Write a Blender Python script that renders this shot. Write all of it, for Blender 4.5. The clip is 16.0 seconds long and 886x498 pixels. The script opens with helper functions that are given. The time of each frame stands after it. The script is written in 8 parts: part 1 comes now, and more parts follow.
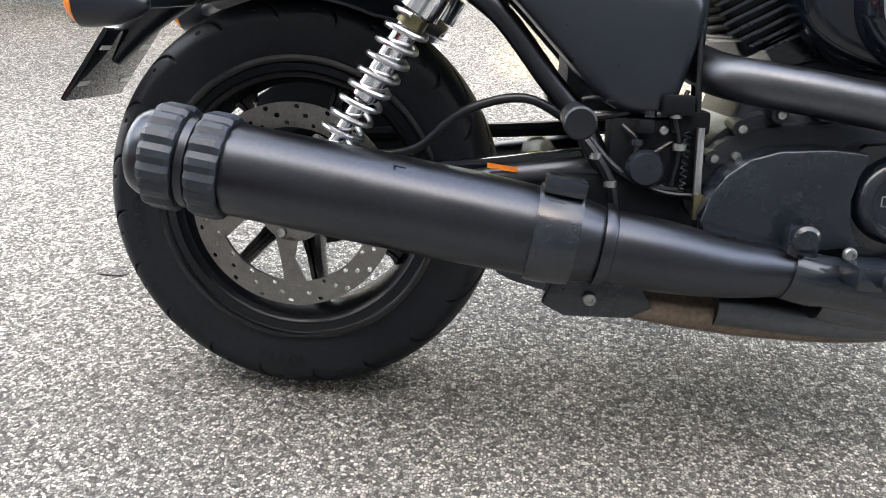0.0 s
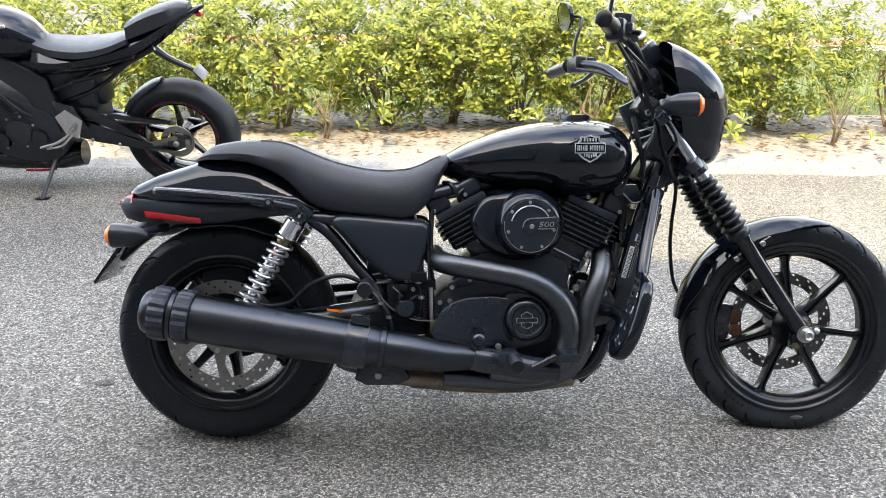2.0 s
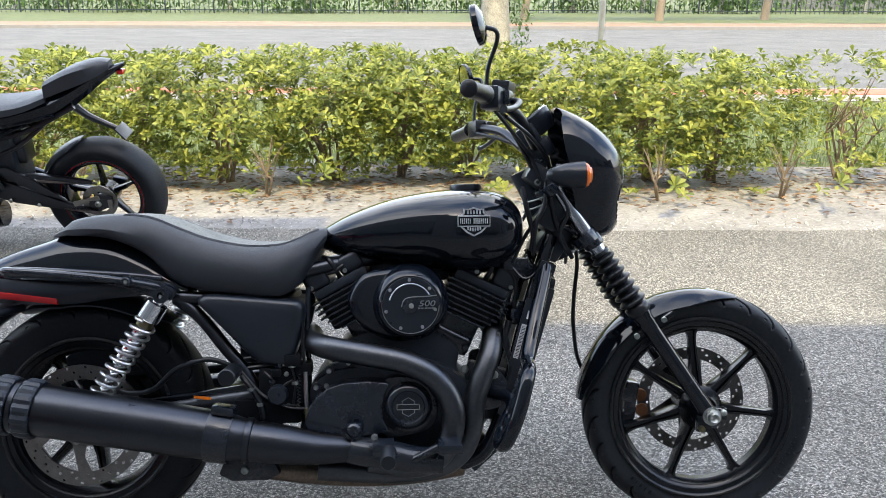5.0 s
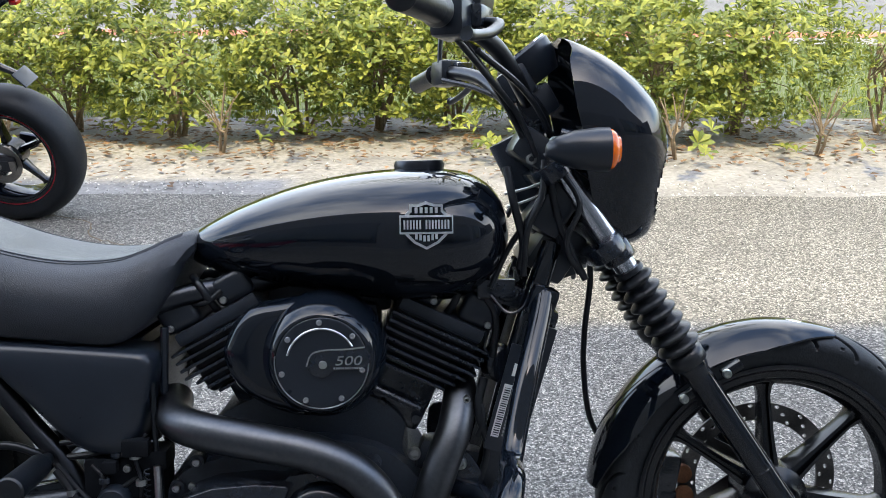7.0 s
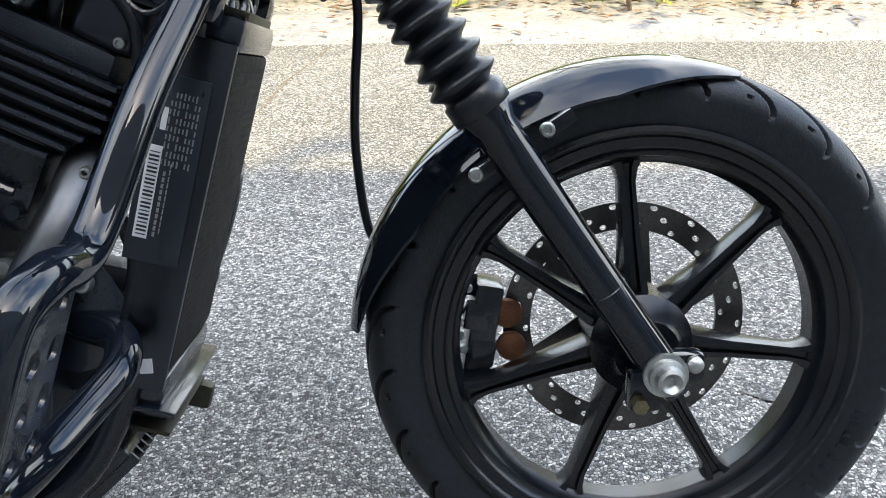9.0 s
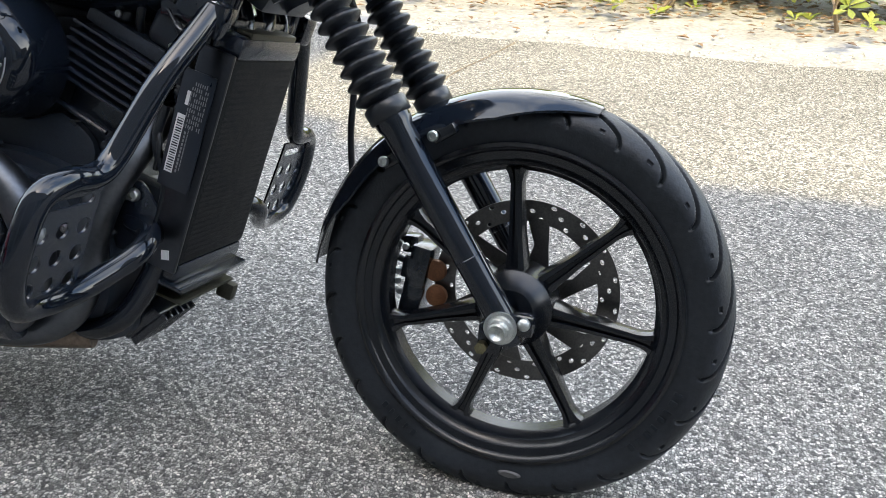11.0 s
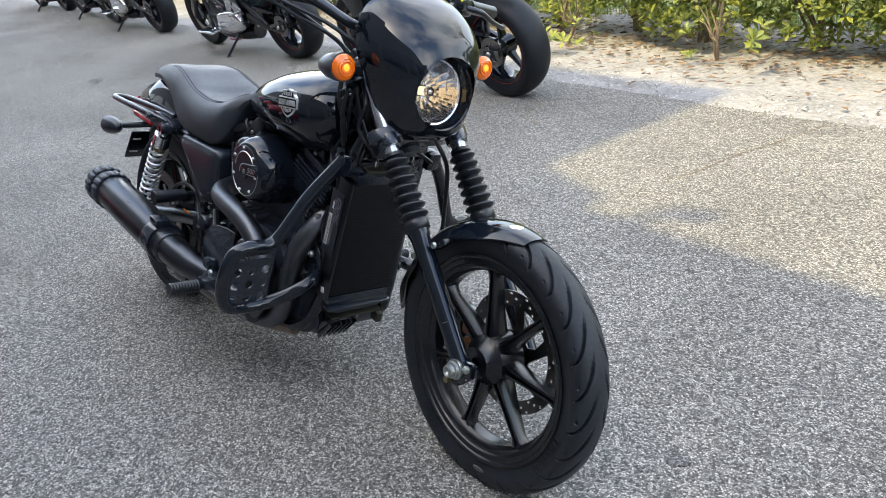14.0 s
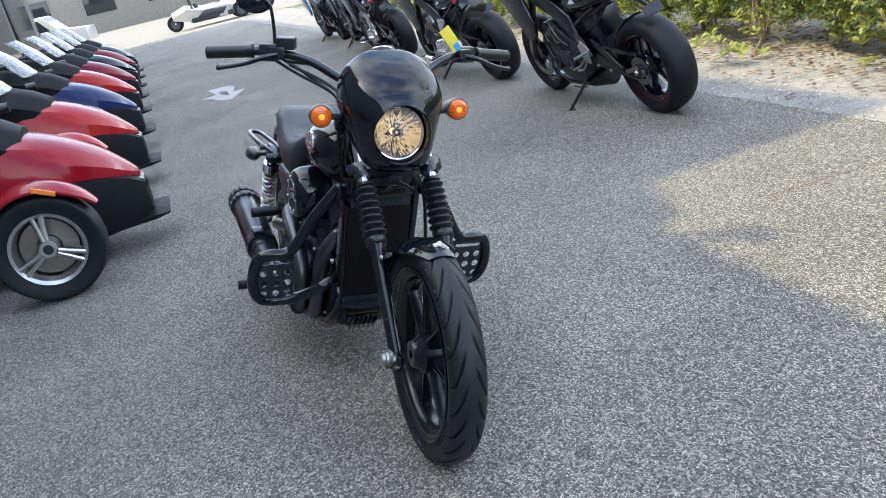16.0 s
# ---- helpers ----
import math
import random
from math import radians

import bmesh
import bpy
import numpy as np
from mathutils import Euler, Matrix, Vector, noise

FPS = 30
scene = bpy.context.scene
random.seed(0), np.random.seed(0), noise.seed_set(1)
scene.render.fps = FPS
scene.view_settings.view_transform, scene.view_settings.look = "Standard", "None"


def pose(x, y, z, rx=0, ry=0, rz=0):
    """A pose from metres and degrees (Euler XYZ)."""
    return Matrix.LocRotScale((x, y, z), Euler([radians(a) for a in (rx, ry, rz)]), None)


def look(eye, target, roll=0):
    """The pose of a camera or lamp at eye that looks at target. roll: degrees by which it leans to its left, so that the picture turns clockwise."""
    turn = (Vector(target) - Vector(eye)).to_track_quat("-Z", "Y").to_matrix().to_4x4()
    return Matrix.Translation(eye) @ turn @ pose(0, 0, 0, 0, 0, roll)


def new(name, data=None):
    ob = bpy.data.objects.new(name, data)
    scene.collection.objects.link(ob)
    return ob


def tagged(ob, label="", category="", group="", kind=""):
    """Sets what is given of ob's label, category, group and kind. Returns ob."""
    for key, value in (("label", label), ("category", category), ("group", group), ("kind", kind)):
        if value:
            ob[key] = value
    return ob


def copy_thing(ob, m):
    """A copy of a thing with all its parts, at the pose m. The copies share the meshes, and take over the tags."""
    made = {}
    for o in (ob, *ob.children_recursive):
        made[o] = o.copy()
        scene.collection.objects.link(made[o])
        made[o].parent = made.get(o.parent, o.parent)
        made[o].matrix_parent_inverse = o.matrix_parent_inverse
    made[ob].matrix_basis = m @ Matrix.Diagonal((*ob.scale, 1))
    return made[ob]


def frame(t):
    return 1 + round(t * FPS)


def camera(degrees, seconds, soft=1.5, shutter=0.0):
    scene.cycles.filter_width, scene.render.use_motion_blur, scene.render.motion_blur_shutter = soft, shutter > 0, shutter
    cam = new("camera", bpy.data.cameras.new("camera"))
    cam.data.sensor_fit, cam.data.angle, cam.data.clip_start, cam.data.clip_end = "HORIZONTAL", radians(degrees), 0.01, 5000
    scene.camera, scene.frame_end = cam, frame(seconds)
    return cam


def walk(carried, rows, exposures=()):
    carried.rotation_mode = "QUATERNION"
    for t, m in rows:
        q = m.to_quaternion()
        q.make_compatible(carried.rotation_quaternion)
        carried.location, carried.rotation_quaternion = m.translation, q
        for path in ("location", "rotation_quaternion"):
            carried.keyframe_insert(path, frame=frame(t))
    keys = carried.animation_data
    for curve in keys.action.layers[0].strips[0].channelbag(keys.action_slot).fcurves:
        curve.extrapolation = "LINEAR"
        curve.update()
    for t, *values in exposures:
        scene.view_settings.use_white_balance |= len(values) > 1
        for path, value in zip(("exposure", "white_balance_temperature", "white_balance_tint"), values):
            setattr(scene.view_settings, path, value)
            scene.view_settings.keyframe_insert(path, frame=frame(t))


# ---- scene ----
cam = camera(56.5, 16.0, soft=0.9)
PATH = [
    (0, (0.362, -1.021, 0.812), (0.128, 0.717, -0.148), 0.0),
    (0.5, (0.396, -1.249, 0.966), (0.218, 0.525, 0.061), 0.3),
    (1, (0.474, -1.483, 1.119), (0.349, 0.33, 0.282), 0.3),
    (1.5, (0.585, -1.727, 1.214), (0.509, 0.121, 0.454), 0.3),
    (2, (0.628, -1.933, 1.264), (0.584, -0.057, 0.572), 0.2),
    (2.5, (0.682, -2.107, 1.311), (0.645, -0.209, 0.68), -0.0),
    (3, (0.785, -2.252, 1.317), (0.751, -0.343, 0.72), -0.1),
    (3.5, (0.845, -2.325, 1.32), (0.814, -0.411, 0.742), -0.2),
    (4, (0.86, -2.212, 1.306), (0.834, -0.297, 0.73), -0.1),
    (4.2, (0.851, -2.122, 1.301), (0.836, -0.206, 0.728), -0.0),
    (6.3, (0.929, -1.279, 1.278), (0.933, 0.611, 0.625), 0.2),
    (6.5, (0.931, -1.209, 1.261), (0.933, 0.677, 0.595), 0.2),
    (7, (0.969, -1.025, 1.174), (0.972, 0.846, 0.468), 0.2),
    (7.5, (1.017, -0.881, 1.06), (1.03, 0.97, 0.303), 0.2),
    (8, (1.068, -0.752, 0.947), (1.099, 1.076, 0.137), 0.1),
    (8.5, (1.166, -0.655, 0.854), (1.206, 1.151, -0.004), -0.2),
    (9, (1.315, -0.606, 0.775), (1.338, 1.181, -0.123), -0.3),
    (9.2, (1.376, -0.586, 0.744), (1.382, 1.194, -0.167), -0.2),
    (11.3, (1.839, -0.888, 0.945), (1.165, 0.753, 0.023), 0.6),
    (11.5, (1.907, -0.918, 0.976), (1.149, 0.692, 0.061), 0.6),
    (12, (2.071, -1.009, 1.042), (1.124, 0.506, 0.142), 0.1),
    (12.5, (2.244, -1.104, 1.149), (1.142, 0.312, 0.266), -0.9),
    (13, (2.466, -1.075, 1.215), (1.232, 0.236, 0.343), -2.6),
    (13.5, (2.629, -0.955, 1.238), (1.274, 0.243, 0.385), -4.8),
    (14, (2.744, -0.804, 1.251), (1.268, 0.264, 0.425), -7.1),
    (14.5, (2.975, -0.676, 1.26), (1.393, 0.256, 0.467), -9.1),
    (15, (3.16, -0.537, 1.261), (1.486, 0.247, 0.498), -10.6),
    (15.5, (3.273, -0.39, 1.271), (1.52, 0.238, 0.542), -12.0),
    (16, (3.471, -0.233, 1.281), (1.656, 0.239, 0.585), -13.6),
]
EXPOSURES = [(0.0, 3.2, 7700, 10), (1.0, 3.1, 7550, 10), (1.5, 2.9, 7300, 10), (2.5, 2.36, 6850, 9), (3.5, 2.1, 6700, 9), (7.0, 2.12, 6450, 9), (8.0, 2.45, 6350, 7), (9.0, 2.54, 6650, 7), (12.5, 2.42, 6850, 8), (14.5, 2.1, 6550, 8), (16.0, 1.9, 6350, 8)]
walk(cam, [(t, look(eye, target, roll)) for t, eye, target, roll in PATH], EXPOSURES)

# ---- light ----
SUN_EL, SUN_AZ = 58.0, 0.0          # the sun stands high behind the showroom, on the -y side
world = bpy.data.worlds.new("sky")
scene.world = world
world.use_nodes = True
wn, wl = world.node_tree.nodes, world.node_tree.links
wn.clear()
sky = wn.new("ShaderNodeTexSky")
sky.sky_type, sky.sun_disc = "NISHITA", False
sky.sun_elevation, sky.sun_rotation = radians(SUN_EL), radians(180 - SUN_AZ)
sky.air_density, sky.dust_density, sky.ozone_density = 1.0, 2.0, 1.0
bg = wn.new("ShaderNodeBackground")
bg.inputs["Strength"].default_value = 0.15
wo = wn.new("ShaderNodeOutputWorld")
# fair-weather clouds over the blue
wtc = wn.new("ShaderNodeTexCoord")
wno = wn.new("ShaderNodeTexNoise")
wno.inputs["Scale"].default_value, wno.inputs["Detail"].default_value = 1.7, 5.0
wra = wn.new("ShaderNodeValToRGB")
wra.color_ramp.elements[0].position, wra.color_ramp.elements[1].position = 0.38, 0.74
wmx = wn.new("ShaderNodeMix")
wmx.data_type = "RGBA"
wmx.inputs["B"].default_value = (8.6, 8.7, 8.9, 1)
wl.new(wtc.outputs["Generated"], wno.inputs["Vector"])
wl.new(wno.outputs["Fac"], wra.inputs["Fac"])
wl.new(wra.outputs["Color"], wmx.inputs["Factor"])
wl.new(sky.outputs["Color"], wmx.inputs["A"])
wl.new(wmx.outputs["Result"], bg.inputs["Color"])
wl.new(bg.outputs["Background"], wo.inputs["Surface"])

sun = new("sun", bpy.data.lights.new("sun", "SUN"))
sun.data.energy, sun.data.angle, sun.data.color = 1.36, radians(0.5), (1.0, 0.84, 0.46)
sun.matrix_world = look((0, 0, 0), (math.cos(radians(SUN_EL)) * math.sin(radians(SUN_AZ)),
                                    math.cos(radians(SUN_EL)) * math.cos(radians(SUN_AZ)), -math.sin(radians(SUN_EL))))


# ---- materials ----
def material(name, color, rough=0.5, metal=0.0, var=0.25, scale=20.0, bump=0.0, bump_scale=None, coat=0.0, fine=8.0, island=0.0, spec=0.5):
    """A surface with variation of tone at two scales, uneven gloss and fine relief; sizes per metre."""
    m = bpy.data.materials.new(name)
    m.use_nodes = True
    n, l = m.node_tree.nodes, m.node_tree.links
    b = n["Principled BSDF"]
    tc = n.new("ShaderNodeTexCoord")
    big = n.new("ShaderNodeTexNoise")
    big.inputs["Scale"].default_value, big.inputs["Detail"].default_value = scale, 4
    small = n.new("ShaderNodeTexNoise")
    small.inputs["Scale"].default_value, small.inputs["Detail"].default_value = scale * fine, 3
    add = n.new("ShaderNodeMath")
    add.operation = "ADD"
    for t in (big, small):
        l.new(tc.outputs["Object"], t.inputs["Vector"])
    l.new(big.outputs["Fac"], add.inputs[0])
    l.new(small.outputs["Fac"], add.inputs[1])
    ramp = n.new("ShaderNodeMapRange")
    ramp.inputs["From Min"].default_value, ramp.inputs["From Max"].default_value = 0.65, 1.35
    ramp.inputs["To Min"].default_value, ramp.inputs["To Max"].default_value = 1 - var, 1 + var
    l.new(add.outputs[0], ramp.inputs["Value"])
    fac = ramp.outputs["Result"]
    if island:
        geo = n.new("ShaderNodeNewGeometry")
        r2 = n.new("ShaderNodeMapRange")
        r2.inputs["To Min"].default_value, r2.inputs["To Max"].default_value = 1 - island, 1 + island
        l.new(geo.outputs["Random Per Island"], r2.inputs["Value"])
        mu = n.new("ShaderNodeMath")
        mu.operation = "MULTIPLY"
        l.new(fac, mu.inputs[0])
        l.new(r2.outputs["Result"], mu.inputs[1])
        fac = mu.outputs[0]
    mul = n.new("ShaderNodeVectorMath")
    mul.operation = "SCALE"
    mul.inputs[0].default_value = color
    l.new(fac, mul.inputs["Scale"])
    l.new(mul.outputs[0], b.inputs["Base Color"])
    rr = n.new("ShaderNodeMapRange")
    rr.inputs["To Min"].default_value, rr.inputs["To Max"].default_value = max(0.02, rough * 0.8), min(1, rough * 1.2)
    l.new(big.outputs["Fac"], rr.inputs["Value"])
    l.new(rr.outputs["Result"], b.inputs["Roughness"])
    b.inputs["Metallic"].default_value = metal
    b.inputs["Coat Weight"].default_value = coat
    b.inputs["Coat Roughness"].default_value = 0.04
    b.inputs["Specular IOR Level"].default_value = spec
    if bump:
        bt = n.new("ShaderNodeTexNoise")
        bt.inputs["Scale"].default_value, bt.inputs["Detail"].default_value = bump_scale or scale * fine, 3
        l.new(tc.outputs["Object"], bt.inputs["Vector"])
        bp = n.new("ShaderNodeBump")
        bp.inputs["Strength"].default_value, bp.inputs["Distance"].default_value = min(1, bump), 0.004
        l.new(bt.outputs["Fac"], bp.inputs["Height"])
        l.new(bp.outputs["Normal"], b.inputs["Normal"])
    return m


def stones(name, dark, light, size, spread, rough=0.85, dirt=(0.10, 0.095, 0.09), bump=0.6, stain=0.25):
    """Asphalt: stones of mixed tone bedded in binder, with stains metres wide."""
    m = bpy.data.materials.new(name)
    m.use_nodes = True
    n, l = m.node_tree.nodes, m.node_tree.links
    b = n["Principled BSDF"]
    tc = n.new("ShaderNodeTexCoord")
    warp = n.new("ShaderNodeTexNoise")
    warp.inputs["Scale"].default_value = size * 0.7
    wm = n.new("ShaderNodeVectorMath")
    wm.operation = "MULTIPLY_ADD"
    wm.inputs[1].default_value = (0.9 / size,) * 3
    l.new(tc.outputs["Object"], warp.inputs["Vector"])
    l.new(warp.outputs["Color"], wm.inputs[0])
    l.new(tc.outputs["Object"], wm.inputs[2])
    cell = n.new("ShaderNodeTexVoronoi")
    cell.inputs["Scale"].default_value = size
    edge = n.new("ShaderNodeTexVoronoi")
    edge.feature = "DISTANCE_TO_EDGE"
    edge.inputs["Scale"].default_value = size
    grit = n.new("ShaderNodeTexVoronoi")
    grit.inputs["Scale"].default_value = size * 2.3
    for t in (cell, edge, grit):
        l.new(wm.outputs[0], t.inputs["Vector"])
    sep = n.new("ShaderNodeSeparateColor")
    l.new(cell.outputs["Color"], sep.inputs[0])
    ramp = n.new("ShaderNodeValToRGB")
    e = ramp.color_ramp.elements
    e[0].position, e[0].color = 0.0, (*dark, 1)
    e[1].position, e[1].color = 1.0, (*light, 1)
    mid = e.new(spread)
    mid.color = (*[d * 0.62 + g * 0.38 for d, g in zip(dark, light)], 1)
    l.new(sep.outputs[0], ramp.inputs["Fac"])
    sep2 = n.new("ShaderNodeSeparateColor")
    l.new(grit.outputs["Color"], sep2.inputs[0])
    gr = n.new("ShaderNodeMapRange")
    gr.inputs["To Min"].default_value, gr.inputs["To Max"].default_value = 0.6, 1.4
    l.new(sep2.outputs[1], gr.inputs["Value"])
    joint = n.new("ShaderNodeMapRange")
    joint.inputs["From Min"].default_value, joint.inputs["From Max"].default_value = 0.0, 0.16
    l.new(edge.outputs["Distance"], joint.inputs["Value"])
    mix = n.new("ShaderNodeMix")
    mix.data_type = "RGBA"
    mix.inputs["A"].default_value = (*dirt, 1)
    l.new(joint.outputs["Result"], mix.inputs["Factor"])
    l.new(ramp.outputs["Color"], mix.inputs["B"])
    wide = n.new("ShaderNodeTexNoise")
    wide.inputs["Scale"].default_value, wide.inputs["Detail"].default_value = 0.9, 6
    l.new(tc.outputs["Object"], wide.inputs["Vector"])
    wr = n.new("ShaderNodeMapRange")
    wr.inputs["From Min"].default_value, wr.inputs["From Max"].default_value = 0.3, 0.7
    wr.inputs["To Min"].default_value, wr.inputs["To Max"].default_value = 1 - stain, 1 + stain
    l.new(wide.outputs["Fac"], wr.inputs["Value"])
    tone = n.new("ShaderNodeMath")
    tone.operation = "MULTIPLY"
    l.new(wr.outputs["Result"], tone.inputs[0])
    l.new(gr.outputs["Result"], tone.inputs[1])
    sc = n.new("ShaderNodeVectorMath")
    sc.operation = "SCALE"
    l.new(mix.outputs["Result"], sc.inputs[0])
    l.new(tone.outputs[0], sc.inputs["Scale"])
    l.new(sc.outputs[0], b.inputs["Base Color"])
    b.inputs["Roughness"].default_value = rough
    bp = n.new("ShaderNodeBump")
    bp.inputs["Strength"].default_value, bp.inputs["Distance"].default_value = bump, 0.004
    hsum = n.new("ShaderNodeMath")
    hsum.operation = "MULTIPLY"
    l.new(joint.outputs["Result"], hsum.inputs[0])
    l.new(gr.outputs["Result"], hsum.inputs[1])
    l.new(hsum.outputs[0], bp.inputs["Height"])
    l.new(bp.outputs["Normal"], b.inputs["Normal"])
    return m


def leafy(name, young, old, spread=0.5):
    """Leaves: tone by leaf, light coming through them."""
    m = bpy.data.materials.new(name)
    m.use_nodes = True
    n, l = m.node_tree.nodes, m.node_tree.links
    b = n["Principled BSDF"]
    geo = n.new("ShaderNodeNewGeometry")
    ramp = n.new("ShaderNodeValToRGB")
    e = ramp.color_ramp.elements
    e[0].color, e[1].color = (*old, 1), (*young, 1)
    e[0].position, e[1].position = 0.1, 0.95
    l.new(geo.outputs["Random Per Island"], ramp.inputs["Fac"])
    tc = n.new("ShaderNodeTexCoord")
    nz = n.new("ShaderNodeTexNoise")
    nz.inputs["Scale"].default_value = 60
    l.new(tc.outputs["Object"], nz.inputs["Vector"])
    mr = n.new("ShaderNodeMapRange")
    mr.inputs["To Min"].default_value, mr.inputs["To Max"].default_value = 0.7, 1.3
    l.new(nz.outputs["Fac"], mr.inputs["Value"])
    sc = n.new("ShaderNodeVectorMath")
    sc.operation = "SCALE"
    l.new(ramp.outputs["Color"], sc.inputs[0])
    l.new(mr.outputs["Result"], sc.inputs["Scale"])
    l.new(sc.outputs[0], b.inputs["Base Color"])
    b.inputs["Roughness"].default_value = 0.5
    tr = n.new("ShaderNodeBsdfTranslucent")
    l.new(sc.outputs[0], tr.inputs["Color"])
    ms = n.new("ShaderNodeMixShader")
    ms.inputs["Fac"].default_value = spread
    l.new(b.outputs[0], ms.inputs[1])
    l.new(tr.outputs[0], ms.inputs[2])
    l.new(ms.outputs[0], n["Material Output"].inputs["Surface"])
    return m


def lens(name, color, rough=0.1, glow=0.0):
    """Coloured lamp plastic."""
    m = material(name, color, rough, 0, 0.1, 30, 0.15, 300, coat=0.6)
    b = m.node_tree.nodes["Principled BSDF"]
    if glow:
        b.inputs["Emission Color"].default_value, b.inputs["Emission Strength"].default_value = (*color, 1), glow
    return m


M = {}
M["asphalt"] = stones("asphalt", (0.072, 0.070, 0.065), (0.72, 0.685, 0.615), 185, 0.55, dirt=(0.064, 0.063, 0.059), bump=0.85, stain=0.22)
M["road"] = stones("road_asphalt", (0.065, 0.066, 0.067), (0.125, 0.124, 0.12), 60, 0.5, dirt=(0.11, 0.11, 0.11), bump=0.2)
M["sand"] = material("sand", (0.245, 0.237, 0.228), 0.95, 0, 0.40, 3.0, 1.0, 60, fine=14)
M["grass_soil"] = material("grass_ground", (0.075, 0.095, 0.030), 0.95, 0, 0.5, 1.5, 1.0, 40, fine=20)
M["grass"] = leafy("grass_blades", (0.24, 0.30, 0.07), (0.10, 0.15, 0.03), 0.4)
M["leaf"] = leafy("hedge_leaves", (0.40, 0.43, 0.085), (0.110, 0.160, 0.034), 0.42)
M["tree_leaf"] = leafy("tree_leaves", (0.12, 0.2, 0.05), (0.03, 0.07, 0.015), 0.35)
M["dry_leaf"] = material("dry_leaves", (0.17, 0.105, 0.06), 0.9, 0, 0.4, 30, island=0.6)
M["bark"] = material("shrub_bark", (0.22, 0.17, 0.12), 0.9, 0, 0.4, 30, 0.8, 120)
M["tree_bark"] = material("tree_bark", (0.36, 0.34, 0.30), 0.95, 0, 0.45, 9, 1.0, 40)
M["concrete"] = material("concrete", (0.21, 0.20, 0.185), 0.9, 0, 0.2, 4, 0.5, 90)
M["brick_red"] = material("red_paving", (0.42, 0.13, 0.08), 0.9, 0, 0.3, 6, 0.5, 90)
M["line_white"] = material("road_paint_white", (0.36, 0.36, 0.355), 0.7, 0, 0.25, 5, 0.5, 160)
M["render"] = material("wall_render", (0.13, 0.13, 0.132), 0.9, 0, 0.12, 2, 0.4, 60)
M["shop_glass"] = material("shop_glass", (0.02, 0.025, 0.03), 0.06, 0, 0.1, 1)
M["gloss"] = material("black_gloss_paint", (0.0050, 0.0076, 0.0124), 0.09, 0, 0.2, 6, coat=1.0, spec=0.0)
M["satin"] = material("satin_black_metal", (0.060, 0.065, 0.075), 0.32, 1.0, 0.08, 25, 0.02, 700)
M["pipe"] = material("satin_black_exhaust_pipe", (0.105, 0.112, 0.124), 0.38, 1.0, 0.15, 18, 0.03, 500)
M["matt"] = material("black_crinkle_paint", (0.0160, 0.0225, 0.0330), 0.38, 0, 0.3, 25, 0.25, 600, spec=0.5)
M["cast"] = material("black_cast_alloy", (0.0110, 0.0156, 0.0240), 0.24, 0, 0.3, 20, 0.08, 260, coat=0.35, spec=0.5)
M["plastic"] = material("black_moulded_plastic", (0.0120, 0.0168, 0.0252), 0.30, 0, 0.12, 40, 0.0, 800, spec=0.55)
M["wheel_black"] = material("black_wheel_paint", (0.0032, 0.0046, 0.0072), 0.24, 0, 0.25, 20, 0.05, 260, spec=0.5)
M["dull_black"] = material("dull_black_plastic", (0.0070, 0.0085, 0.0110), 0.55, 0, 0.2, 20, 0.15, 500, spec=0.12)
M["rubber"] = material("tyre_rubber", (0.0070, 0.0098, 0.0140), 0.55, 0, 0.35, 14, 0.2, 300, spec=0.30)
M["front_rubber"] = material("front_tyre_rubber", (0.0112, 0.0145, 0.0192), 0.50, 0, 0.40, 14, 0.15, 300, spec=0.36)
M["boot"] = material("rubber_boot", (0.0055, 0.0076, 0.0112), 0.36, 0, 0.3, 30, 0.10, 300, spec=0.5)
M["vinyl"] = material("seat_vinyl", (0.0150, 0.0200, 0.0285), 0.42, 0, 0.2, 18, 0.3, 900, spec=0.65)
M["fork_metal"] = material("satin_fork_metal", (0.50, 0.52, 0.56), 0.22, 1.0, 0.10, 30, 0.03, 300)
M["thread"] = material("seat_thread", (0.085, 0.09, 0.10), 0.7, 0, 0.2, 200)
M["grey_mark"] = material("grey_rubber_mark", (0.09, 0.09, 0.092), 0.6, 0, 0.2, 100)
M["chrome"] = material("chrome", (0.82, 0.82, 0.84), 0.08, 1.0, 0.05, 10)
M["steel"] = material("brushed_disc_steel", (0.26, 0.25, 0.235), 0.33, 1.0, 0.2, 40, 0.2, 500)
M["dark_steel"] = material("blued_disc_steel", (0.13, 0.125, 0.12), 0.32, 1.0, 0.25, 40, 0.2, 500)
M["alloy"] = material("machined_alloy", (0.6, 0.6, 0.61), 0.3, 1.0, 0.15, 30, 0.1, 300)
M["zinc"] = material("zinc_bolt", (0.44, 0.455, 0.44), 0.40, 1.0, 0.2, 60)
M["olive_metal"] = material("dull_olive_metal", (0.050, 0.049, 0.036), 0.5, 0.6, 0.3, 60, 0.1, 300)
M["brass"] = material("plated_brass", (0.22, 0.195, 0.115), 0.42, 1.0, 0.3, 60)
M["heat"] = material("bare_heat_stained_pipe", (0.20, 0.155, 0.12), 0.45, 0.8, 0.4, 20, 0.2, 100)
M["badge"] = material("silver_badge", (0.74, 0.74, 0.76), 0.35, 0.7, 0.1, 60)
M["amber"] = lens("amber_lens", (0.85, 0.23, 0.02), 0.15)
M["amber_lit"] = lens("amber_lens_lit", (0.66, 0.125, 0.004), 0.10, 0.035)
M["amber_glow"] = lens("amber_filament", (1.0, 0.33, 0.02), 0.2, 0.30)
M["red_lens"] = lens("red_lens", (0.42, 0.01, 0.012), 0.12)
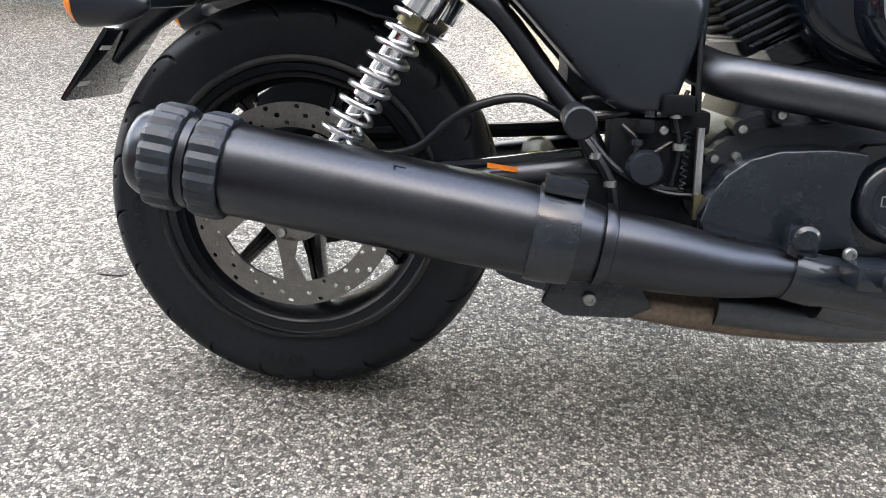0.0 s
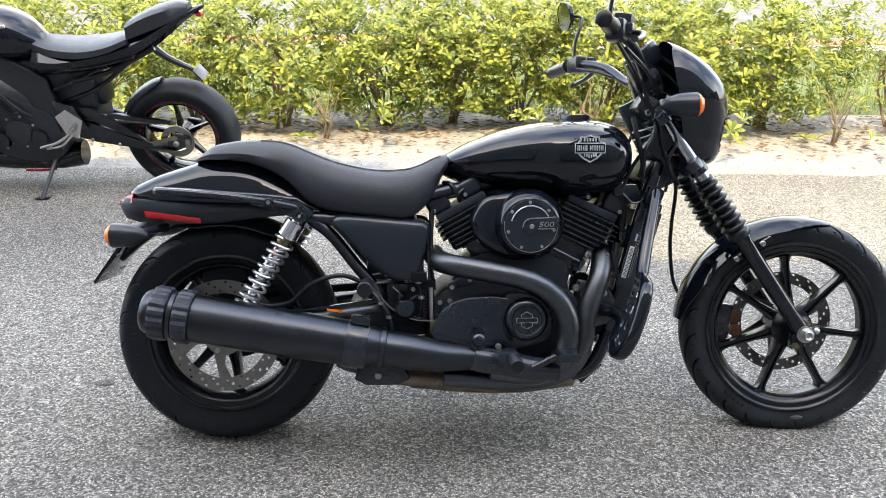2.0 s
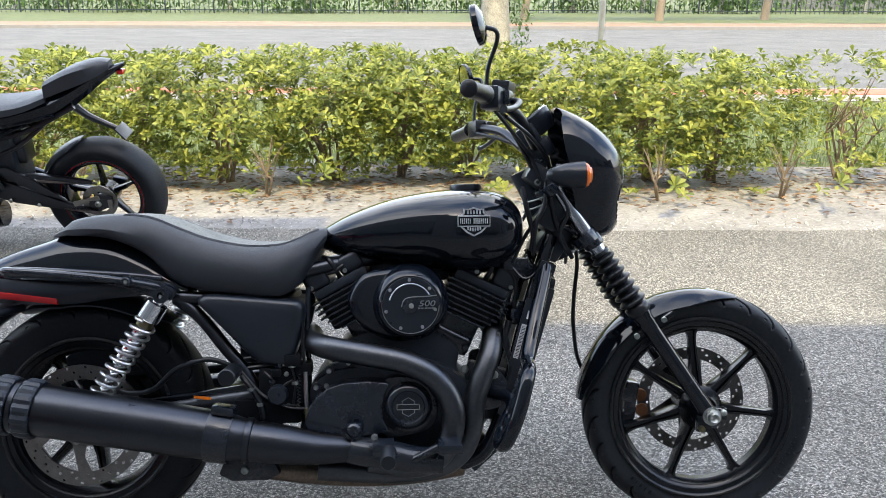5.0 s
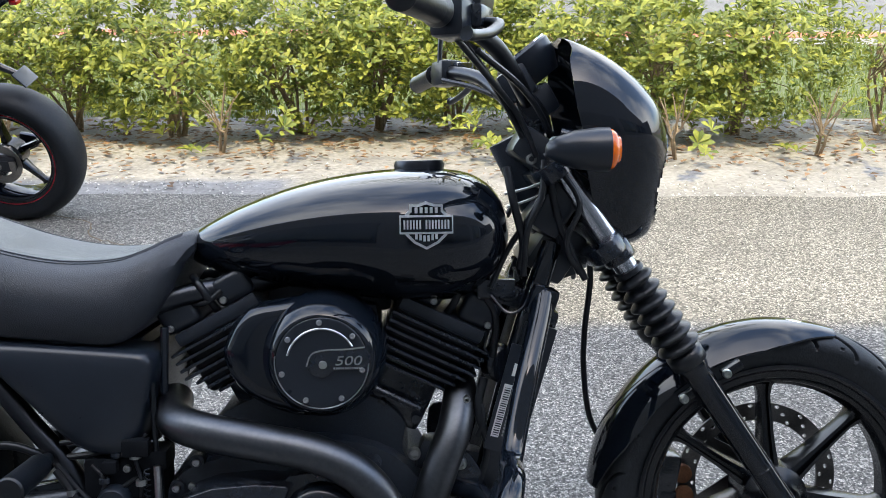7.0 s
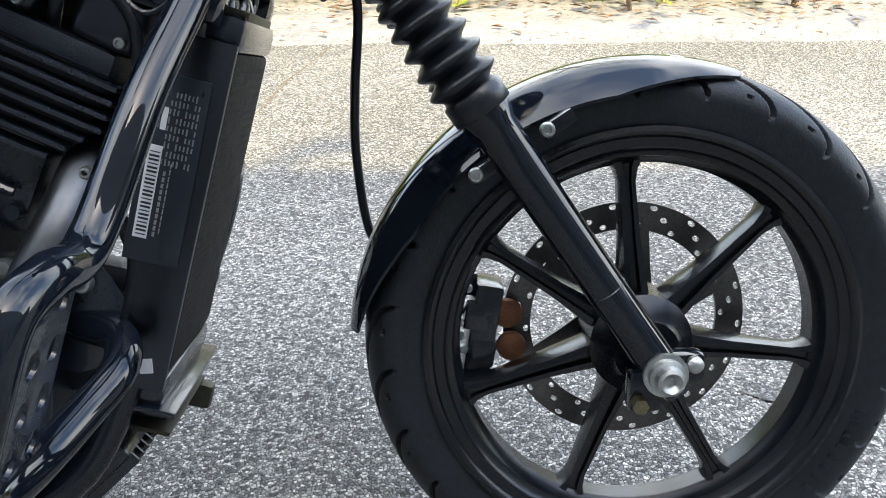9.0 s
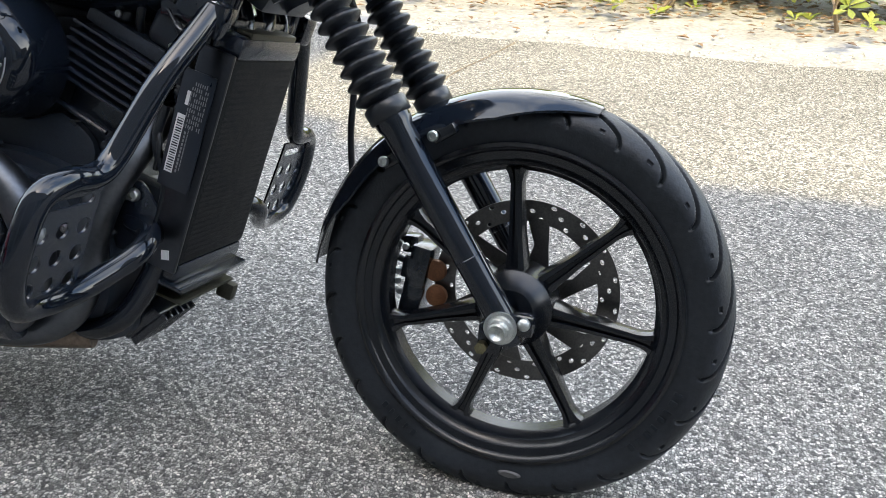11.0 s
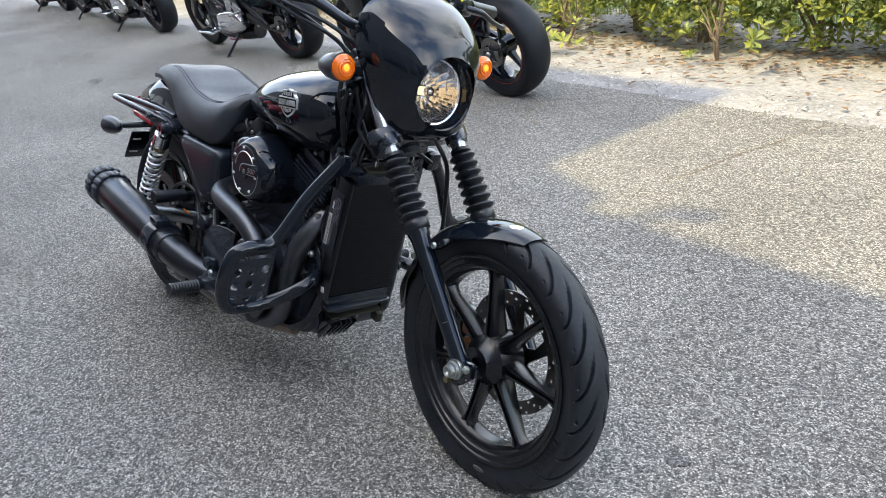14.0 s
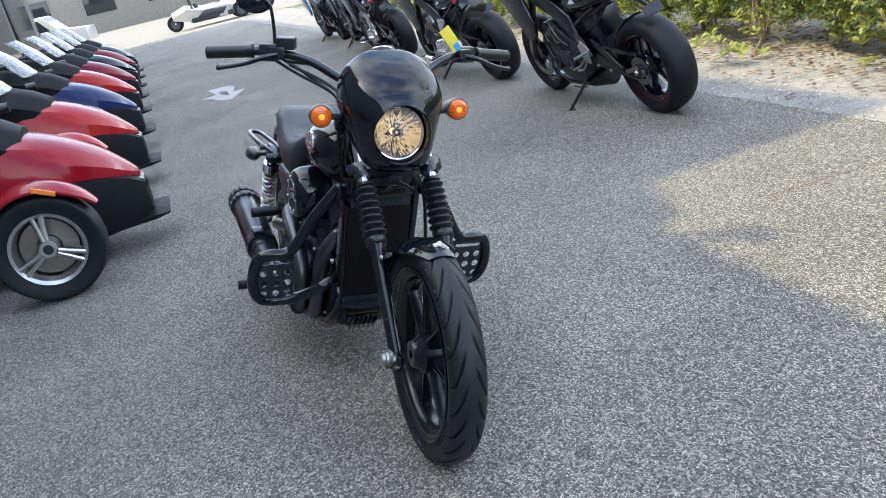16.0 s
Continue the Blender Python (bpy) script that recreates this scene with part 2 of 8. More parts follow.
M["red_paint"] = material("red_paint", (0.25, 0.005, 0.015), 0.26, 0, 0.08, 4, coat=0.35, spec=0.15)
M["orange_red"] = material("scarlet_paint", (0.31, 0.012, 0.013), 0.26, 0, 0.08, 4, coat=0.35, spec=0.15)
M["blue_paint"] = material("dark_blue_paint", (0.010, 0.022, 0.085), 0.3, 0, 0.1, 4, coat=0.3, spec=0.1)
M["maroon_paint"] = material("maroon_paint", (0.15, 0.008, 0.02), 0.3, 0, 0.1, 4, coat=0.3, spec=0.1)
M["bright_blue"] = material("bright_blue_paint", (0.02, 0.2, 0.6), 0.15, 0, 0.1, 4, coat=1.0)
M["white_paint"] = material("white_paint", (0.42, 0.42, 0.42), 0.3, 0, 0.06, 3, coat=0.4)
M["yellow_tag"] = material("yellow_card", (0.8, 0.68, 0.05), 0.6, 0, 0.1, 30)
M["blue_tag"] = material("blue_card", (0.05, 0.3, 0.65), 0.6, 0, 0.1, 30)
M["white_card"] = material("white_print", (0.7, 0.7, 0.7), 0.6, 0, 0.1, 30)
M["print_grey"] = material("grey_print", (0.22, 0.22, 0.22), 0.6, 0, 0.1, 30)
M["galvanised"] = material("galvanised_steel", (0.30, 0.31, 0.315), 0.5, 0.4, 0.2, 12, 0.1, 90)
M["caliper"] = material("rusty_caliper_pad", (0.30, 0.13, 0.06), 0.6, 0.3, 0.3, 60)
M["rad_core"] = material("radiator_core", (0.0065, 0.007, 0.0085), 0.7, 0.0, 0.3, 60, 0.3, 900, spec=0.2)
M["lamp_glass"] = material("lamp_glass", (0.9, 0.9, 0.9), 0.03)
M["lamp_glass"].node_tree.nodes["Principled BSDF"].inputs["Transmission Weight"].default_value = 1.0
M["reflector"] = material("lamp_reflector", (0.50, 0.50, 0.50), 0.16, 1.0, 0.1, 10)
M["bulb"] = material("lit_bulb", (1.0, 0.8, 0.5), 0.3)
_b = M["bulb"].node_tree.nodes["Principled BSDF"]
_b.inputs["Emission Color"].default_value, _b.inputs["Emission Strength"].default_value = (1.0, 0.70, 0.38, 1), 0.36
M["smoke"] = material("smoked_screen", (0.03, 0.033, 0.038), 0.22, 0, 0.1, 4)
M["clear"] = material("clear_screen", (0.75, 0.8, 0.82), 0.05)
M["clear"].node_tree.nodes["Principled BSDF"].inputs["Transmission Weight"].default_value = 0.85


# ---- mesh helpers ----
def bm_of(verts, faces):
    bm = bmesh.new()
    vs = [bm.verts.new(v) for v in verts]
    for f in faces:
        try:
            bm.faces.new([vs[i] for i in f])
        except ValueError:
            pass
    return bm


def merged(*bms):
    out = bmesh.new()
    for b in bms:
        me = bpy.data.meshes.new("tmp")
        b.to_mesh(me)
        out.from_mesh(me)
        bpy.data.meshes.remove(me)
        b.free()
    return out


def moved(bm, m):
    bmesh.ops.transform(bm, matrix=m, verts=bm.verts)
    return bm


def mesh_of(name, bm, mat, sharp=38):
    bmesh.ops.recalc_face_normals(bm, faces=bm.faces)
    me = bpy.data.meshes.new(name)
    bm.to_mesh(me)
    bm.free()
    for p in me.polygons:
        p.use_smooth = True
    me.set_sharp_from_angle(angle=radians(sharp))
    for one in (mat if isinstance(mat, (list, tuple)) else [mat]):
        me.materials.append(one)
    return me


def part(name, bm, mat, parent, label="", m=None, sharp=38):
    """Links a bmesh as one mesh object under a thing or a part."""
    ob = new(name, mesh_of(name, bm, mat, sharp))
    ob.parent = parent
    if m is not None:
        ob.matrix_basis = m
    return tagged(ob, label)


def thing(name, m, label, category, group=""):
    ob = new(name)
    ob.empty_display_size = 0.1
    ob.matrix_basis = m
    return tagged(ob, label, category, group)


def setting(name, bm, mat, label="", category="", sharp=38):
    return tagged(new(name, mesh_of(name, bm, mat, sharp)), label, category, "", "structure")


def lathe(profile, seg=48, axis="y", closed=False, at=(0, 0, 0)):
    """Turns (along, radius) about an axis."""
    n = len(profile)
    verts, faces = [], []
    for i in range(seg):
        a = 2 * math.pi * i / seg
        c, s = math.cos(a), math.sin(a)
        for u, r in profile:
            p = {"y": (r * c, u, r * s), "x": (u, r * c, r * s), "z": (r * c, r * s, u)}[axis]
            verts.append((p[0] + at[0], p[1] + at[1], p[2] + at[2]))
    for i in range(seg):
        j = (i + 1) % seg
        for k in range(n if closed else n - 1):
            k2 = (k + 1) % n
            faces.append((i * n + k, j * n + k, j * n + k2, i * n + k2))
    bm = bm_of(verts, faces)
    bmesh.ops.remove_doubles(bm, verts=bm.verts, dist=1e-5)
    return bm


def spline(pts, steps=6):
    """Catmull-Rom through points of any dimension."""
    p = [np.array(q, float) for q in pts]
    p = [2 * p[0] - p[1]] + p + [2 * p[-1] - p[-2]]
    out = []
    for i in range(1, len(p) - 2):
        for s in range(steps):
            t = s / steps
            out.append(0.5 * (2 * p[i] + (p[i + 1] - p[i - 1]) * t + (2 * p[i - 1] - 5 * p[i] + 4 * p[i + 1] - p[i + 2]) * t * t
                              + (3 * p[i] - p[i - 1] - 3 * p[i + 1] + p[i + 2]) * t ** 3))
    out.append(p[-2])
    return out


def tube(pts, r, seg=12, steps=6, closed=False, flat=1.0):
    """A round bar through points; r one radius or one for each point."""
    rs = r if isinstance(r, (list, tuple)) else [r] * len(pts)
    rows = spline([(*p, q) for p, q in zip(pts, rs)], steps) if steps > 1 else [np.array((*p, q), float) for p, q in zip(pts, rs)]
    verts, faces, prev = [], [], None
    for i, row in enumerate(rows):
        a, b = rows[max(0, i - 1)][:3], rows[min(len(rows) - 1, i + 1)][:3]
        d = Vector(b - a).normalized()
        if prev is None:
            prev = d.cross(Vector((0.13, 0.2, 1))).normalized()
        side = (prev - d * prev.dot(d)).normalized()
        prev = side
        up = d.cross(side)
        for k in range(seg):
            t = 2 * math.pi * k / seg
            verts.append(Vector(row[:3]) + (side * math.cos(t) + up * math.sin(t) * flat) * row[3])
    n = len(rows)
    for i in range(n - 1):
        for k in range(seg):
            k2 = (k + 1) % seg
            faces.append((i * seg + k, i * seg + k2, (i + 1) * seg + k2, (i + 1) * seg + k))
    faces += [tuple(range(seg))[::-1], tuple(range((n - 1) * seg, n * seg))]
    return bm_of(verts, faces)


def beveled(bm, width, segments=2, angle=30):
    if width > 0:
        bmesh.ops.recalc_face_normals(bm, faces=bm.faces)
        es = [e for e in bm.edges if len(e.link_faces) == 2 and e.calc_face_angle(0) > radians(angle)]
        bmesh.ops.bevel(bm, geom=es, offset=width, segments=segments, affect="EDGES", profile=0.6, clamp_overlap=True)
    return bm


def box(c, size, bevel=0.0, turn=(0, 0, 0), segments=2):
    bm = bmesh.new()
    bmesh.ops.create_cube(bm, size=1.0, matrix=Matrix.Diagonal((*size, 1)))
    beveled(bm, bevel, segments)
    return moved(bm, pose(*c, *turn))


def plate(outline, y0, y1, bevel=0.0, segments=2):
    """A slab whose outline lies in the x-z plane."""
    n = len(outline)
    verts = [(x, y0, z) for x, z in outline] + [(x, y1, z) for x, z in outline]
    faces = [tuple(range(n)), tuple(range(2 * n - 1, n - 1, -1))] + [(i, i + n, (i + 1) % n + n, (i + 1) % n) for i in range(n)]
    return beveled(bm_of(verts, faces), bevel, segments)


def rounded(pts, steps=5):
    """A closed outline smoothed through its points."""
    p = [np.array(q, float) for q in pts]
    n, out = len(p), []
    for i in range(n):
        a, b, c, d = p[i - 1], p[i], p[(i + 1) % n], p[(i + 2) % n]
        for s in range(steps):
            t = s / steps
            out.append(tuple(0.5 * (2 * b + (c - a) * t + (2 * a - 5 * b + 4 * c - d) * t * t + (3 * b - a - 3 * c + d) * t ** 3)))
    return out


def loft(rings, caps=True):
    n = len(rings[0])
    verts = [v for r in rings for v in r]
    faces = [(i * n + k, i * n + (k + 1) % n, (i + 1) * n + (k + 1) % n, (i + 1) * n + k) for i in range(len(rings) - 1) for k in range(n)]
    if caps:
        faces += [tuple(range(n))[::-1], tuple(range((len(rings) - 1) * n, len(rings) * n))]
    return bm_of(verts, faces)


def bolt(at, r=0.007, h=0.006, axis="y", out=-1):
    """A domed hex-socket bolt head that looks along out."""
    prof = [(0, r), (out * h * 0.6, r), (out * h * 0.95, r * 0.8), (out * h, r * 0.5), (out * h * 0.5, r * 0.45), (out * h * 0.5, 0)]
    return lathe(prof, 12, axis, at=at)


def pillow(pts, edge_y, top_y, base_y, depth=0.45, n=7):
    """A cushion-shaped cover over an x-z outline: a straight skirt from base_y to edge_y, then domed to top_y."""
    cx, cz = sum(p[0] for p in pts) / len(pts), sum(p[1] for p in pts) / len(pts)
    rings = [[(x, base_y, z) for x, z in pts]]
    for i in range(n + 1):
        a = 0.5 * math.pi * i / n
        k = 1 - depth * (1 - math.cos(a))
        rings.append([(cx + (x - cx) * k, edge_y + (top_y - edge_y) * math.sin(a), cz + (z - cz) * k) for x, z in pts])
    return loft(rings)


def along(a, b):
    """A pose at a whose x axis runs to b."""
    d = Vector(b) - Vector(a)
    return Matrix.Translation(a) @ d.to_track_quat("X", "Z").to_matrix().to_4x4()


# ---- wheels ----
def tyre(R, W, rim, cuts=0, seg=240, crown=0.55, n=36, groove=0.0034):
    """A tyre about the y axis; hooked grooves run round from the crown and turn out over the shoulder."""
    prof = []
    half = W / 2
    h = R - rim
    for i in range(n + 1):
        s = -1 + 2 * i / n
        a = s * math.pi * 0.62
        if abs(a) < math.pi / 2:
            y = half * math.sin(a)
            r = R - h * crown * (1 - math.cos(a)) * 0.9
        else:
            k = (abs(a) - math.pi / 2) / (math.pi * 0.12)
            y = half * (1 - 0.22 * k ** 1.3) * (1 if a > 0 else -1)
            r = R - h * crown * 0.9 - h * (1 - crown * 0.9) * k
        prof.append((y, r, s, math.sin(a) if abs(a) < math.pi / 2 else 0.0))
    arc = 2 * math.pi * R / max(1, cuts)
    verts, faces = [], []
    m = len(prof)
    for i in range(seg):
        f = i / seg
        for y, r, s, lean in prof:
            d, u = 0.0, abs(s)
            if cuts and 0.10 < u < 0.80:
                v = (u - 0.10) / 0.70
                g = (f * cuts + (0.5 if s < 0 else 0.0) + 1.25 * (1 - (1 - v) ** 2.3)) % 1.0
                slope = 1.25 * 2.3 * (1 - v) ** 1.3 / 0.70 * arc / 0.075
                off = min(g, 1 - g) * arc / math.sqrt(1 + slope * slope)
                d = 0.0070 * min(1.0, max(0.0, 1.6 * (1 - off / groove))) * min(1.0, 6 * v, 14 * (1 - v))
                q = (f * cuts + (0.5 if s < 0 else 0.0) + 0.35) % 1.0
                if abs(u - 0.60) < 0.03 and abs(q - 0.5) * arc < 0.004:
                    d = 0.003
            if 0.80 < u < 0.83:
                d = 0.0012
            if abs(u - 0.93) < 0.02:
                d = -0.0015
            a = 2 * math.pi * f
            r -= d * math.sqrt(1 - lean * lean)     # cut along the surface's normal
            verts.append((r * math.cos(a), y - d * lean, r * math.sin(a)))
    for i in range(seg):
        j = (i + 1) % seg
        for k in range(m - 1):
            faces.append((i * m + k, j * m + k, j * m + k + 1, i * m + k + 1))
        faces.append((i * m + m - 1, j * m + m - 1, j * m, i * m))
    return bm_of(verts, faces)


def rim_bm(R, W, spokes, start, hub=0.05, hub_w=0.09, spoke_w=0.021, lip=0.012):
    h = W / 2
    side = [(h, R + 0.003), (h + 0.002, R - 0.002), (h, R - 0.006), (h - 0.005, R - 0.009), (h - 0.007, R - 0.019), (h - 0.012, R - 0.022), (h - 0.016, R - 0.029), (h - 0.024, R - 0.032), (h * 0.3, R - 0.038)]
    ring = lathe([(-y, r) for y, r in side] + side[::-1] + [(h * 0.3, R - 0.012), (-h * 0.3, R - 0.012)], 120, closed=True)
    k = hub_w / 2
    core = lathe([(-k, 0.012), (-k, hub * 0.62), (-k * 0.8, hub * 0.72), (-k * 0.55, hub), (k * 0.55, hub), (k * 0.8, hub * 0.72), (k, hub * 0.62), (k, 0.012)], 40)
    bms, arms = [ring, core], []
    for i in range(spokes):
        a = radians(start + 360 / spokes * i)
        rings = []
        for u, w, t in ((hub * 0.8, spoke_w * 0.95, 0.030), (R * 0.45, spoke_w * 0.62, 0.023), (R * 0.75, spoke_w * 0.52, 0.018), (R - 0.044, spoke_w * 0.72, 0.018), (R - 0.034, spoke_w * 1.1, 0.02)):
            sec = [(-w, -t * 0.35), (-w * 0.85, -t * 0.8), (-w * 0.35, -t * 0.85), (-w * 0.22, -t * 0.55), (w * 0.22, -t * 0.55), (w * 0.35, -t * 0.85), (w * 0.85, -t * 0.8), (w, -t * 0.35),
                   (w, t * 0.35), (w * 0.8, t * 0.8), (-w * 0.8, t * 0.8), (-w, t * 0.35)]
            rings.append([(u * math.cos(a) - p * math.sin(a), q, u * math.sin(a) + p * math.cos(a)) for p, q in sec])
        arms.append(loft(rings))
    return merged(*bms), arms


def wheel_part(name, made, mat, parent, label, m):
    body, arms = made
    ob = part(name, body, mat, parent, label, m)
    for a in arms:
        part("spoke", a, mat, ob)
    return ob


def disc_bm(r0, r1, y0, y1, sectors=48, bands=3, hole=0.30):
    """A drilled brake disc: the holes go through it."""
    verts, faces = [], []

    def vert(u, v, y):
        r = r0 + (r1 - r0) * v / bands
        a = 2 * math.pi * u / sectors
        verts.append((r * math.cos(a), y, r * math.sin(a)))
        return len(verts) - 1
    edge = [(-.5, -.5), (0, -.5), (.5, -.5), (.5, 0), (.5, .5), (0, .5), (-.5, .5), (-.5, 0)]
    for s in range(sectors):
        for b in range(bands):
            cu, cv = s + 0.5, b + 0.5
            if (s + [0, 2, 1][b % 3]) % 3 == 0:
                ring = [[vert(cu + du, cv + dv, y) for du, dv in edge] for y in (y0, y1)]
                hol = [[vert(cu + hole * math.cos(t), cv + hole * math.sin(t), y) for t in [math.radians(-135 + 45 * i) for i in range(8)]] for y in (y0, y1)]
                for side in (0, 1):
                    for i in range(8):
                        j = (i + 1) % 8
                        faces.append((ring[side][i], ring[side][j], hol[side][j], hol[side][i]))
                for i in range(8):
                    j = (i + 1) % 8
                    faces.append((hol[0][i], hol[0][j], hol[1][j], hol[1][i]))
            else:
                for y in (y0, y1):
                    faces.append([vert(cu + du, cv + dv, y) for du, dv in edge])
        for v in (0, bands):
            faces.append((vert(s, v, y0), vert(s + 0.5, v, y0), vert(s + 1, v, y0), vert(s + 1, v, y1), vert(s + 0.5, v, y1), vert(s, v, y1)))
    bm = bm_of(verts, faces)
    bmesh.ops.remove_doubles(bm, verts=bm.verts, dist=2e-5)
    return bm


def spider_bm(r_in, r_out, y0, y1, arms, start=0):
    """The carrier of a disc: swept arms from a ring."""
    bms = [lathe([(y0, r_in * 0.6), (y0, r_in * 1.04), (y1, r_in * 1.04), (y1, r_in * 0.6)], 36, closed=True)]
    for i in range(arms):
        a = radians(start + 360 / arms * i)
        out = []
        for u, w in ((r_in * 0.9, 0.018), (r_in + (r_out - r_in) * 0.4, 0.011), (r_out + 0.004, 0.017)):
            bend = 0.25 * (u - r_in) / (r_out - r_in)
            out.append((u, bend, w))
        pts = [(u * math.cos(a + b) - w * math.sin(a + b), u * math.sin(a + b) + w * math.cos(a + b)) for u, b, w in out]
        pts += [(u * math.cos(a + b) + w * math.sin(a + b), u * math.sin(a + b) - w * math.cos(a + b)) for u, b, w in reversed(out)]
        bms.append(plate(pts, y0, y1))
    return bms


# ---- the black cruiser ----
BIKE = pose(-0.002, 0.024, -0.006, 0, 0, 3.0) @ pose(0, 0, 0, -14.5)
bike = thing("motorcycle", BIKE, "black cruiser motorcycle leaning on its side stand on the asphalt", "motorcycle")
RW, FW = (0.008, 0, 0.290), (1.546, 0, 0.288)
at = lambda p: Matrix.Translation(p)

rear_wheel = wheel_part("rear_wheel", rim_bm(0.209, 0.130, 7, 20, 0.055, 0.13), M["wheel_black"], bike, "black cast seven-spoke rear wheel", at(RW))
part("tyre", tyre(0.296, 0.150, 0.202, 20, 800, 0.42, 64, 0.0020), M["rubber"], rear_wheel, "worn black wide tyre")
part("brake_disc", disc_bm(0.113, 0.148, -0.092, -0.087, 60, 3), M["steel"], rear_wheel, "drilled bare steel brake disc")
for piece in spider_bm(0.05, 0.115, -0.0915, -0.0875, 5, 40):
    part("carrier_arm", piece, M["steel"], rear_wheel)
part("axle_nut", lathe([(-0.125, 0), (-0.125, 0.014), (-0.10, 0.016), (-0.10, 0.02), (-0.06, 0.02)], 6), M["zinc"], rear_wheel, "zinc axle nut")
for i in range(5):
    a = radians(30 + 72 * i)
    part("disc_bolt", bolt((0.043 * math.cos(a), -0.092, 0.043 * math.sin(a)), 0.007, 0.005), M["zinc"], rear_wheel)

front_wheel = wheel_part("front_wheel", rim_bm(0.2335, 0.088, 7, 95, 0.056, 0.12, 0.018), M["wheel_black"], bike, "black cast seven-spoke front wheel", at(FW))
part("tyre", tyre(0.300, 0.096, 0.227, 24, 1000, 0.5, 64), M["front_rubber"], front_wheel, "black tyre with swept tread grooves")
part("brake_disc", disc_bm(0.110, 0.142, 0.049, 0.054, 54, 3), M["dark_steel"], front_wheel, "drilled bare steel brake disc")
for piece in spider_bm(0.05, 0.112, 0.0495, 0.0535, 6, 10):
    part("carrier_arm", piece, M["dark_steel"], front_wheel)
part("sidewall_badge", lathe([(-0.0015, 0), (-0.0015, 0.006), (0.0015, 0.008)], 16, at=(0, 0, 0)), M["grey_mark"], front_wheel, "grey moulded mark on the sidewall",
     pose(0.02, -0.048, -0.252, 12, 0, 0) @ Matrix.Diagonal((2.2, 1, 0.8, 1)))
for w, r, W, a0, n in ((front_wheel, 0.252, 0.0495, -42, 8), (front_wheel, 0.252, 0.0495, 225, 5), (rear_wheel, 0.243, 0.0725, 256, 5), (rear_wheel, 0.243, 0.0725, 176, 7)):
    bars = []
    for i in range(n):
        a = radians(a0 + i * 3.4)
        bars.append(moved(box((0, 0, 0), (0.0045 if i % 2 else 0.007, 0.0022, 0.011), 0.0006), pose(r * math.cos(a), -W, r * math.sin(a), 0, -math.degrees(a) + 90, 0)))
    part("sidewall_lettering", merged(*bars), M["rubber"], w, "raised black moulded bars on the sidewall")

# forks
FK = Vector((1.546 - 1.17, 0, 0.288 - 0.842)).normalized()
FK_TOP = Vector((1.172, 0, 0.842))


def fk(d, y):
    p = FK_TOP + FK * d
    return (p.x, y, p.z)


L_AX = (Vector((1.546, 0, 0.288)) - FK_TOP).length
for s in (-1, 1):
    y = 0.098 * s
    part("fork_tube", tube([fk(-0.05, y), fk(0.30, y)], 0.0185, 20, 1), M["fork_metal"], bike, "chromed fork tube")
    prof = []
    turns = 7
    b0, b1 = 0.184, 0.333
    for i in range(turns * 10 + 1):
        u = i / 10
        wave = 0.5 - 0.5 * math.cos(2 * math.pi * u)
        r0 = 0.0190 + 0.005 * (i / (turns * 10))
        prof.append((b0 + (b1 - b0) * i / (turns * 10), r0 + 0.0120 * wave ** 0.8))
    prof = [(b0 - 0.010, 0.0185), (b0 - 0.010, 0.0235), (b0 - 0.002, 0.0245)] + prof + [(b1 + 0.004, 0.0300), (b1 + 0.024, 0.0295), (b1 + 0.026, 0.024)]
    part("fork_boot", lathe(prof, 36, "x"), M["boot"], bike, "ribbed black rubber fork boot", along(fk(0, y), fk(1, y)), sharp=75)
    lower = lathe([(b1 + 0.02, 0.0), (b1 + 0.02, 0.0255), (b1 + 0.034, 0.0250), (b1 + 0.042, 0.0220), (b1 + 0.09, 0.0212), (L_AX - 0.06, 0.0200), (L_AX - 0.02, 0.0205), (L_AX + 0.018, 0.0200), (L_AX + 0.022, 0.0)], 28, "x")
    leg = part("fork_leg", lower, M["gloss"], bike, "gloss black fork lower leg", along(fk(0, y), fk(1, y)))
    part("axle_clamp", box((L_AX + 0.012, 0, 0), (0.046, 0.032, 0.030), 0.008), M["cast"], leg)
    for d in (L_AX - 0.10,):
        part("leg_mark", lathe([(d, 0.0200), (d + 0.0012, 0.0210), (d + 0.0024, 0.0200)], 20, "x"), M["cast"], leg)
axle = part("axle_nut", lathe([(-0.136, 0.0), (-0.136, 0.004), (-0.139, 0.005), (-0.143, 0.0105), (-0.141, 0.0135), (-0.132, 0.0145), (-0.130, 0.0180), (-0.123, 0.0185), (-0.122, 0.0225), (-0.118, 0.0225), (-0.10, 0.012)], 28), M["zinc"], bike, "zinc-plated front axle nut with washer", at((1.548, 0, 0.288)))
part("axle_lug", merged(box((1.564, -0.100, 0.291), (0.052, 0.026, 0.030), 0.007), box((1.532, -0.098, 0.266), (0.034, 0.026, 0.044), 0.007)), M["gloss"], bike, "black cast lug round the axle")
part("pinch_bolt", lathe([(-0.011, 0.0), (-0.010, 0.005), (-0.006, 0.0085), (0.02, 0.009)], 16), M["zinc"], bike, "zinc pinch bolt", pose(1.578, -0.112, 0.296))
part("pinch_bolt", lathe([(-0.014, 0.0), (-0.014, 0.0085), (0.015, 0.0085)], 6), M["brass"], bike, "yellowed hex pinch bolt", pose(1.524, -0.110, 0.256))
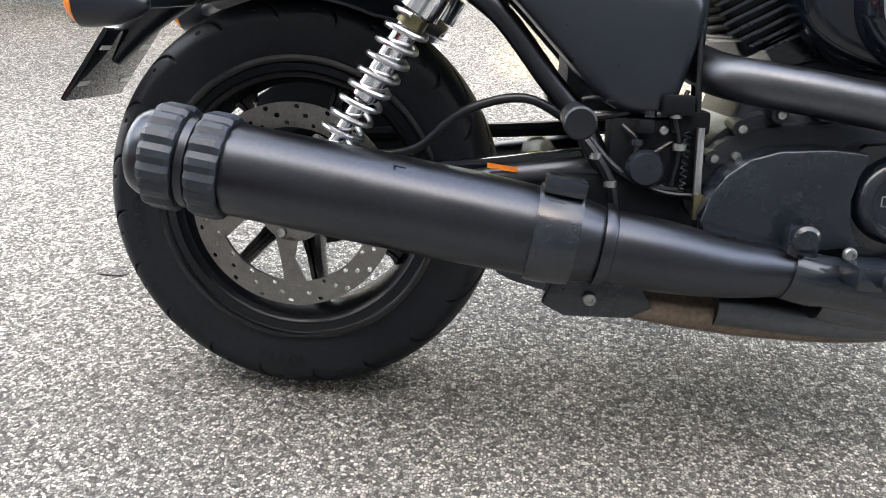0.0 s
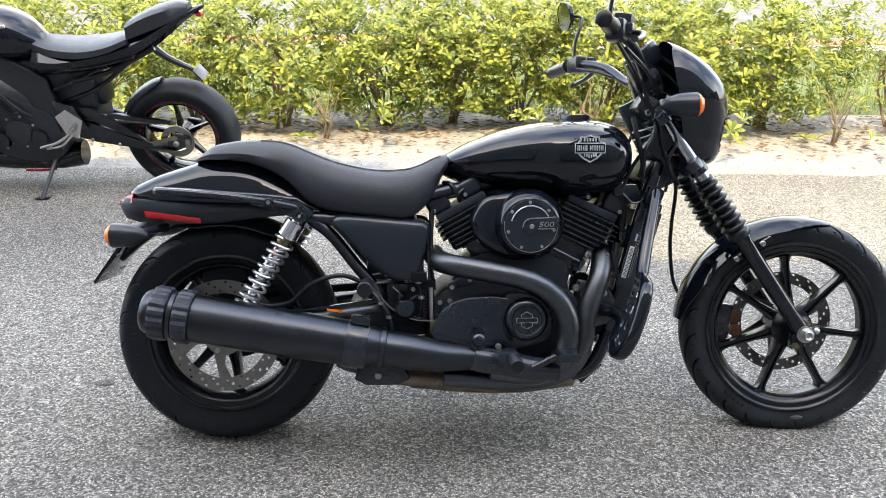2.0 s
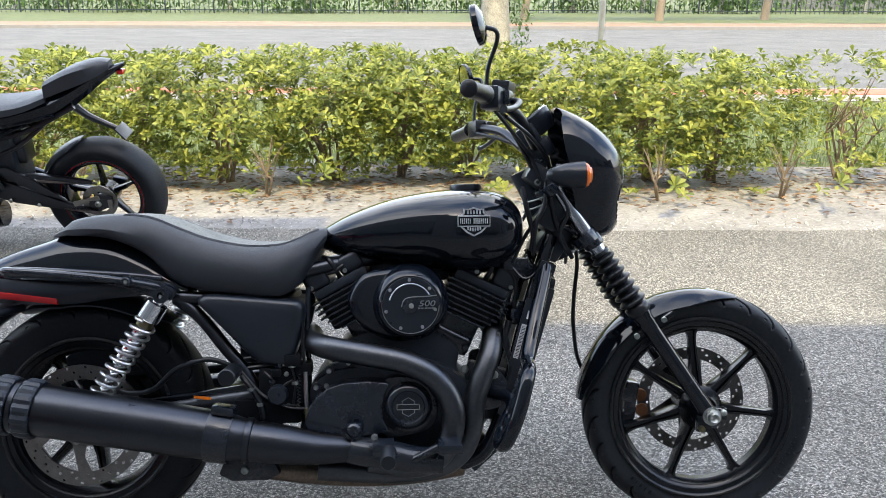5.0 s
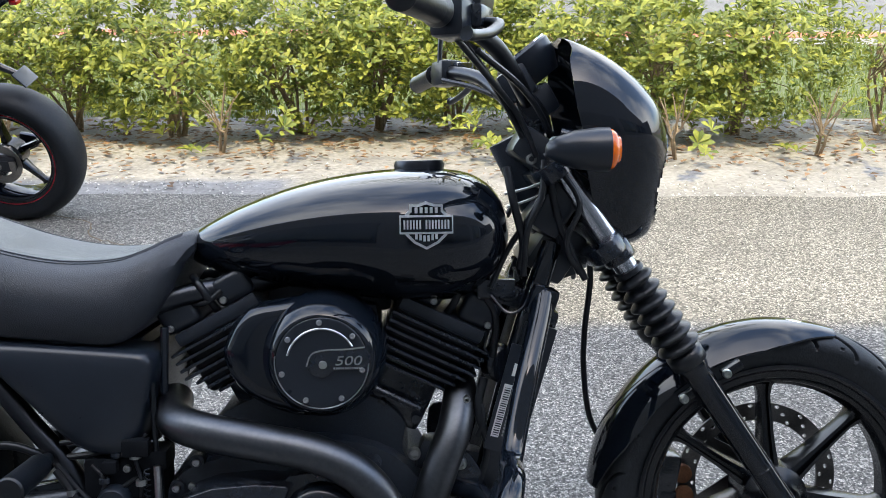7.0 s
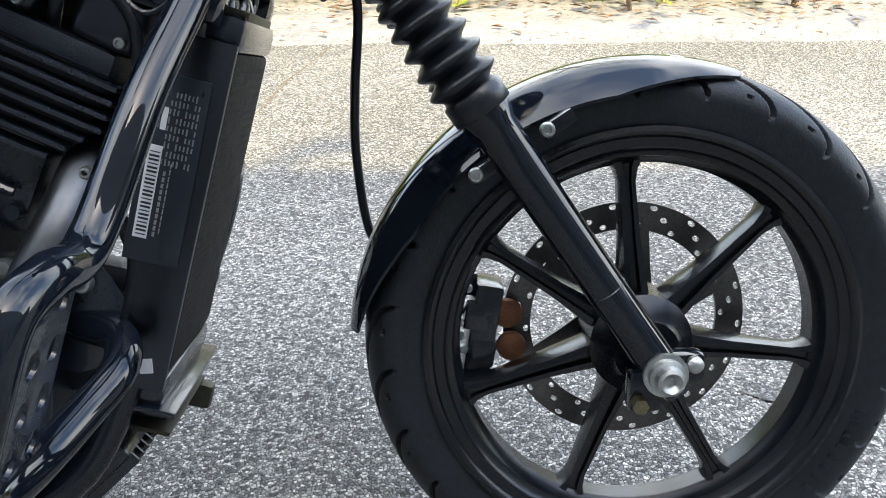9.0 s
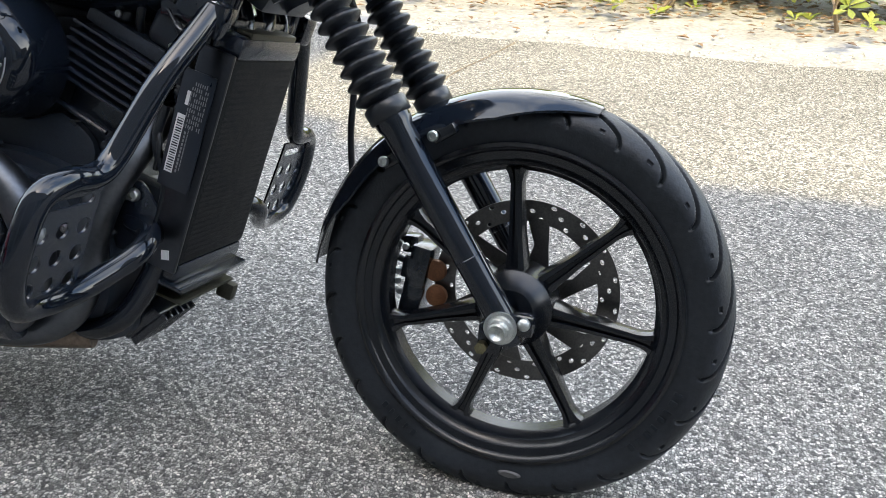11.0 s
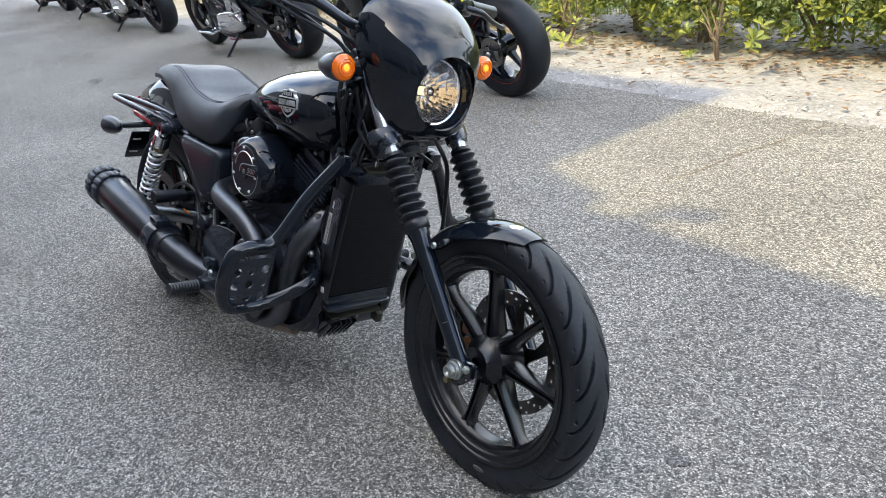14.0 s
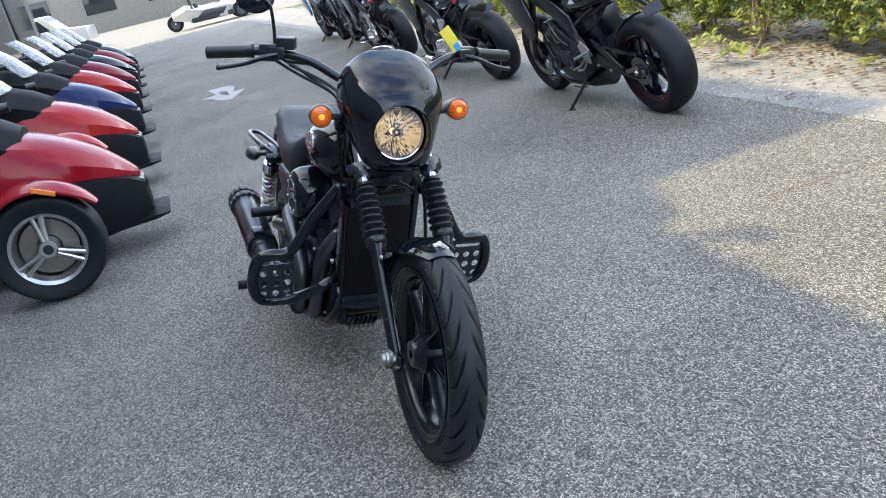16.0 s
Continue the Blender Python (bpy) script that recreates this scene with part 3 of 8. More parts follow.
for d, wdt in ((-0.01, 0.27), (0.138, 0.25)):
    c = FK_TOP + FK * d
    part("fork_yoke", moved(plate(rounded([(-wdt / 2, -0.02), (-wdt / 2, 0.03), (0, 0.055), (wdt / 2, 0.03), (wdt / 2, -0.02), (0, -0.035)], 4), -0.014, 0.014, 0.004),
                            Matrix.Translation(c - Vector((0.02, 0, 0))) @ FK.to_track_quat("Y", "Z").to_matrix().to_4x4()), M["cast"], bike, "black fork yoke")
for y in (-0.098, 0.098):
    part("yoke_collar", lathe([(0.128, 0.0180), (0.128, 0.0250), (0.131, 0.0262), (0.154, 0.0262), (0.157, 0.0250), (0.157, 0.0180)], 28, "x", True), M["cast"], bike, "black collar above the fork boot", along(fk(0, y), fk(1, y)))
part("steering_head", tube([(1.09, 0, 0.90), (1.20, 0, 0.68)], 0.032, 20, 1), M["matt"], bike)

# front mudguard
def guard_bm(c, R, a0, a1, half, n=40, m=11, sag=0.035, thick=0.003):
    rings = []
    for i in range(n + 1):
        a = radians(a0 + (a1 - a0) * i / n)
        e = min(i, n - i) / n
        w = half * min(1, 0.50 + 3.0 * e)
        ring = []
        for off in (0, -thick):
            row = []
            for k in range(m):
                v = -1 + 2 * k / (m - 1)
                r = R + off - sag * abs(v) ** 2.6 * min(1, 0.25 + 3.0 * e)
                row.append((c[0] + r * math.cos(a), c[1] + w * v, c[2] + r * math.sin(a)))
            ring += row if off == 0 else row[::-1]
        rings.append(ring)
    return loft(rings)


fender = part("front_mudguard", guard_bm((FW[0] - 0.004, 0, FW[2] - 0.007), 0.313, 174.5, 72, 0.068), M["gloss"], bike, "gloss black front mudguard")
part("mudguard_badge", lathe([(0, 0), (0, 0.016), (0.002, 0.0165), (0.003, 0.013), (0.0035, 0)], 24, "x"), M["chrome"], fender, "small round chrome badge",
     pose(FW[0] + 0.311 * math.cos(radians(84)), 0, FW[2] + 0.311 * math.sin(radians(84)) - 0.0085, 0, -82, 0))
for (x, z) in ((1.365, 0.487), (1.432, 0.528)):
    part("mudguard_bolt", bolt((x, -0.098, z), 0.0075, 0.007), M["zinc"], fender, "zinc bolt")
    part("mudguard_bracket", box((x + 0.012, -0.086, z + 0.004), (0.036, 0.018, 0.015), 0.004, (0, -33, 0)), M["wheel_black"], fender)
caliper = part("brake_caliper", merged(box((1.378, 0.050, 0.284), (0.034, 0.060, 0.120), 0.009, (0, 10, 0)), box((1.372, 0.026, 0.306), (0.030, 0.014, 0.034), 0.005, (0, 10, 0)), box((1.378, 0.026, 0.262), (0.030, 0.014, 0.034), 0.005, (0, 10, 0)),
                                            box((1.362, 0.058, 0.338), (0.026, 0.03, 0.028), 0.005), tube([(1.386, 0.034, 0.228), (1.398, 0.034, 0.220)], 0.010, 10, 1)), M["cast"], bike, "black brake caliper with rusty pad backs")
for x, z in ((1.408, 0.305), (1.412, 0.265)):
    part("brake_pad", lathe([(-0.006, 0.0), (-0.006, 0.012), (-0.003, 0.0165), (0.004, 0.0175)], 20, at=(x, 0.034, z)), M["caliper"], caliper, "rusty brown pad back")
for x, z in ((1.362, 0.340), (1.352, 0.300), (1.356, 0.268), (1.352, 0.284), (1.396, 0.222)):
    part("caliper_bolt", bolt((x, 0.024, z), 0.0055, 0.006), M["zinc"], caliper, "zinc bolt")
part("bleed_nipple", tube([(1.352, 0.03, 0.268), (1.338, 0.028, 0.272)], 0.004, 8, 1), M["zinc"], caliper, "metal bleed nipple")
part("brake_hose", tube([(1.235, 0.05, 0.72), (1.250, 0.08, 0.655), (1.243, 0.09, 0.56), (1.242, 0.09, 0.48), (1.258, 0.09, 0.385), (1.31, 0.085, 0.32), (1.39, 0.08, 0.29)], 0.0055, 10), M["boot"], bike, "thin black brake hose")

# fairing, headlamp, signals
LAMP = Vector((1.273, 0, 0.836))


def fairing_bm():
    prof = [(0.728, 1.292, 0.066, 1.225), (0.748, 1.322, 0.095, 1.215), (0.79, 1.336, 0.110, 1.215), (0.83, 1.344, 0.123, 1.205), (0.875, 1.348, 0.137, 1.195), (0.915, 1.341, 0.149, 1.188),
            (0.95, 1.329, 0.146, 1.180), (0.985, 1.301, 0.136, 1.176), (1.015, 1.264, 0.119, 1.174), (1.035, 1.228, 0.096, 1.180), (1.050, 1.192, 0.068, 1.176), (1.057, 1.174, 0.040, 1.168)]
    rows = spline(prof, 6)
    seg = 80
    outer, inner = [], []
    for z, xf, w, xr in rows:
        o, q = [], []
        for i in range(seg + 1):
            t = -math.pi / 2 + math.pi * i / seg
            c, s = max(0.0, math.cos(t)) ** 0.8, math.copysign(abs(math.sin(t)) ** 0.85, math.sin(t))
            o.append((xr + (xf - xr) * c, w * s, z))
            q.append((xr + (xf - xr - 0.005) * c, (w - 0.004) * s, z))
        outer.append(o)
        inner.append(q)
    verts, faces = [v for r in outer for v in r] + [v for r in inner for v in r], []
    n, k = len(rows), seg + 1
    off = n * k

    R2 = 0.0815

    def inside(v):
        return math.hypot(v[1], v[2] - LAMP.z) < R2

    def hole(i, j):
        return all(inside(verts[a * k + b]) for a, b in ((i, j), (i + 1, j), (i + 1, j + 1), (i, j + 1)))
    cut = {(i, j) for i in range(n - 1) for j in range(seg) if hole(i, j)}
    for q, v in enumerate(verts):                   # draw the edge of the opening onto its circle
        if v[0] > 1.24 and inside(v):
            f = R2 / max(1e-6, math.hypot(v[1], v[2] - LAMP.z))
            verts[q] = (v[0], v[1] * f, LAMP.z + (v[2] - LAMP.z) * f)
    for i in range(n - 1):
        for j in range(seg):
            if (i, j) in cut:
                continue
            f = (i * k + j, i * k + j + 1, (i + 1) * k + j + 1, (i + 1) * k + j)
            faces += [f, tuple(v + off for v in reversed(f))]
        faces += [(i * k, (i + 1) * k, (i + 1) * k + off, i * k + off), (i * k + seg, i * k + seg + off, (i + 1) * k + seg + off, (i + 1) * k + seg)]
    for i in (0, n - 1):
        faces += [(i * k + j, i * k + j + 1, i * k + j + 1 + off, i * k + j + off) for j in range(seg)]
    return bm_of(verts, faces)


part("headlamp_fairing", fairing_bm(), M["gloss"], bike, "gloss black bikini fairing", sharp=50)
lamp_m = at(LAMP) @ pose(0, 0, 0, 0, -2, 0)
lamp = part("headlamp", lathe([(-0.13, 0.0), (-0.13, 0.045), (-0.09, 0.072), (-0.02, 0.082), (0.036, 0.0855), (0.043, 0.0845), (0.040, 0.081), (0.008, 0.0755), (-0.012, 0.0735)], 56, "x"), M["gloss"], bike, "round headlamp, lit, in a black shell", lamp_m)
part("chrome_rim", lathe([(-0.006, 0.0755), (0.010, 0.0760), (0.014, 0.0730), (0.012, 0.0700), (-0.004, 0.0700)], 56, "x"), M["chrome"], lamp, "chrome lamp rim")
refl = [(-0.066 + 0.064 * (i / 12) ** 2, 0.012 + 0.058 * i / 12) for i in range(13)]
rb = lathe(refl, 44, "x")
rng = random.Random(31)
for v in rb.verts:                                  # uneven mirror facets
    if 0.016 < math.hypot(v.co.y, v.co.z) < 0.068:
        v.co.x += rng.uniform(-0.0011, 0.0011)
part("lamp_reflector", rb, M["reflector"], lamp, "faceted bright reflector", sharp=2)
part("bulb", lathe([(-0.072, 0.0), (-0.072, 0.009), (-0.03, 0.009), (-0.024, 0.006), (-0.022, 0.0)], 16, "x"), M["bulb"], lamp, "glowing bulb")
part("bulb_shield", lathe([(-0.030, 0.0105), (-0.012, 0.0105), (-0.009, 0.007), (-0.008, 0.0)], 16, "x"), M["chrome"], lamp)
glass = part("lamp_glass", lathe([(-0.003, 0.071), (0.001, 0.064), (0.007, 0.037), (0.009, 0.0)], 48, "x"), M["lamp_glass"], lamp, "clear lamp glass")
glass.visible_shadow = False


def signal_lamp(p, out, lit, stalk_to):
    """A bullet turn signal whose lens looks along out (1 ahead, -1 behind)."""
    body = lathe([(-0.056 * out, 0.0), (-0.053 * out, 0.009), (-0.040 * out, 0.018), (-0.014 * out, 0.027), (0.018 * out, 0.031), (0.034 * out, 0.0312), (0.034 * out, 0.027)], 32, "x")
    sg = part("turn_signal", body, M["plastic"], bike, "black bullet turn signal with an amber lens", at(p))
    part("signal_lens", lathe([(0.030 * out, 0.0285), (0.036 * out, 0.0288), (0.041 * out, 0.0270), (0.046 * out, 0.0195), (0.048 * out, 0.008), (0.0465 * out, 0.004), (0.0465 * out, 0.0)], 32, "x"), M["amber_lit" if lit else "amber"], sg, "amber lens")
    q = Vector(stalk_to) - Vector(p)
    for rr in (0.0185, 0.0125):
        part("lens_ring", lathe([(0.0455 * out, rr + 0.0018), (0.0488 * out, rr), (0.0455 * out, rr - 0.0018)], 28, "x"), M["amber_lit" if lit else "amber"], sg)
    part("signal_spot", lathe([(0.0470 * out, 0.009), (0.0492 * out, 0.007), (0.0500 * out, 0.0)], 20, "x"), M["amber_glow" if lit else "amber"], sg, "glowing spot of the bulb")
    part("signal_stalk", tube([(0, 0, 0), q * 0.5, q], 0.0105, 12, 2), M["plastic"], sg)


for s in (-1, 1):
    signal_lamp((1.182, 0.201 * s, 0.885), 1, True, (1.175, 0.10 * s, 0.872))
    signal_lamp((-0.206, 0.172 * s, 0.563), -1, False, (-0.14, 0.06 * s, 0.575))

# handlebar and controls
BAR = [(0.918, -0.465, 1.036), (0.965, -0.315, 1.043), (1.035, -0.20, 1.02), (1.085, -0.10, 0.965), (1.10, 0.0, 0.957), (1.085, 0.10, 0.965), (1.035, 0.20, 1.02), (0.965, 0.315, 1.043), (0.918, 0.465, 1.036)]
handlebar = part("handlebar", tube(BAR, 0.0125, 14, 8), M["satin"], bike, "black handlebar")
for s in (-1, 1):
    a, b = Vector((0.914, 0.475 * s, 1.036)), Vector((0.957, 0.338 * s, 1.043))
    prof = [(0.0, 0.0), (0.0, 0.016), (0.003, 0.0185)] + [(0.006 + 0.0055 * i, 0.0175 if i % 2 else 0.0182) for i in range(22)] + [(0.130, 0.021), (0.136, 0.021), (0.137, 0.012)]
    part("grip", lathe(prof, 24, "x"), M["boot"], handlebar, "black rubber grip", along(a, b), sharp=60)
    part("switch_housing", box((0.975, 0.302 * s, 1.040), (0.046, 0.058, 0.050), 0.009, (0, 0, 22 * s)), M["plastic"], handlebar)
    part("perch", box((1.003, 0.285 * s, 1.043), (0.036, 0.05, 0.03), 0.006, (0, 0, 22 * s)), M["cast"], handlebar)
    part("lever", tube([(1.015, 0.29 * s, 1.036), (1.030, 0.33 * s, 1.028), (1.015, 0.38 * s, 1.010), (0.992, 0.44 * s, 0.998), (0.985, 0.452 * s, 0.998)], [0.008, 0.0075, 0.0065, 0.0065, 0.0085], 10, 5), M["satin"], handlebar, "black lever")
    st = [(0.962, 0.285 * s, 1.058), (0.966, 0.287 * s, 1.11), (0.985, 0.297 * s, 1.165), (0.982, 0.31 * s, 1.185), (0.958, 0.325 * s, 1.190)]
    part("mirror_stem", tube(st, 0.005, 10, 6), M["satin"], handlebar, "thin black mirror stem")
    mir = lathe([(-0.016, 0.0), (-0.014, 0.03), (-0.006, 0.045), (0.004, 0.048), (0.007, 0.0465), (0.006, 0.044)], 36, "x")
    mo = part("mirror", mir, M["gloss"], handlebar, "black round mirror", pose(0.942, 0.335 * s, 1.192, 0, 12, 192 * s) @ Matrix.Diagonal((1, 1.15, 0.92, 1)))
    part("mirror_glass", lathe([(0.0055, 0.0445), (0.0056, 0.0)], 36, "x"), M["chrome"], mo, "mirror glass")
part("brake_reservoir", box((1.002, -0.258, 1.068), (0.042, 0.054, 0.034), 0.006, (0, 8, -22)), M["plastic"], handlebar, "square black brake fluid reservoir")
part("riser", merged(box((1.105, 0.04, 0.935), (0.04, 0.035, 0.07), 0.008, (0, -20, 0)), box((1.105, -0.04, 0.935), (0.04, 0.035, 0.07), 0.008, (0, -20, 0)), box((1.10, 0, 0.972), (0.05, 0.12, 0.02), 0.006)), M["cast"], handlebar)
gauge = part("speedometer", lathe([(-0.045, 0.0), (-0.045, 0.035), (-0.02, 0.047), (0.006, 0.050), (0.010, 0.046)], 40, "z"), M["plastic"], bike, "round speedometer pod", pose(1.118, 0, 1.030, 0, -38, 0))
part("dial_glass", lathe([(0.006, 0.046), (0.009, 0.03), (0.010, 0.0)], 40, "z"), M["shop_glass"], gauge)
part("gauge_rim", lathe([(0.004, 0.046), (0.012, 0.047), (0.012, 0.044), (0.006, 0.043)], 40, "z"), M["chrome"], gauge, "chrome gauge rim")
for i, pts in enumerate(([(0.99, -0.27, 1.03), (1.04, -0.2, 0.98), (1.10, -0.11, 0.90), (1.14, -0.10, 0.80), (1.16, -0.08, 0.72)],
                         [(1.0, -0.26, 1.02), (1.06, -0.15, 1.0), (1.14, -0.09, 0.93), (1.13, -0.12, 0.82), (1.08, -0.10, 0.73), (1.05, -0.11, 0.67)],
                         [(1.0, 0.26, 1.02), (1.07, 0.16, 0.99), (1.15, 0.1, 0.93), (1.12, 0.1, 0.8), (1.07, 0.09, 0.72)],
                         [(1.02, -0.25, 1.01), (1.10, -0.16, 0.96), (1.15, -0.09, 0.89), (1.17, -0.05, 0.80), (1.20, -0.02, 0.72), (1.215, 0.06, 0.66)],
                         [(1.15, -0.115, 0.86), (1.185, -0.125, 0.80), (1.165, -0.125, 0.74), (1.19, -0.10, 0.69)])):
    part("control_cable", tube(pts, 0.0048, 8, 6), M["boot"], bike, "black control cable")
part("clutch_cable", tube([(1.14, -0.115, 0.88), (1.140, -0.120, 0.84), (1.160, -0.112, 0.76), (1.200, -0.10, 0.68)], 0.006, 10), M["boot"], bike, "black cable beside the fork")
for (x, y, z) in ((1.152, -0.118, 0.895), (1.118, -0.108, 0.870)):
    part("clamp_bolt", bolt((x, y, z), 0.009, 0.008), M["zinc"], bike, "zinc clamp bolt")
for pts, r in (([(1.075, -0.115, 0.855), (1.085, -0.125, 0.80), (1.10, -0.12, 0.74), (1.095, -0.115, 0.70)], 0.0065), ([(1.13, -0.13, 0.865), (1.125, -0.135, 0.81), (1.105, -0.13, 0.76), (1.10, -0.12, 0.69)], 0.005),
               ([(0.985, -0.29, 1.025), (1.03, -0.23, 0.985), (1.09, -0.14, 0.93), (1.12, -0.12, 0.87)], 0.0045)):
    part("control_cable", tube(pts, r, 10, 6), M["boot"], bike, "black control cable")
for pts in ([(1.072, -0.118, 0.815), (1.10, -0.128, 0.822), (1.13, -0.125, 0.832)], [(1.075, -0.118, 0.795), (1.105, -0.128, 0.805), (1.13, -0.125, 0.815)]):
    part("wire_clip", tube(pts, 0.0022, 6, 3), M["zinc"], bike, "thin bright wire clip")
part("gauge_mount", merged(box((1.10, -0.055, 0.985), (0.05, 0.03, 0.05), 0.008, (0, -30, 0)), box((1.135, 0, 0.955), (0.06, 0.12, 0.05), 0.012, (0, -30, 0))), M["plastic"], bike)
for k in (-1, 1):
    part("lamp_bracket", tube([(1.165, 0.105 * k, 0.905), (1.20, 0.118 * k, 0.895), (1.235, 0.12 * k, 0.86)], 0.012, 10, 3), M["cast"], bike, "black lamp bracket")
part("lock_housing", box((1.135, -0.07, 0.872), (0.10, 0.09, 0.05), 0.012, (0, 34, 0)), M["plastic"], bike, "black lock housing")
part("wiring_cover", box((1.160, -0.055, 0.80), (0.055, 0.11, 0.11), 0.014, (0, 34, 0)), M["plastic"], bike)
part("horn_cover", box((1.16, 0.0, 0.72), (0.07, 0.15, 0.09), 0.012, (0, 34, 0)), M["plastic"], bike)

# steering turned a little to the rider's right
STEER = at((1.16, 0, 0.77)) @ Matrix.Rotation(radians(2.8), 4, FK) @ at((-1.16, 0, -0.77))
TURNED = ("front_wheel", "fork_tube", "fork_boot", "fork_leg", "axle_nut", "axle_lug", "pinch_bolt", "fork_yoke", "yoke_collar", "front_mudguard", "brake_caliper", "headlamp", "turn_signal", "handlebar", "speedometer", "gauge_mount", "lamp_bracket", "clamp_bolt")
for c in bike.children:
    if c.name.startswith(TURNED) and c.matrix_basis.translation.x > -0.05:
        c.matrix_basis = STEER @ c.matrix_basis
handlebar.matrix_basis = at((1.122, 0, 0.96)) @ Matrix.Rotation(radians(-2.2), 4, "X") @ at((-1.10, 0, -0.96)) @ handlebar.matrix_basis

# tank
TOP = [(0.575, 0.748, 0.045, 0.735, 0.715), (0.60, 0.766, 0.078, 0.742, 0.700), (0.66, 0.797, 0.120, 0.752, 0.680), (0.751, 0.829, 0.152, 0.765, 0.665), (0.842, 0.847, 0.172, 0.772, 0.650),
       (0.933, 0.854, 0.181, 0.770, 0.640), (1.006, 0.850, 0.176, 0.768, 0.645), (1.045, 0.836, 0.157, 0.764, 0.665), (1.070, 0.812, 0.125, 0.762, 0.695), (1.084, 0.785, 0.075, 0.755, 0.725)]
rings = []
for x, zt, w, zc, zb in spline(TOP, 4):
    ring = []
    for k in range(48):
        t = 2 * math.pi * k / 48
        c, s = math.cos(t), math.sin(t)
        yy = w * math.copysign(abs(c) ** 0.78, c)
        zz = zc + ((zt - zc) * abs(s) ** 0.95 if s > 0 else -(zc - zb) * abs(s) ** 0.8)
        if s > 0:
            yy *= 1 - 0.06 * s
        ring.append((x, yy, zz))
    rings.append(ring)
tank = part("fuel_tank", loft(rings), M["gloss"], bike, "gloss black teardrop fuel tank", sharp=60)
part("filler_cap", lathe([(-0.004, 0.0), (-0.004, 0.040), (0.008, 0.0415), (0.015, 0.039), (0.016, 0.033), (0.013, 0.030), (0.014, 0.0)], 40, "z"), M["satin"], tank, "round dark metal filler cap", pose(0.946, 0, 0.851, 0, -1, 0))
# badge: a shield crossed by a bar, with plain bars for the lettering
bw = 0.0385
shield = [(0, 0.034), (0.012, 0.030), (0.024, 0.030), (0.024, 0.022), (0.030, 0.016), (0.030, -0.014), (0.018, -0.026), (0, -0.035), (-0.018, -0.026), (-0.030, -0.014), (-0.030, 0.016), (-0.024, 0.022), (-0.024, 0.030), (-0.012, 0.030)]
badge_m = pose(0.951, -0.1785, 0.774, -2, 0, 1.5)
bd = part("tank_badge", plate(shield, -0.004, 0.004), M["badge"], tank, "silver shield-and-bar tank badge", badge_m)
part("badge_field", plate([(x * 0.86, z * 0.88) for x, z in shield], -0.0048, 0.0), M["gloss"], bd)
part("badge_bar", plate([(-bw, -0.0125), (bw, -0.0125), (bw, 0.0145), (-bw, 0.0145)], -0.0056, 0.0, 0.0005), M["badge"], bd)
part("badge_bar_field", plate([(-bw + 0.002, -0.0095), (bw - 0.002, -0.0095), (bw - 0.002, 0.0115), (-bw + 0.002, 0.0115)], -0.0062, 0.0), M["gloss"], bd)
marks = [box((-0.0315 + 0.0045 * i, -0.0064, 0.001), (0.0026, 0.0008, 0.013)) for i in range(15) if i != 6]
marks += [box((-0.0145 + 0.0072 * i, -0.005, 0.0215), (0.0042, 0.0008, 0.0085)) for i in range(5)]
marks += [box((-0.0145 + 0.0058 * i, -0.005, -0.0195 + 0.0015 * abs(i - 2.5)), (0.0036, 0.0008, 0.0085)) for i in range(6)]
for mk in marks:
    part("badge_mark", mk, M["badge"], bd, "silver bar")

# seat
SEAT = [(-0.058, 0.756, 0.070, 0.745), (-0.03, 0.775, 0.092, 0.750), (0.0, 0.791, 0.106, 0.750), (0.088, 0.803, 0.122, 0.742), (0.176, 0.798, 0.135, 0.705), (0.247, 0.771, 0.146, 0.640), (0.318, 0.745, 0.156, 0.618),
        (0.407, 0.727, 0.160, 0.608), (0.486, 0.728, 0.156, 0.600), (0.53, 0.741, 0.146, 0.622), (0.560, 0.755, 0.128, 0.660), (0.588, 0.764, 0.104, 0.715), (0.600, 0.760, 0.09, 0.735)]
rings = []
for x, zt, w, zb in spline(SEAT, 4):
    dish = 0.012 if 0.3 < x < 0.55 else 0.004
    half = [(0, zt - dish), (w * 0.35, zt - dish * 0.7), (w * 0.62, zt - 0.002), (w * 0.80, zt - 0.008), (w * 0.92, zt - 0.024), (w, min(zt - 0.045, (zt + zb) / 2 + 0.01)), (w * 1.01, (zt * 0.35 + zb * 0.65)), (w * 0.97, zb + 0.006), (w * 0.92, zb)]
    half = [(a, max(z, zb)) for a, z in half]
    ring = [(x, -a, z) for a, z in half] + [(x, a, z) for a, z in reversed(half[1:])]
    rings.append(ring)
seat = part("seat", loft(rings), M["vinyl"], bike, "black vinyl solo seat with double stitching", sharp=70)
for k in (-1, 1):
    for f, dz in ((0.70, 0.0045), (0.765, 0.0067)):
        pts = [(r[0], k * f * r[2], r[1] - dz + 0.0006) for r in spline(SEAT, 3) if 0.10 < r[0] < 0.585]
        part("seat_stitching", tube(pts, 0.0013, 6, 2), M["thread"], seat, "line of stitching")

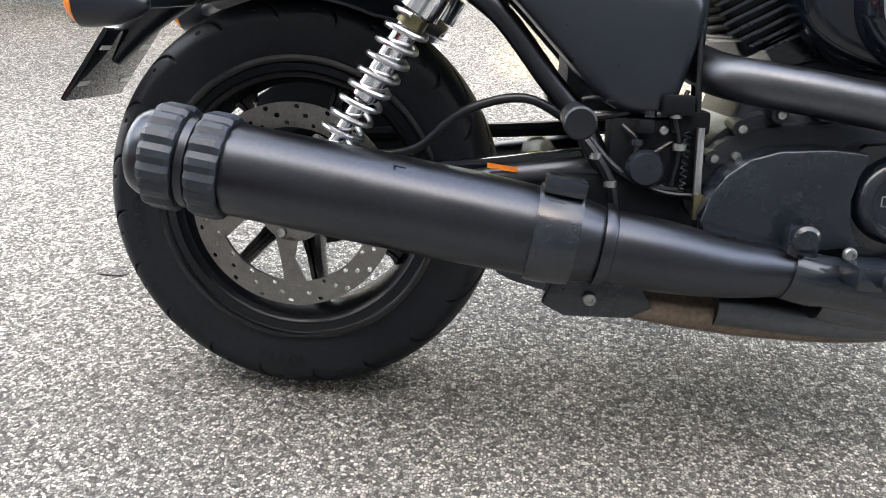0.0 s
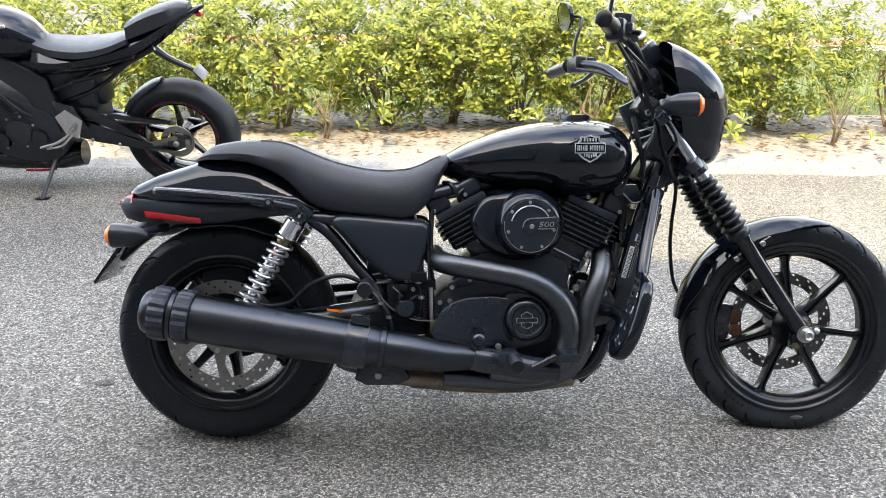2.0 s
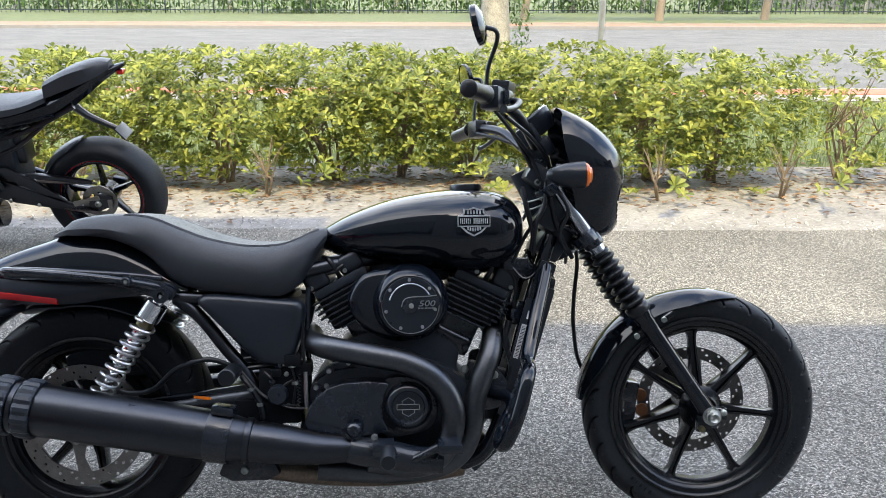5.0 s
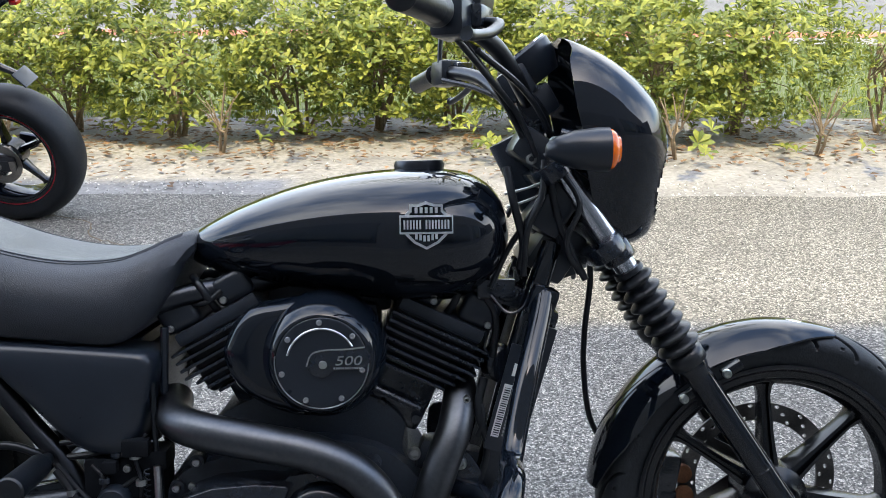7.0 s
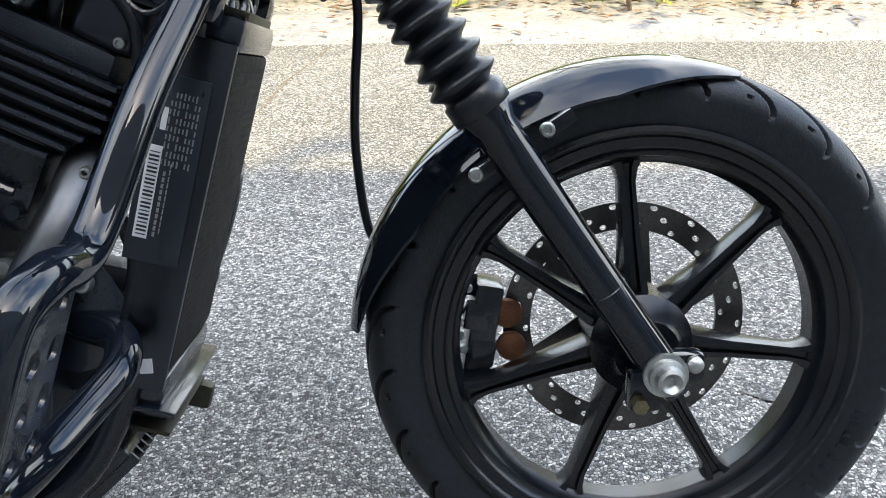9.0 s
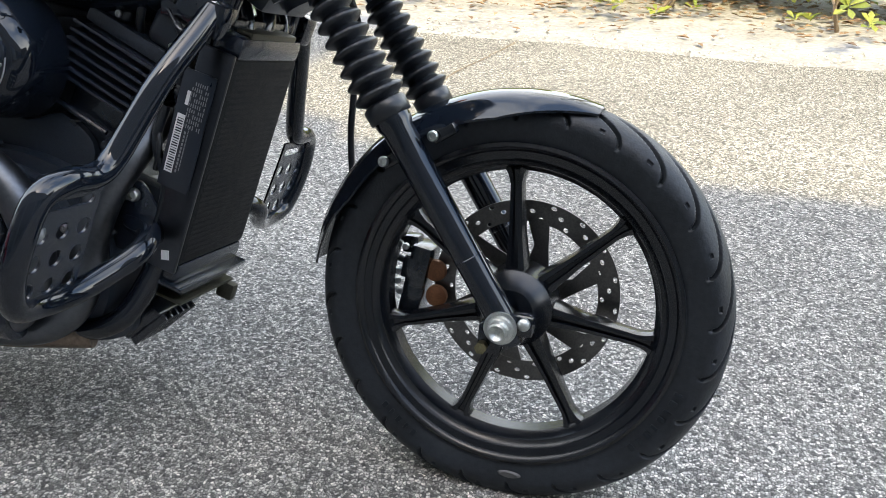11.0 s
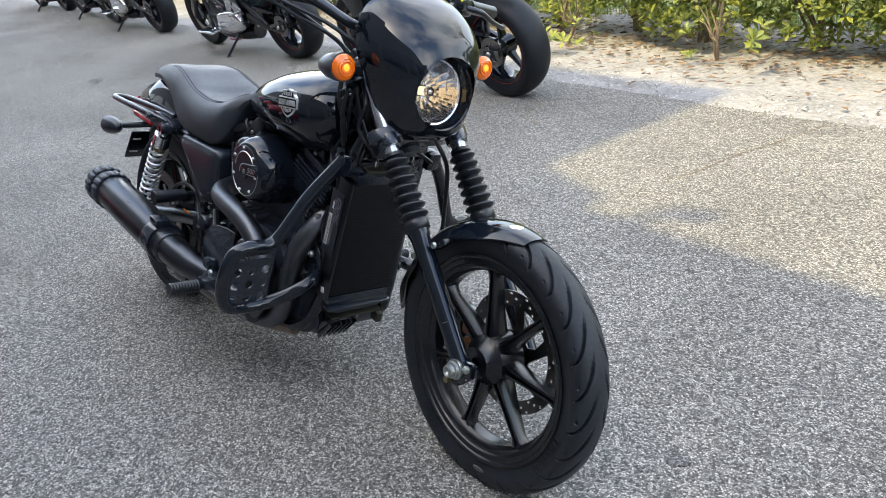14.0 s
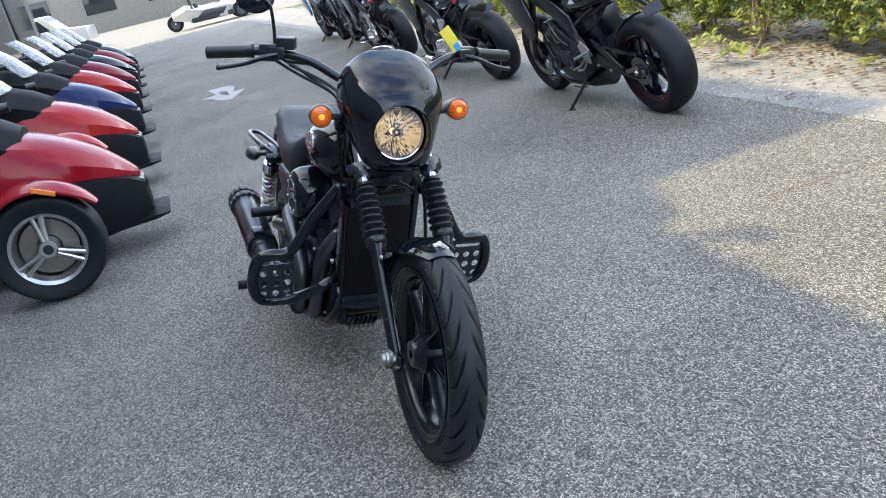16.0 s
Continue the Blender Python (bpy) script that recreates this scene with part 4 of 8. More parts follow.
# tail
TAIL = [(-0.236, 0.676, 0.050, 0.656), (-0.215, 0.690, 0.070, 0.652), (-0.163, 0.712, 0.092, 0.649), (-0.09, 0.735, 0.106, 0.646), (-0.02, 0.755, 0.114, 0.643), (0.08, 0.752, 0.120, 0.640), (0.17, 0.71, 0.124, 0.636), (0.235, 0.665, 0.126, 0.630), (0.275, 0.635, 0.127, 0.618)]
rings = []
for x, zt, w, zb in spline(TAIL, 4):
    half = [(0, zt), (w * 0.4, zt - 0.002), (w * 0.72, zt - (zt - zb) * 0.16), (w * 0.92, zt - (zt - zb) * 0.45), (w, zb + (zt - zb) * 0.22), (w * 1.01, zb), (w * 0.93, zb - 0.006)]
    rings.append([(x, -a, z) for a, z in half] + [(x, a, z) for a, z in reversed(half[1:])])
tail = part("rear_mudguard", loft(rings), M["gloss"], bike, "gloss black tail cowl and mudguard", sharp=50)
under = [(-0.258, 0.640, 0.058, 0.622), (-0.24, 0.652, 0.075, 0.600), (-0.20, 0.650, 0.092, 0.590), (-0.10, 0.643, 0.104, 0.586), (0.0, 0.640, 0.110, 0.586), (0.10, 0.638, 0.112, 0.600), (0.22, 0.632, 0.112, 0.61)]
rings = []
for x, zt, w, zb in under:
    half = [(0, zt), (w * 0.94, zt), (w, zt - 0.012), (w, zb + 0.012), (w * 0.93, zb), (0, zb)]
    rings.append([(x, -a, z) for a, z in half] + [(x, a, z) for a, z in reversed(half[1:-1])])
part("tail_underside", loft(rings), M["plastic"], tail, "black plastic tail underside")
part("inner_mudguard", guard_bm((RW[0], 0, RW[2]), 0.322, 118, 50, 0.085, 24, 9, 0.03, 0.004), M["matt"], tail)
for s in (-1, 1):
    part("side_reflector", plate([(-0.182, 0.620), (-0.040, 0.601), (-0.036, 0.586), (-0.178, 0.603)], 0.100 * s, 0.110 * s, 0.002), M["red_lens"], tail, "red side reflector strip")
    rail = [(0.215, 0.136 * s, 0.646), (0.14, 0.140 * s, 0.655), (0.02, 0.148 * s, 0.664), (-0.07, 0.156 * s, 0.670), (-0.112, 0.166 * s, 0.672), (-0.124, 0.182 * s, 0.673), (-0.108, 0.199 * s, 0.673), (-0.04, 0.202 * s, 0.668), (0.035, 0.200 * s, 0.661), (0.12, 0.190 * s, 0.650), (0.185, 0.170 * s, 0.636), (0.232, 0.152 * s, 0.624)]
    part("grab_rail", tube(rail, 0.0095, 12, 6), M["cast"], bike, "black looped luggage rail")
    part("rail_plate", plate(rounded([(0.10, 0.640), (0.14, 0.655), (0.22, 0.640), (0.256, 0.618), (0.232, 0.596), (0.16, 0.622)], 4), 0.128 * s, 0.166 * s, 0.006), M["cast"], bike)
    for x, y, z in ((0.152, 0.190, 0.645), (0.231, 0.166, 0.618)):
        rb_ = part("rail_bolt", bolt((x, y * s, z), 0.012, 0.012, "y", s), M["cast"], bike, "black dome bolt")
        part("bolt_centre", lathe([(0, 0), (0, 0.0055), (0.0075 * s, 0.0050), (0.0085 * s, 0)], 12, at=(x, y * s + 0.003 * s, z)), M["zinc"], rb_, "bright bolt centre")
part("tail_lamp", loft([[(-0.262, -0.05, 0.632), (-0.262, 0.05, 0.632), (-0.262, 0.05, 0.645), (-0.262, -0.05, 0.645)], [(-0.22, -0.085, 0.640), (-0.22, 0.085, 0.640), (-0.22, 0.075, 0.664), (-0.22, -0.075, 0.664)]]), M["red_lens"], tail, "red tail lamp lens")
pl = part("plate_bracket", box((0, 0, 0), (0.008, 0.178, 0.125), 0.003), M["gloss"], bike, "empty glossy black plate bracket", pose(-0.288, 0, 0.482, 0, 36, 0))
part("bracket_arm", tube([(-0.16, 0, 0.60), (-0.23, 0, 0.55), (-0.29, 0, 0.495)], [0.03, 0.026, 0.022], 10, 4), M["plastic"], pl, "", (pose(-0.288, 0, 0.482, 0, 36, 0)).inverted())
for y, z in ((-0.065, 0.035), (0.065, 0.035), (-0.065, -0.035), (0.065, -0.035)):
    part("plate_bolt", bolt((-0.004, y, z), 0.006, 0.004, "x", -1), M["zinc"], pl, "bolt")
    part("plate_slot", box((0.0045, y, z * 0.9), (0.001, 0.03, 0.007)), M["white_card"], pl, "pale slot")

# shocks
for s in (-1, 1):
    a, b = Vector((0.228, 0.176 * s, 0.612)), Vector((0.032, 0.170 * s, 0.308))
    Ls = (b - a).length
    sh = part("shock_absorber", lathe([(0.0, 0.0), (0.0, 0.012), (0.02, 0.014), (0.022, 0.0255), (0.064, 0.0265), (0.066, 0.02), (0.07, 0.0175), (0.19, 0.0175), (0.195, 0.011), (Ls - 0.05, 0.011), (Ls - 0.045, 0.023), (Ls - 0.02, 0.023), (Ls, 0.012), (Ls, 0.0)], 28, "x"), M["chrome"], bike, "chrome twin shock absorber", along(a, b))
    n, coils = 11 * 16, 11
    pts = [(0.070 + (Ls - 0.125) * i / n, 0.0255 * math.cos(2 * math.pi * coils * i / n), 0.0255 * math.sin(2 * math.pi * coils * i / n)) for i in range(n + 1)]
    part("coil_spring", tube(pts, 0.0040, 8, 1), M["alloy"], sh, "chrome coil spring")
    part("bump_stop", lathe([(0.066, 0.019), (0.085, 0.019), (0.086, 0.012)], 20, "x"), M["brass"], sh, "yellowish bush")
    part("shock_eye", lathe([(-0.016, 0.008), (-0.016, 0.018), (0.016, 0.018), (0.016, 0.008)], 20, "y"), M["cast"], sh)

# frame and swingarm
part("swingarm", merged(tube([(0.45, -0.12, 0.36), (0.25, -0.115, 0.335), (0.0, -0.115, 0.292)], [0.028, 0.026, 0.026], 12, 4), tube([(0.45, 0.12, 0.36), (0.25, 0.115, 0.335), (0.0, 0.115, 0.292)], [0.028, 0.026, 0.026], 12, 4), tube([(0.36, -0.12, 0.35), (0.36, 0.12, 0.35)], 0.03, 12, 1)), M["satin"], bike, "black swingarm")
part("drive_belt", merged(tube([(0.50, 0.10, 0.40), (0.01, 0.10, 0.37)], 0.012, 8, 1), tube([(0.50, 0.10, 0.29), (0.01, 0.10, 0.215)], 0.012, 8, 1), lathe([(0.088, 0.02), (0.088, 0.098), (0.112, 0.098), (0.112, 0.02)], 48, "y", True, (0.008, 0, 0.29))), M["rubber"], bike)
# half-round plate added to close the bright gap behind the rear wheel
guard = [(RW[0] + 0.178 * math.cos(radians(a)), RW[2] + 0.178 * math.sin(radians(a))) for a in range(-8, 171, 8)] + [(RW[0] - 0.10, RW[2] - 0.02), (RW[0] + 0.08, RW[2] - 0.03)]
part("belt_cover", plate(guard, 0.112, 0.128, 0.004), M["matt"], bike, "black half-round plate on the far side of the rear wheel")
for s in (-1, 1):
    y = 0.125 * s
    part("frame_tube", tube([(0.245, y, 0.60), (0.30, y * 1.02, 0.555), (0.36, y * 1.06, 0.48), (0.405, y * 1.1, 0.425), (0.455, y * 1.05, 0.33), (0.50, y * 0.9, 0.24)], 0.0155, 12), M["satin"], bike, "black frame tube")
    part("frame_tube", tube([(0.24, y, 0.60), (0.40, y, 0.60), (0.56, y * 0.8, 0.66), (0.80, 0.05 * s, 0.70), (1.08, 0.03 * s, 0.78)], 0.017, 12), M["satin"], bike)
    part("down_tube", tube([(1.15, 0.085 * s, 0.735), (1.122, 0.100 * s, 0.66), (1.075, 0.100 * s, 0.50), (1.042, 0.102 * s, 0.37), (1.01, 0.110 * s, 0.27), (0.95, 0.13 * s, 0.195), (0.80, 0.125 * s, 0.180), (0.50, 0.12 * s, 0.20)], [0.016, 0.018, 0.0185, 0.0185, 0.018, 0.017, 0.016, 0.016], 14), M["gloss"], bike, "gloss black frame down tube")
part("tank_mount", merged(box((1.085, 0, 0.655), (0.10, 0.2, 0.035), 0.006, (0, 20, 0)), box((1.06, -0.10, 0.668), (0.06, 0.02, 0.03), 0.004)), M["cast"], bike)
part("horn_bracket", tube([(1.05, -0.12, 0.66), (1.075, -0.13, 0.635), (1.10, -0.13, 0.645), (1.115, -0.125, 0.68)], 0.0028, 8), M["cast"], bike, "thin black wire loop")

# engine
case = [(0.53, 0.22), (0.55, 0.36), (0.60, 0.43), (0.70, 0.45), (0.84, 0.44), (0.92, 0.40), (0.96, 0.32), (0.94, 0.20), (0.85, 0.165), (0.62, 0.165)]
engine = part("engine", plate(rounded(case, 3), -0.13, 0.13, 0.012), M["matt"], bike, "black V-twin engine")
part("primary_cover", plate(rounded([(0.540, 0.335), (0.580, 0.405), (0.66, 0.430), (0.76, 0.432), (0.85, 0.412), (0.90, 0.36), (0.905, 0.30), (0.86, 0.25), (0.76, 0.235), (0.62, 0.245), (0.57, 0.29)], 4), -0.150, -0.11, 0.010), M["matt"], engine, "black engine side cover")
for x, z in ((0.575, 0.385), (0.606, 0.424), (0.652, 0.443), (0.706, 0.446), (0.752, 0.446), (0.868, 0.408), (0.905, 0.345), (0.585, 0.285)):
    part("cover_lug", lathe([(-0.156, 0.0), (-0.156, 0.011), (-0.11, 0.012)], 14, at=(x, 0, z)), M["matt"], engine)
    part("cover_bolt", bolt((x, -0.156, z), 0.0065, 0.007), M["alloy"], engine, "bright cover bolt")
bulge = [(0.553, 0.315), (0.562, 0.346), (0.580, 0.372), (0.606, 0.392), (0.640, 0.403), (0.700, 0.407), (0.744, 0.403), (0.748, 0.397), (0.737, 0.375), (0.731, 0.346), (0.735, 0.316), (0.748, 0.288), (0.690, 0.280), (0.600, 0.280), (0.562, 0.290)]
part("clutch_cover", plate(bulge, -0.210, -0.130, 0.022, 4), M["cast"], engine, "teardrop black clutch cover with a chamfered edge")
part("cover_disc", lathe([(-0.14, 0.056), (-0.195, 0.056), (-0.208, 0.052), (-0.214, 0.044), (-0.214, 0.039), (-0.210, 0.036), (-0.210, 0.0)], 48, at=(0.792, 0, 0.346)), M["cast"], engine, "round black cover with a badge outline")
part("cover_disc_seat", plate(rounded([(0.73, 0.40), (0.82, 0.408), (0.86, 0.36), (0.855, 0.30), (0.80, 0.275), (0.73, 0.28)], 4), -0.19, -0.13, 0.012), M["cast"], engine)
# outlined shield and bar on the disc
for (x0, z0, x1, z1) in ((-.026, .006, .026, .006), (-.026, -.006, .026, -.006), (-.026, -.006, -.026, .006), (.026, -.006, .026, .006), (-.014, .006, -.014, .014), (.014, .006, .014, .014), (-.014, .014, 0, .022), (.014, .014, 0, .022), (-.014, -.006, -.014, -.014), (.014, -.006, .014, -.014), (-.014, -.014, 0, -.022), (.014, -.014, 0, -.022)):
    part("badge_line", tube([(0.792 + x0, -0.2105, 0.346 + z0), (0.792 + x1, -0.2105, 0.346 + z1)], 0.0008, 6, 1), M["print_grey"], engine, "thin grey outline")


def cylinder(mid, lean, name):
    """A finned cylinder about an axis that leans by the given degrees; mid lies in the fin stack."""
    m = pose(mid[0], 0, mid[1], 0, lean, 0)
    f = 1 if lean > 0 else -1                      # outer end of the fins
    cy = part(name, box((0, 0, 0.0), (0.142, 0.19, 0.10), 0.014, segments=3), M["matt"], engine, "black finned cylinder", m)
    for i in range(7):
        z = 0.032 - 0.0132 * i
        w = 0.160 - 0.012 * max(0, i - 3)
        part("fin", box((0.004 * f - 0.006 * f * max(0, i - 3), 0, z), (w, 0.244, 0.0048), 0.0018), M["cast"], cy, "thin cooling fin")
    part("cylinder_base", box((-0.008 * f, 0, -0.085), (0.098, 0.19, 0.10), 0.012), M["cast"], cy)
    part("cylinder_head", box((0, 0, 0.048), (0.140, 0.215, 0.022), 0.006), M["matt"], cy)
    for k, (dx, h) in enumerate(((0.050 * f, 0.052), (-0.042 * f, 0.046))):
        part("rocker_cover", merged(box((dx, 0, 0.058 + h / 2), (0.062, 0.205, h), 0.016, segments=4), box((dx, 0, 0.058 + h * 0.9), (0.034, 0.13, 0.020), 0.008, segments=3)), M["plastic"], cy, "black rocker cover lobe")
        for y in (-0.104, 0.104):
            part("rocker_bolt", bolt((dx + 0.018 * f, y, 0.070), 0.0058, 0.006, "y", -1 if y < 0 else 1), M["zinc"], cy, "bolt")
    part("plug_cap", tube([(0.004, -0.085, 0.055), (0.006, -0.105, 0.085), (0.002, -0.10, 0.112), (0.010 * f, -0.06, 0.122)], 0.0062, 10, 4), M["boot"], cy, "black plug cap and lead")
    for k in (-1, 1):
        part("oil_fitting", lathe([(-0.012, 0.0), (-0.012, 0.007), (0.0, 0.009)], 12, at=(0.030 * k, -0.092, -0.112)), M["cast"], cy)


cylinder((0.655, 0.585), -28.0, "rear_cylinder")
cylinder((0.955, 0.577), 25.5, "front_cylinder")
part("crank_throat", plate(rounded([(0.640, 0.485), (0.720, 0.512), (0.800, 0.490), (0.862, 0.505), (0.915, 0.466), (0.912, 0.42), (0.90, 0.38), (0.62, 0.38), (0.61, 0.44)], 3), -0.105, 0.105, 0.010), M["matt"], engine, "black crankcase throat under the cylinders")
part("throat_rib", tube([(0.862, -0.108, 0.522), (0.905, -0.110, 0.500), (0.940, -0.108, 0.482)], 0.0045, 8, 2), M["cast"], engine)
part("valley_block", merged(box((0.800, 0.0, 0.56), (0.16, 0.14, 0.17), 0.02), box((0.80, 0.0, 0.655), (0.20, 0.10, 0.06), 0.015)), M["matt"], engine)
part("intake", tube([(0.80, 0.0, 0.60), (0.80, -0.06, 0.60), (0.80, -0.12, 0.59)], 0.045, 16, 3), M["matt"], engine)
for pts, r in (([(0.595, -0.095, 0.650), (0.618, -0.105, 0.655), (0.64, -0.10, 0.672)], 0.0045), ([(0.985, -0.06, 0.66), (1.01, -0.09, 0.675), (1.04, -0.10, 0.66), (1.06, -0.10, 0.62), (1.055, -0.10, 0.56)], 0.006), ([(1.04, -0.11, 0.53), (1.03, -0.12, 0.48), (1.045, -0.12, 0.42), (1.03, -0.12, 0.36)], 0.007), ([(1.03, -0.115, 0.505), (1.038, -0.125, 0.47), (1.028, -0.12, 0.44)], 0.004)):
    part("engine_hose", tube(pts, r, 10, 5), M["boot"], bike, "thin black hose")
horn = part("horn", lathe([(-0.024, 0.0), (-0.024, 0.030), (-0.018, 0.036), (0.01, 0.036), (0.02, 0.02)], 28), M["cast"], bike, "round black horn with a ribbed face", pose(1.068, -0.075, 0.545, 0, 0, 25) @ Matrix.Scale(0.86, 4))
for i in range(7):
    part("horn_rib", box((-0.024 + 0.008 * i, -0.026, 0), (0.0022, 0.004, 0.058 - 0.008 * abs(i - 3)), 0.0008), M["cast"], horn)
for x, z, r in ((0.930, 0.415, 0.010), (0.955, 0.395, 0.012), (1.015, 0.475, 0.006), (1.012, 0.500, 0.006), (0.985, 0.40, 0.009)):
    part("engine_bolt", bolt((x, -0.118, z), r, 0.012), M["zinc"], engine, "bright engine bolt")
part("engine_mount", merged(box((0.985, -0.085, 0.395), (0.10, 0.04, 0.05), 0.010, (0, 15, 0)), box((0.99, 0.0, 0.33), (0.08, 0.18, 0.10), 0.012)), M["matt"], engine, "black front engine mount")
tear = rounded([(0.652, 0.585), (0.660, 0.615), (0.676, 0.641), (0.698, 0.657), (0.735, 0.664), (0.80, 0.671), (0.850, 0.656), (0.880, 0.620), (0.889, 0.580), (0.872, 0.530), (0.83, 0.500), (0.77, 0.492), (0.715, 0.508), (0.672, 0.540)], 4)
air = part("air_cleaner", plate(tear, -0.180, -0.105, 0.030, 6), M["gloss"], bike, "gloss black air cleaner with round cover")
AC = (0.800, 0, 0.584)
part("air_cleaner_dome", lathe([(-0.12, 0.0915), (-0.160, 0.0905), (-0.180, 0.0875), (-0.195, 0.082), (-0.206, 0.0745), (-0.2125, 0.068), (-0.2130, 0.0660), (-0.2110, 0.0652), (-0.2110, 0.060)], 72, at=AC), M["gloss"], air, "gloss black domed ring")
part("air_cleaner_cover", lathe([(-0.20, 0.0648), (-0.2125, 0.0648), (-0.2135, 0.0638), (-0.2135, 0.0)], 60, at=AC), M["plastic"], air, "round black cover")
ringp = [(AC[0] + 0.049 * math.cos(radians(a)), -0.2140, AC[2] + 0.049 * math.sin(radians(a))) for a in range(28, 172, 6)]
part("cover_groove", tube(ringp, 0.0016, 6, 1), M["alloy"], air, "bright arc on the cover")
ringo = [(AC[0] + 0.0660 * math.cos(radians(a)), -0.2132, AC[2] + 0.0660 * math.sin(radians(a))) for a in range(170, 372, 6)]
part("cover_edge", tube(ringo, 0.0010, 6, 1), M["alloy"], air, "bright line along the lower edge of the cover")
part("cover_arm", merged(plate(rounded([(AC[0] - 0.020, AC[2]), (AC[0] - 0.014, AC[2] + 0.014), (AC[0], AC[2] + 0.017), (AC[0] + 0.062, AC[2] + 0.020), (AC[0] + 0.062, AC[2] - 0.009), (AC[0] + 0.02, AC[2] - 0.010), (AC[0] + 0.010, AC[2] - 0.018), (AC[0], AC[2] - 0.021), (AC[0] - 0.015, AC[2] - 0.015)], 3), -0.2165, -0.21, 0.001)), M["cast"], air)
part("cover_arm_line", tube([(AC[0] - 0.021, -0.2168, AC[2] - 0.004), (AC[0] - 0.014, -0.2168, AC[2] + 0.013), (AC[0] + 0.004, -0.2168, AC[2] + 0.0185), (AC[0] + 0.035, -0.2168, AC[2] + 0.0195), (AC[0] + 0.061, -0.2168, AC[2] + 0.022)], 0.0012, 6, 3), M["alloy"], air, "bright line")
part("cover_screw", bolt((AC[0] + 0.002, -0.2165, AC[2] - 0.002), 0.006, 0.002), M["zinc"], air, "centre screw")
for i in range(7):
    a = radians(92 + 360 / 7 * i)
    part("cover_bolt", bolt((AC[0] + 0.058 * math.cos(a), -0.2135, AC[2] + 0.058 * math.sin(a)), 0.0042, 0.004), M["alloy"], air, "bright cap screw")
fc = bpy.data.curves.new("number", "FONT")
fc.body, fc.size, fc.extrude, fc.align_x, fc.shear = "500", 0.019, 0.0006, "CENTER", 0.2
fob = new("displacement_number", fc)
deps = bpy.context.evaluated_depsgraph_get()
fme = bpy.data.meshes.new_from_object(fob.evaluated_get(deps))
bpy.data.objects.remove(fob)
fme.materials.clear()
fme.materials.append(M["alloy"])
num = new("displacement_number", fme)
num.parent, num.matrix_basis = air, pose(AC[0] + 0.037, -0.2170, AC[2] - 0.003, 90, 0, 0) @ Matrix.Diagonal((1.35, 1, 1, 1))
tagged(num, "bright number 500")
part("small_print", merged(*[box((AC[0] + 0.018 + 0.0032 * i, -0.2168, AC[2] - 0.0075), (0.0022, 0.0006, 0.0026)) for i in range(13)]), M["alloy"], air, "tiny unreadable print bars")

# exhaust
ex = lambda x: 0.371 - 0.167 * (x + 0.063)
part("exhaust_header", tube([(0.560, -0.085, 0.500), (0.575, -0.150, 0.490), (0.62, -0.185, 0.481), (0.70, -0.20, 0.468), (0.79, -0.208, 0.449), (0.855, -0.21, 0.412), (0.893, -0.21, 0.350), (0.893, -0.21, 0.285), (0.862, -0.21, 0.228), (0.80, -0.212, 0.208), (0.70, -0.218, 0.225)], 0.0275, 20, 6), M["pipe"], bike, "satin black exhaust header pipe")
part("exhaust_header", tube([(1.000, -0.03, 0.515), (1.004, -0.085, 0.500), (0.992, -0.130, 0.455), (0.970, -0.152, 0.405), (0.950, -0.160, 0.345), (0.943, -0.165, 0.285), (0.915, -0.168, 0.225), (0.85, -0.172, 0.190), (0.72, -0.180, 0.185), (0.58, -0.195, 0.200)], 0.027, 20, 6), M["pipe"], bike, "satin black exhaust header pipe")
part("bare_pipe", tube([(0.92, -0.12, 0.176), (0.78, -0.165, 0.172), (0.64, -0.185, 0.180), (0.52, -0.195, 0.196), (0.44, -0.20, 0.212)], 0.023, 14, 5), M["heat"], bike, "bare heat-stained pipe below the shields")


def mx(x, y=-0.245):
    return (x, y, ex(x))


m_dir = along(mx(0.44, -0.250), mx(-0.149, -0.238))
Lm = (Vector(mx(-0.149, -0.238)) - Vector(mx(0.44, -0.250))).length
muf = part("muffler", lathe([(0.0, 0.040), (0.02, 0.047), (0.05, 0.0525), (0.10, 0.0555), (0.18, 0.058), (0.30, 0.0585), (Lm - 0.130, 0.0580), (Lm - 0.122, 0.0560), (Lm - 0.026, 0.0560), (Lm - 0.013, 0.0535), (Lm - 0.004, 0.048), (Lm, 0.041), (Lm - 0.004, 0.036), (Lm - 0.08, 0.034), (Lm - 0.08, 0.0)], 56, "x"), M["satin"], bike, "satin black muffler", m_dir)
for x0, x1 in ((Lm - 0.122, Lm - 0.084), (Lm - 0.066, Lm - 0.026)):
    verts, faces = [], []
    prof = [(x0, 0.055), (x0, 0.0635), (x0 + 0.006, 0.0665), (x1 - 0.006, 0.0665), (x1, 0.0635), (x1, 0.055)]
    seg = 96
    for i in range(seg):
        a = 2 * math.pi * i / seg
        cut = 0.0035 if (i % 6) < 1 else (0.002 if (i % 6) in (1, 5) else 0)
        for u, r in prof:
            rr = r - (cut if r > 0.06 else 0)
            verts.append((u, rr * math.cos(a), rr * math.sin(a)))
    for i in range(seg):
        j = (i + 1) % seg
        faces += [(i * 6 + k, j * 6 + k, j * 6 + k + 1, i * 6 + k + 1) for k in range(5)]
    part("muffler_ring", bm_of(verts, faces), M["matt"], muf, "fluted black end ring", sharp=25)
part("muffler_seam", lathe([(Lm - 0.083, 0.055), (Lm - 0.080, 0.0585), (Lm - 0.070, 0.0585), (Lm - 0.067, 0.055)], 48, "x"), M["satin"], muf, "dull band between the end rings")
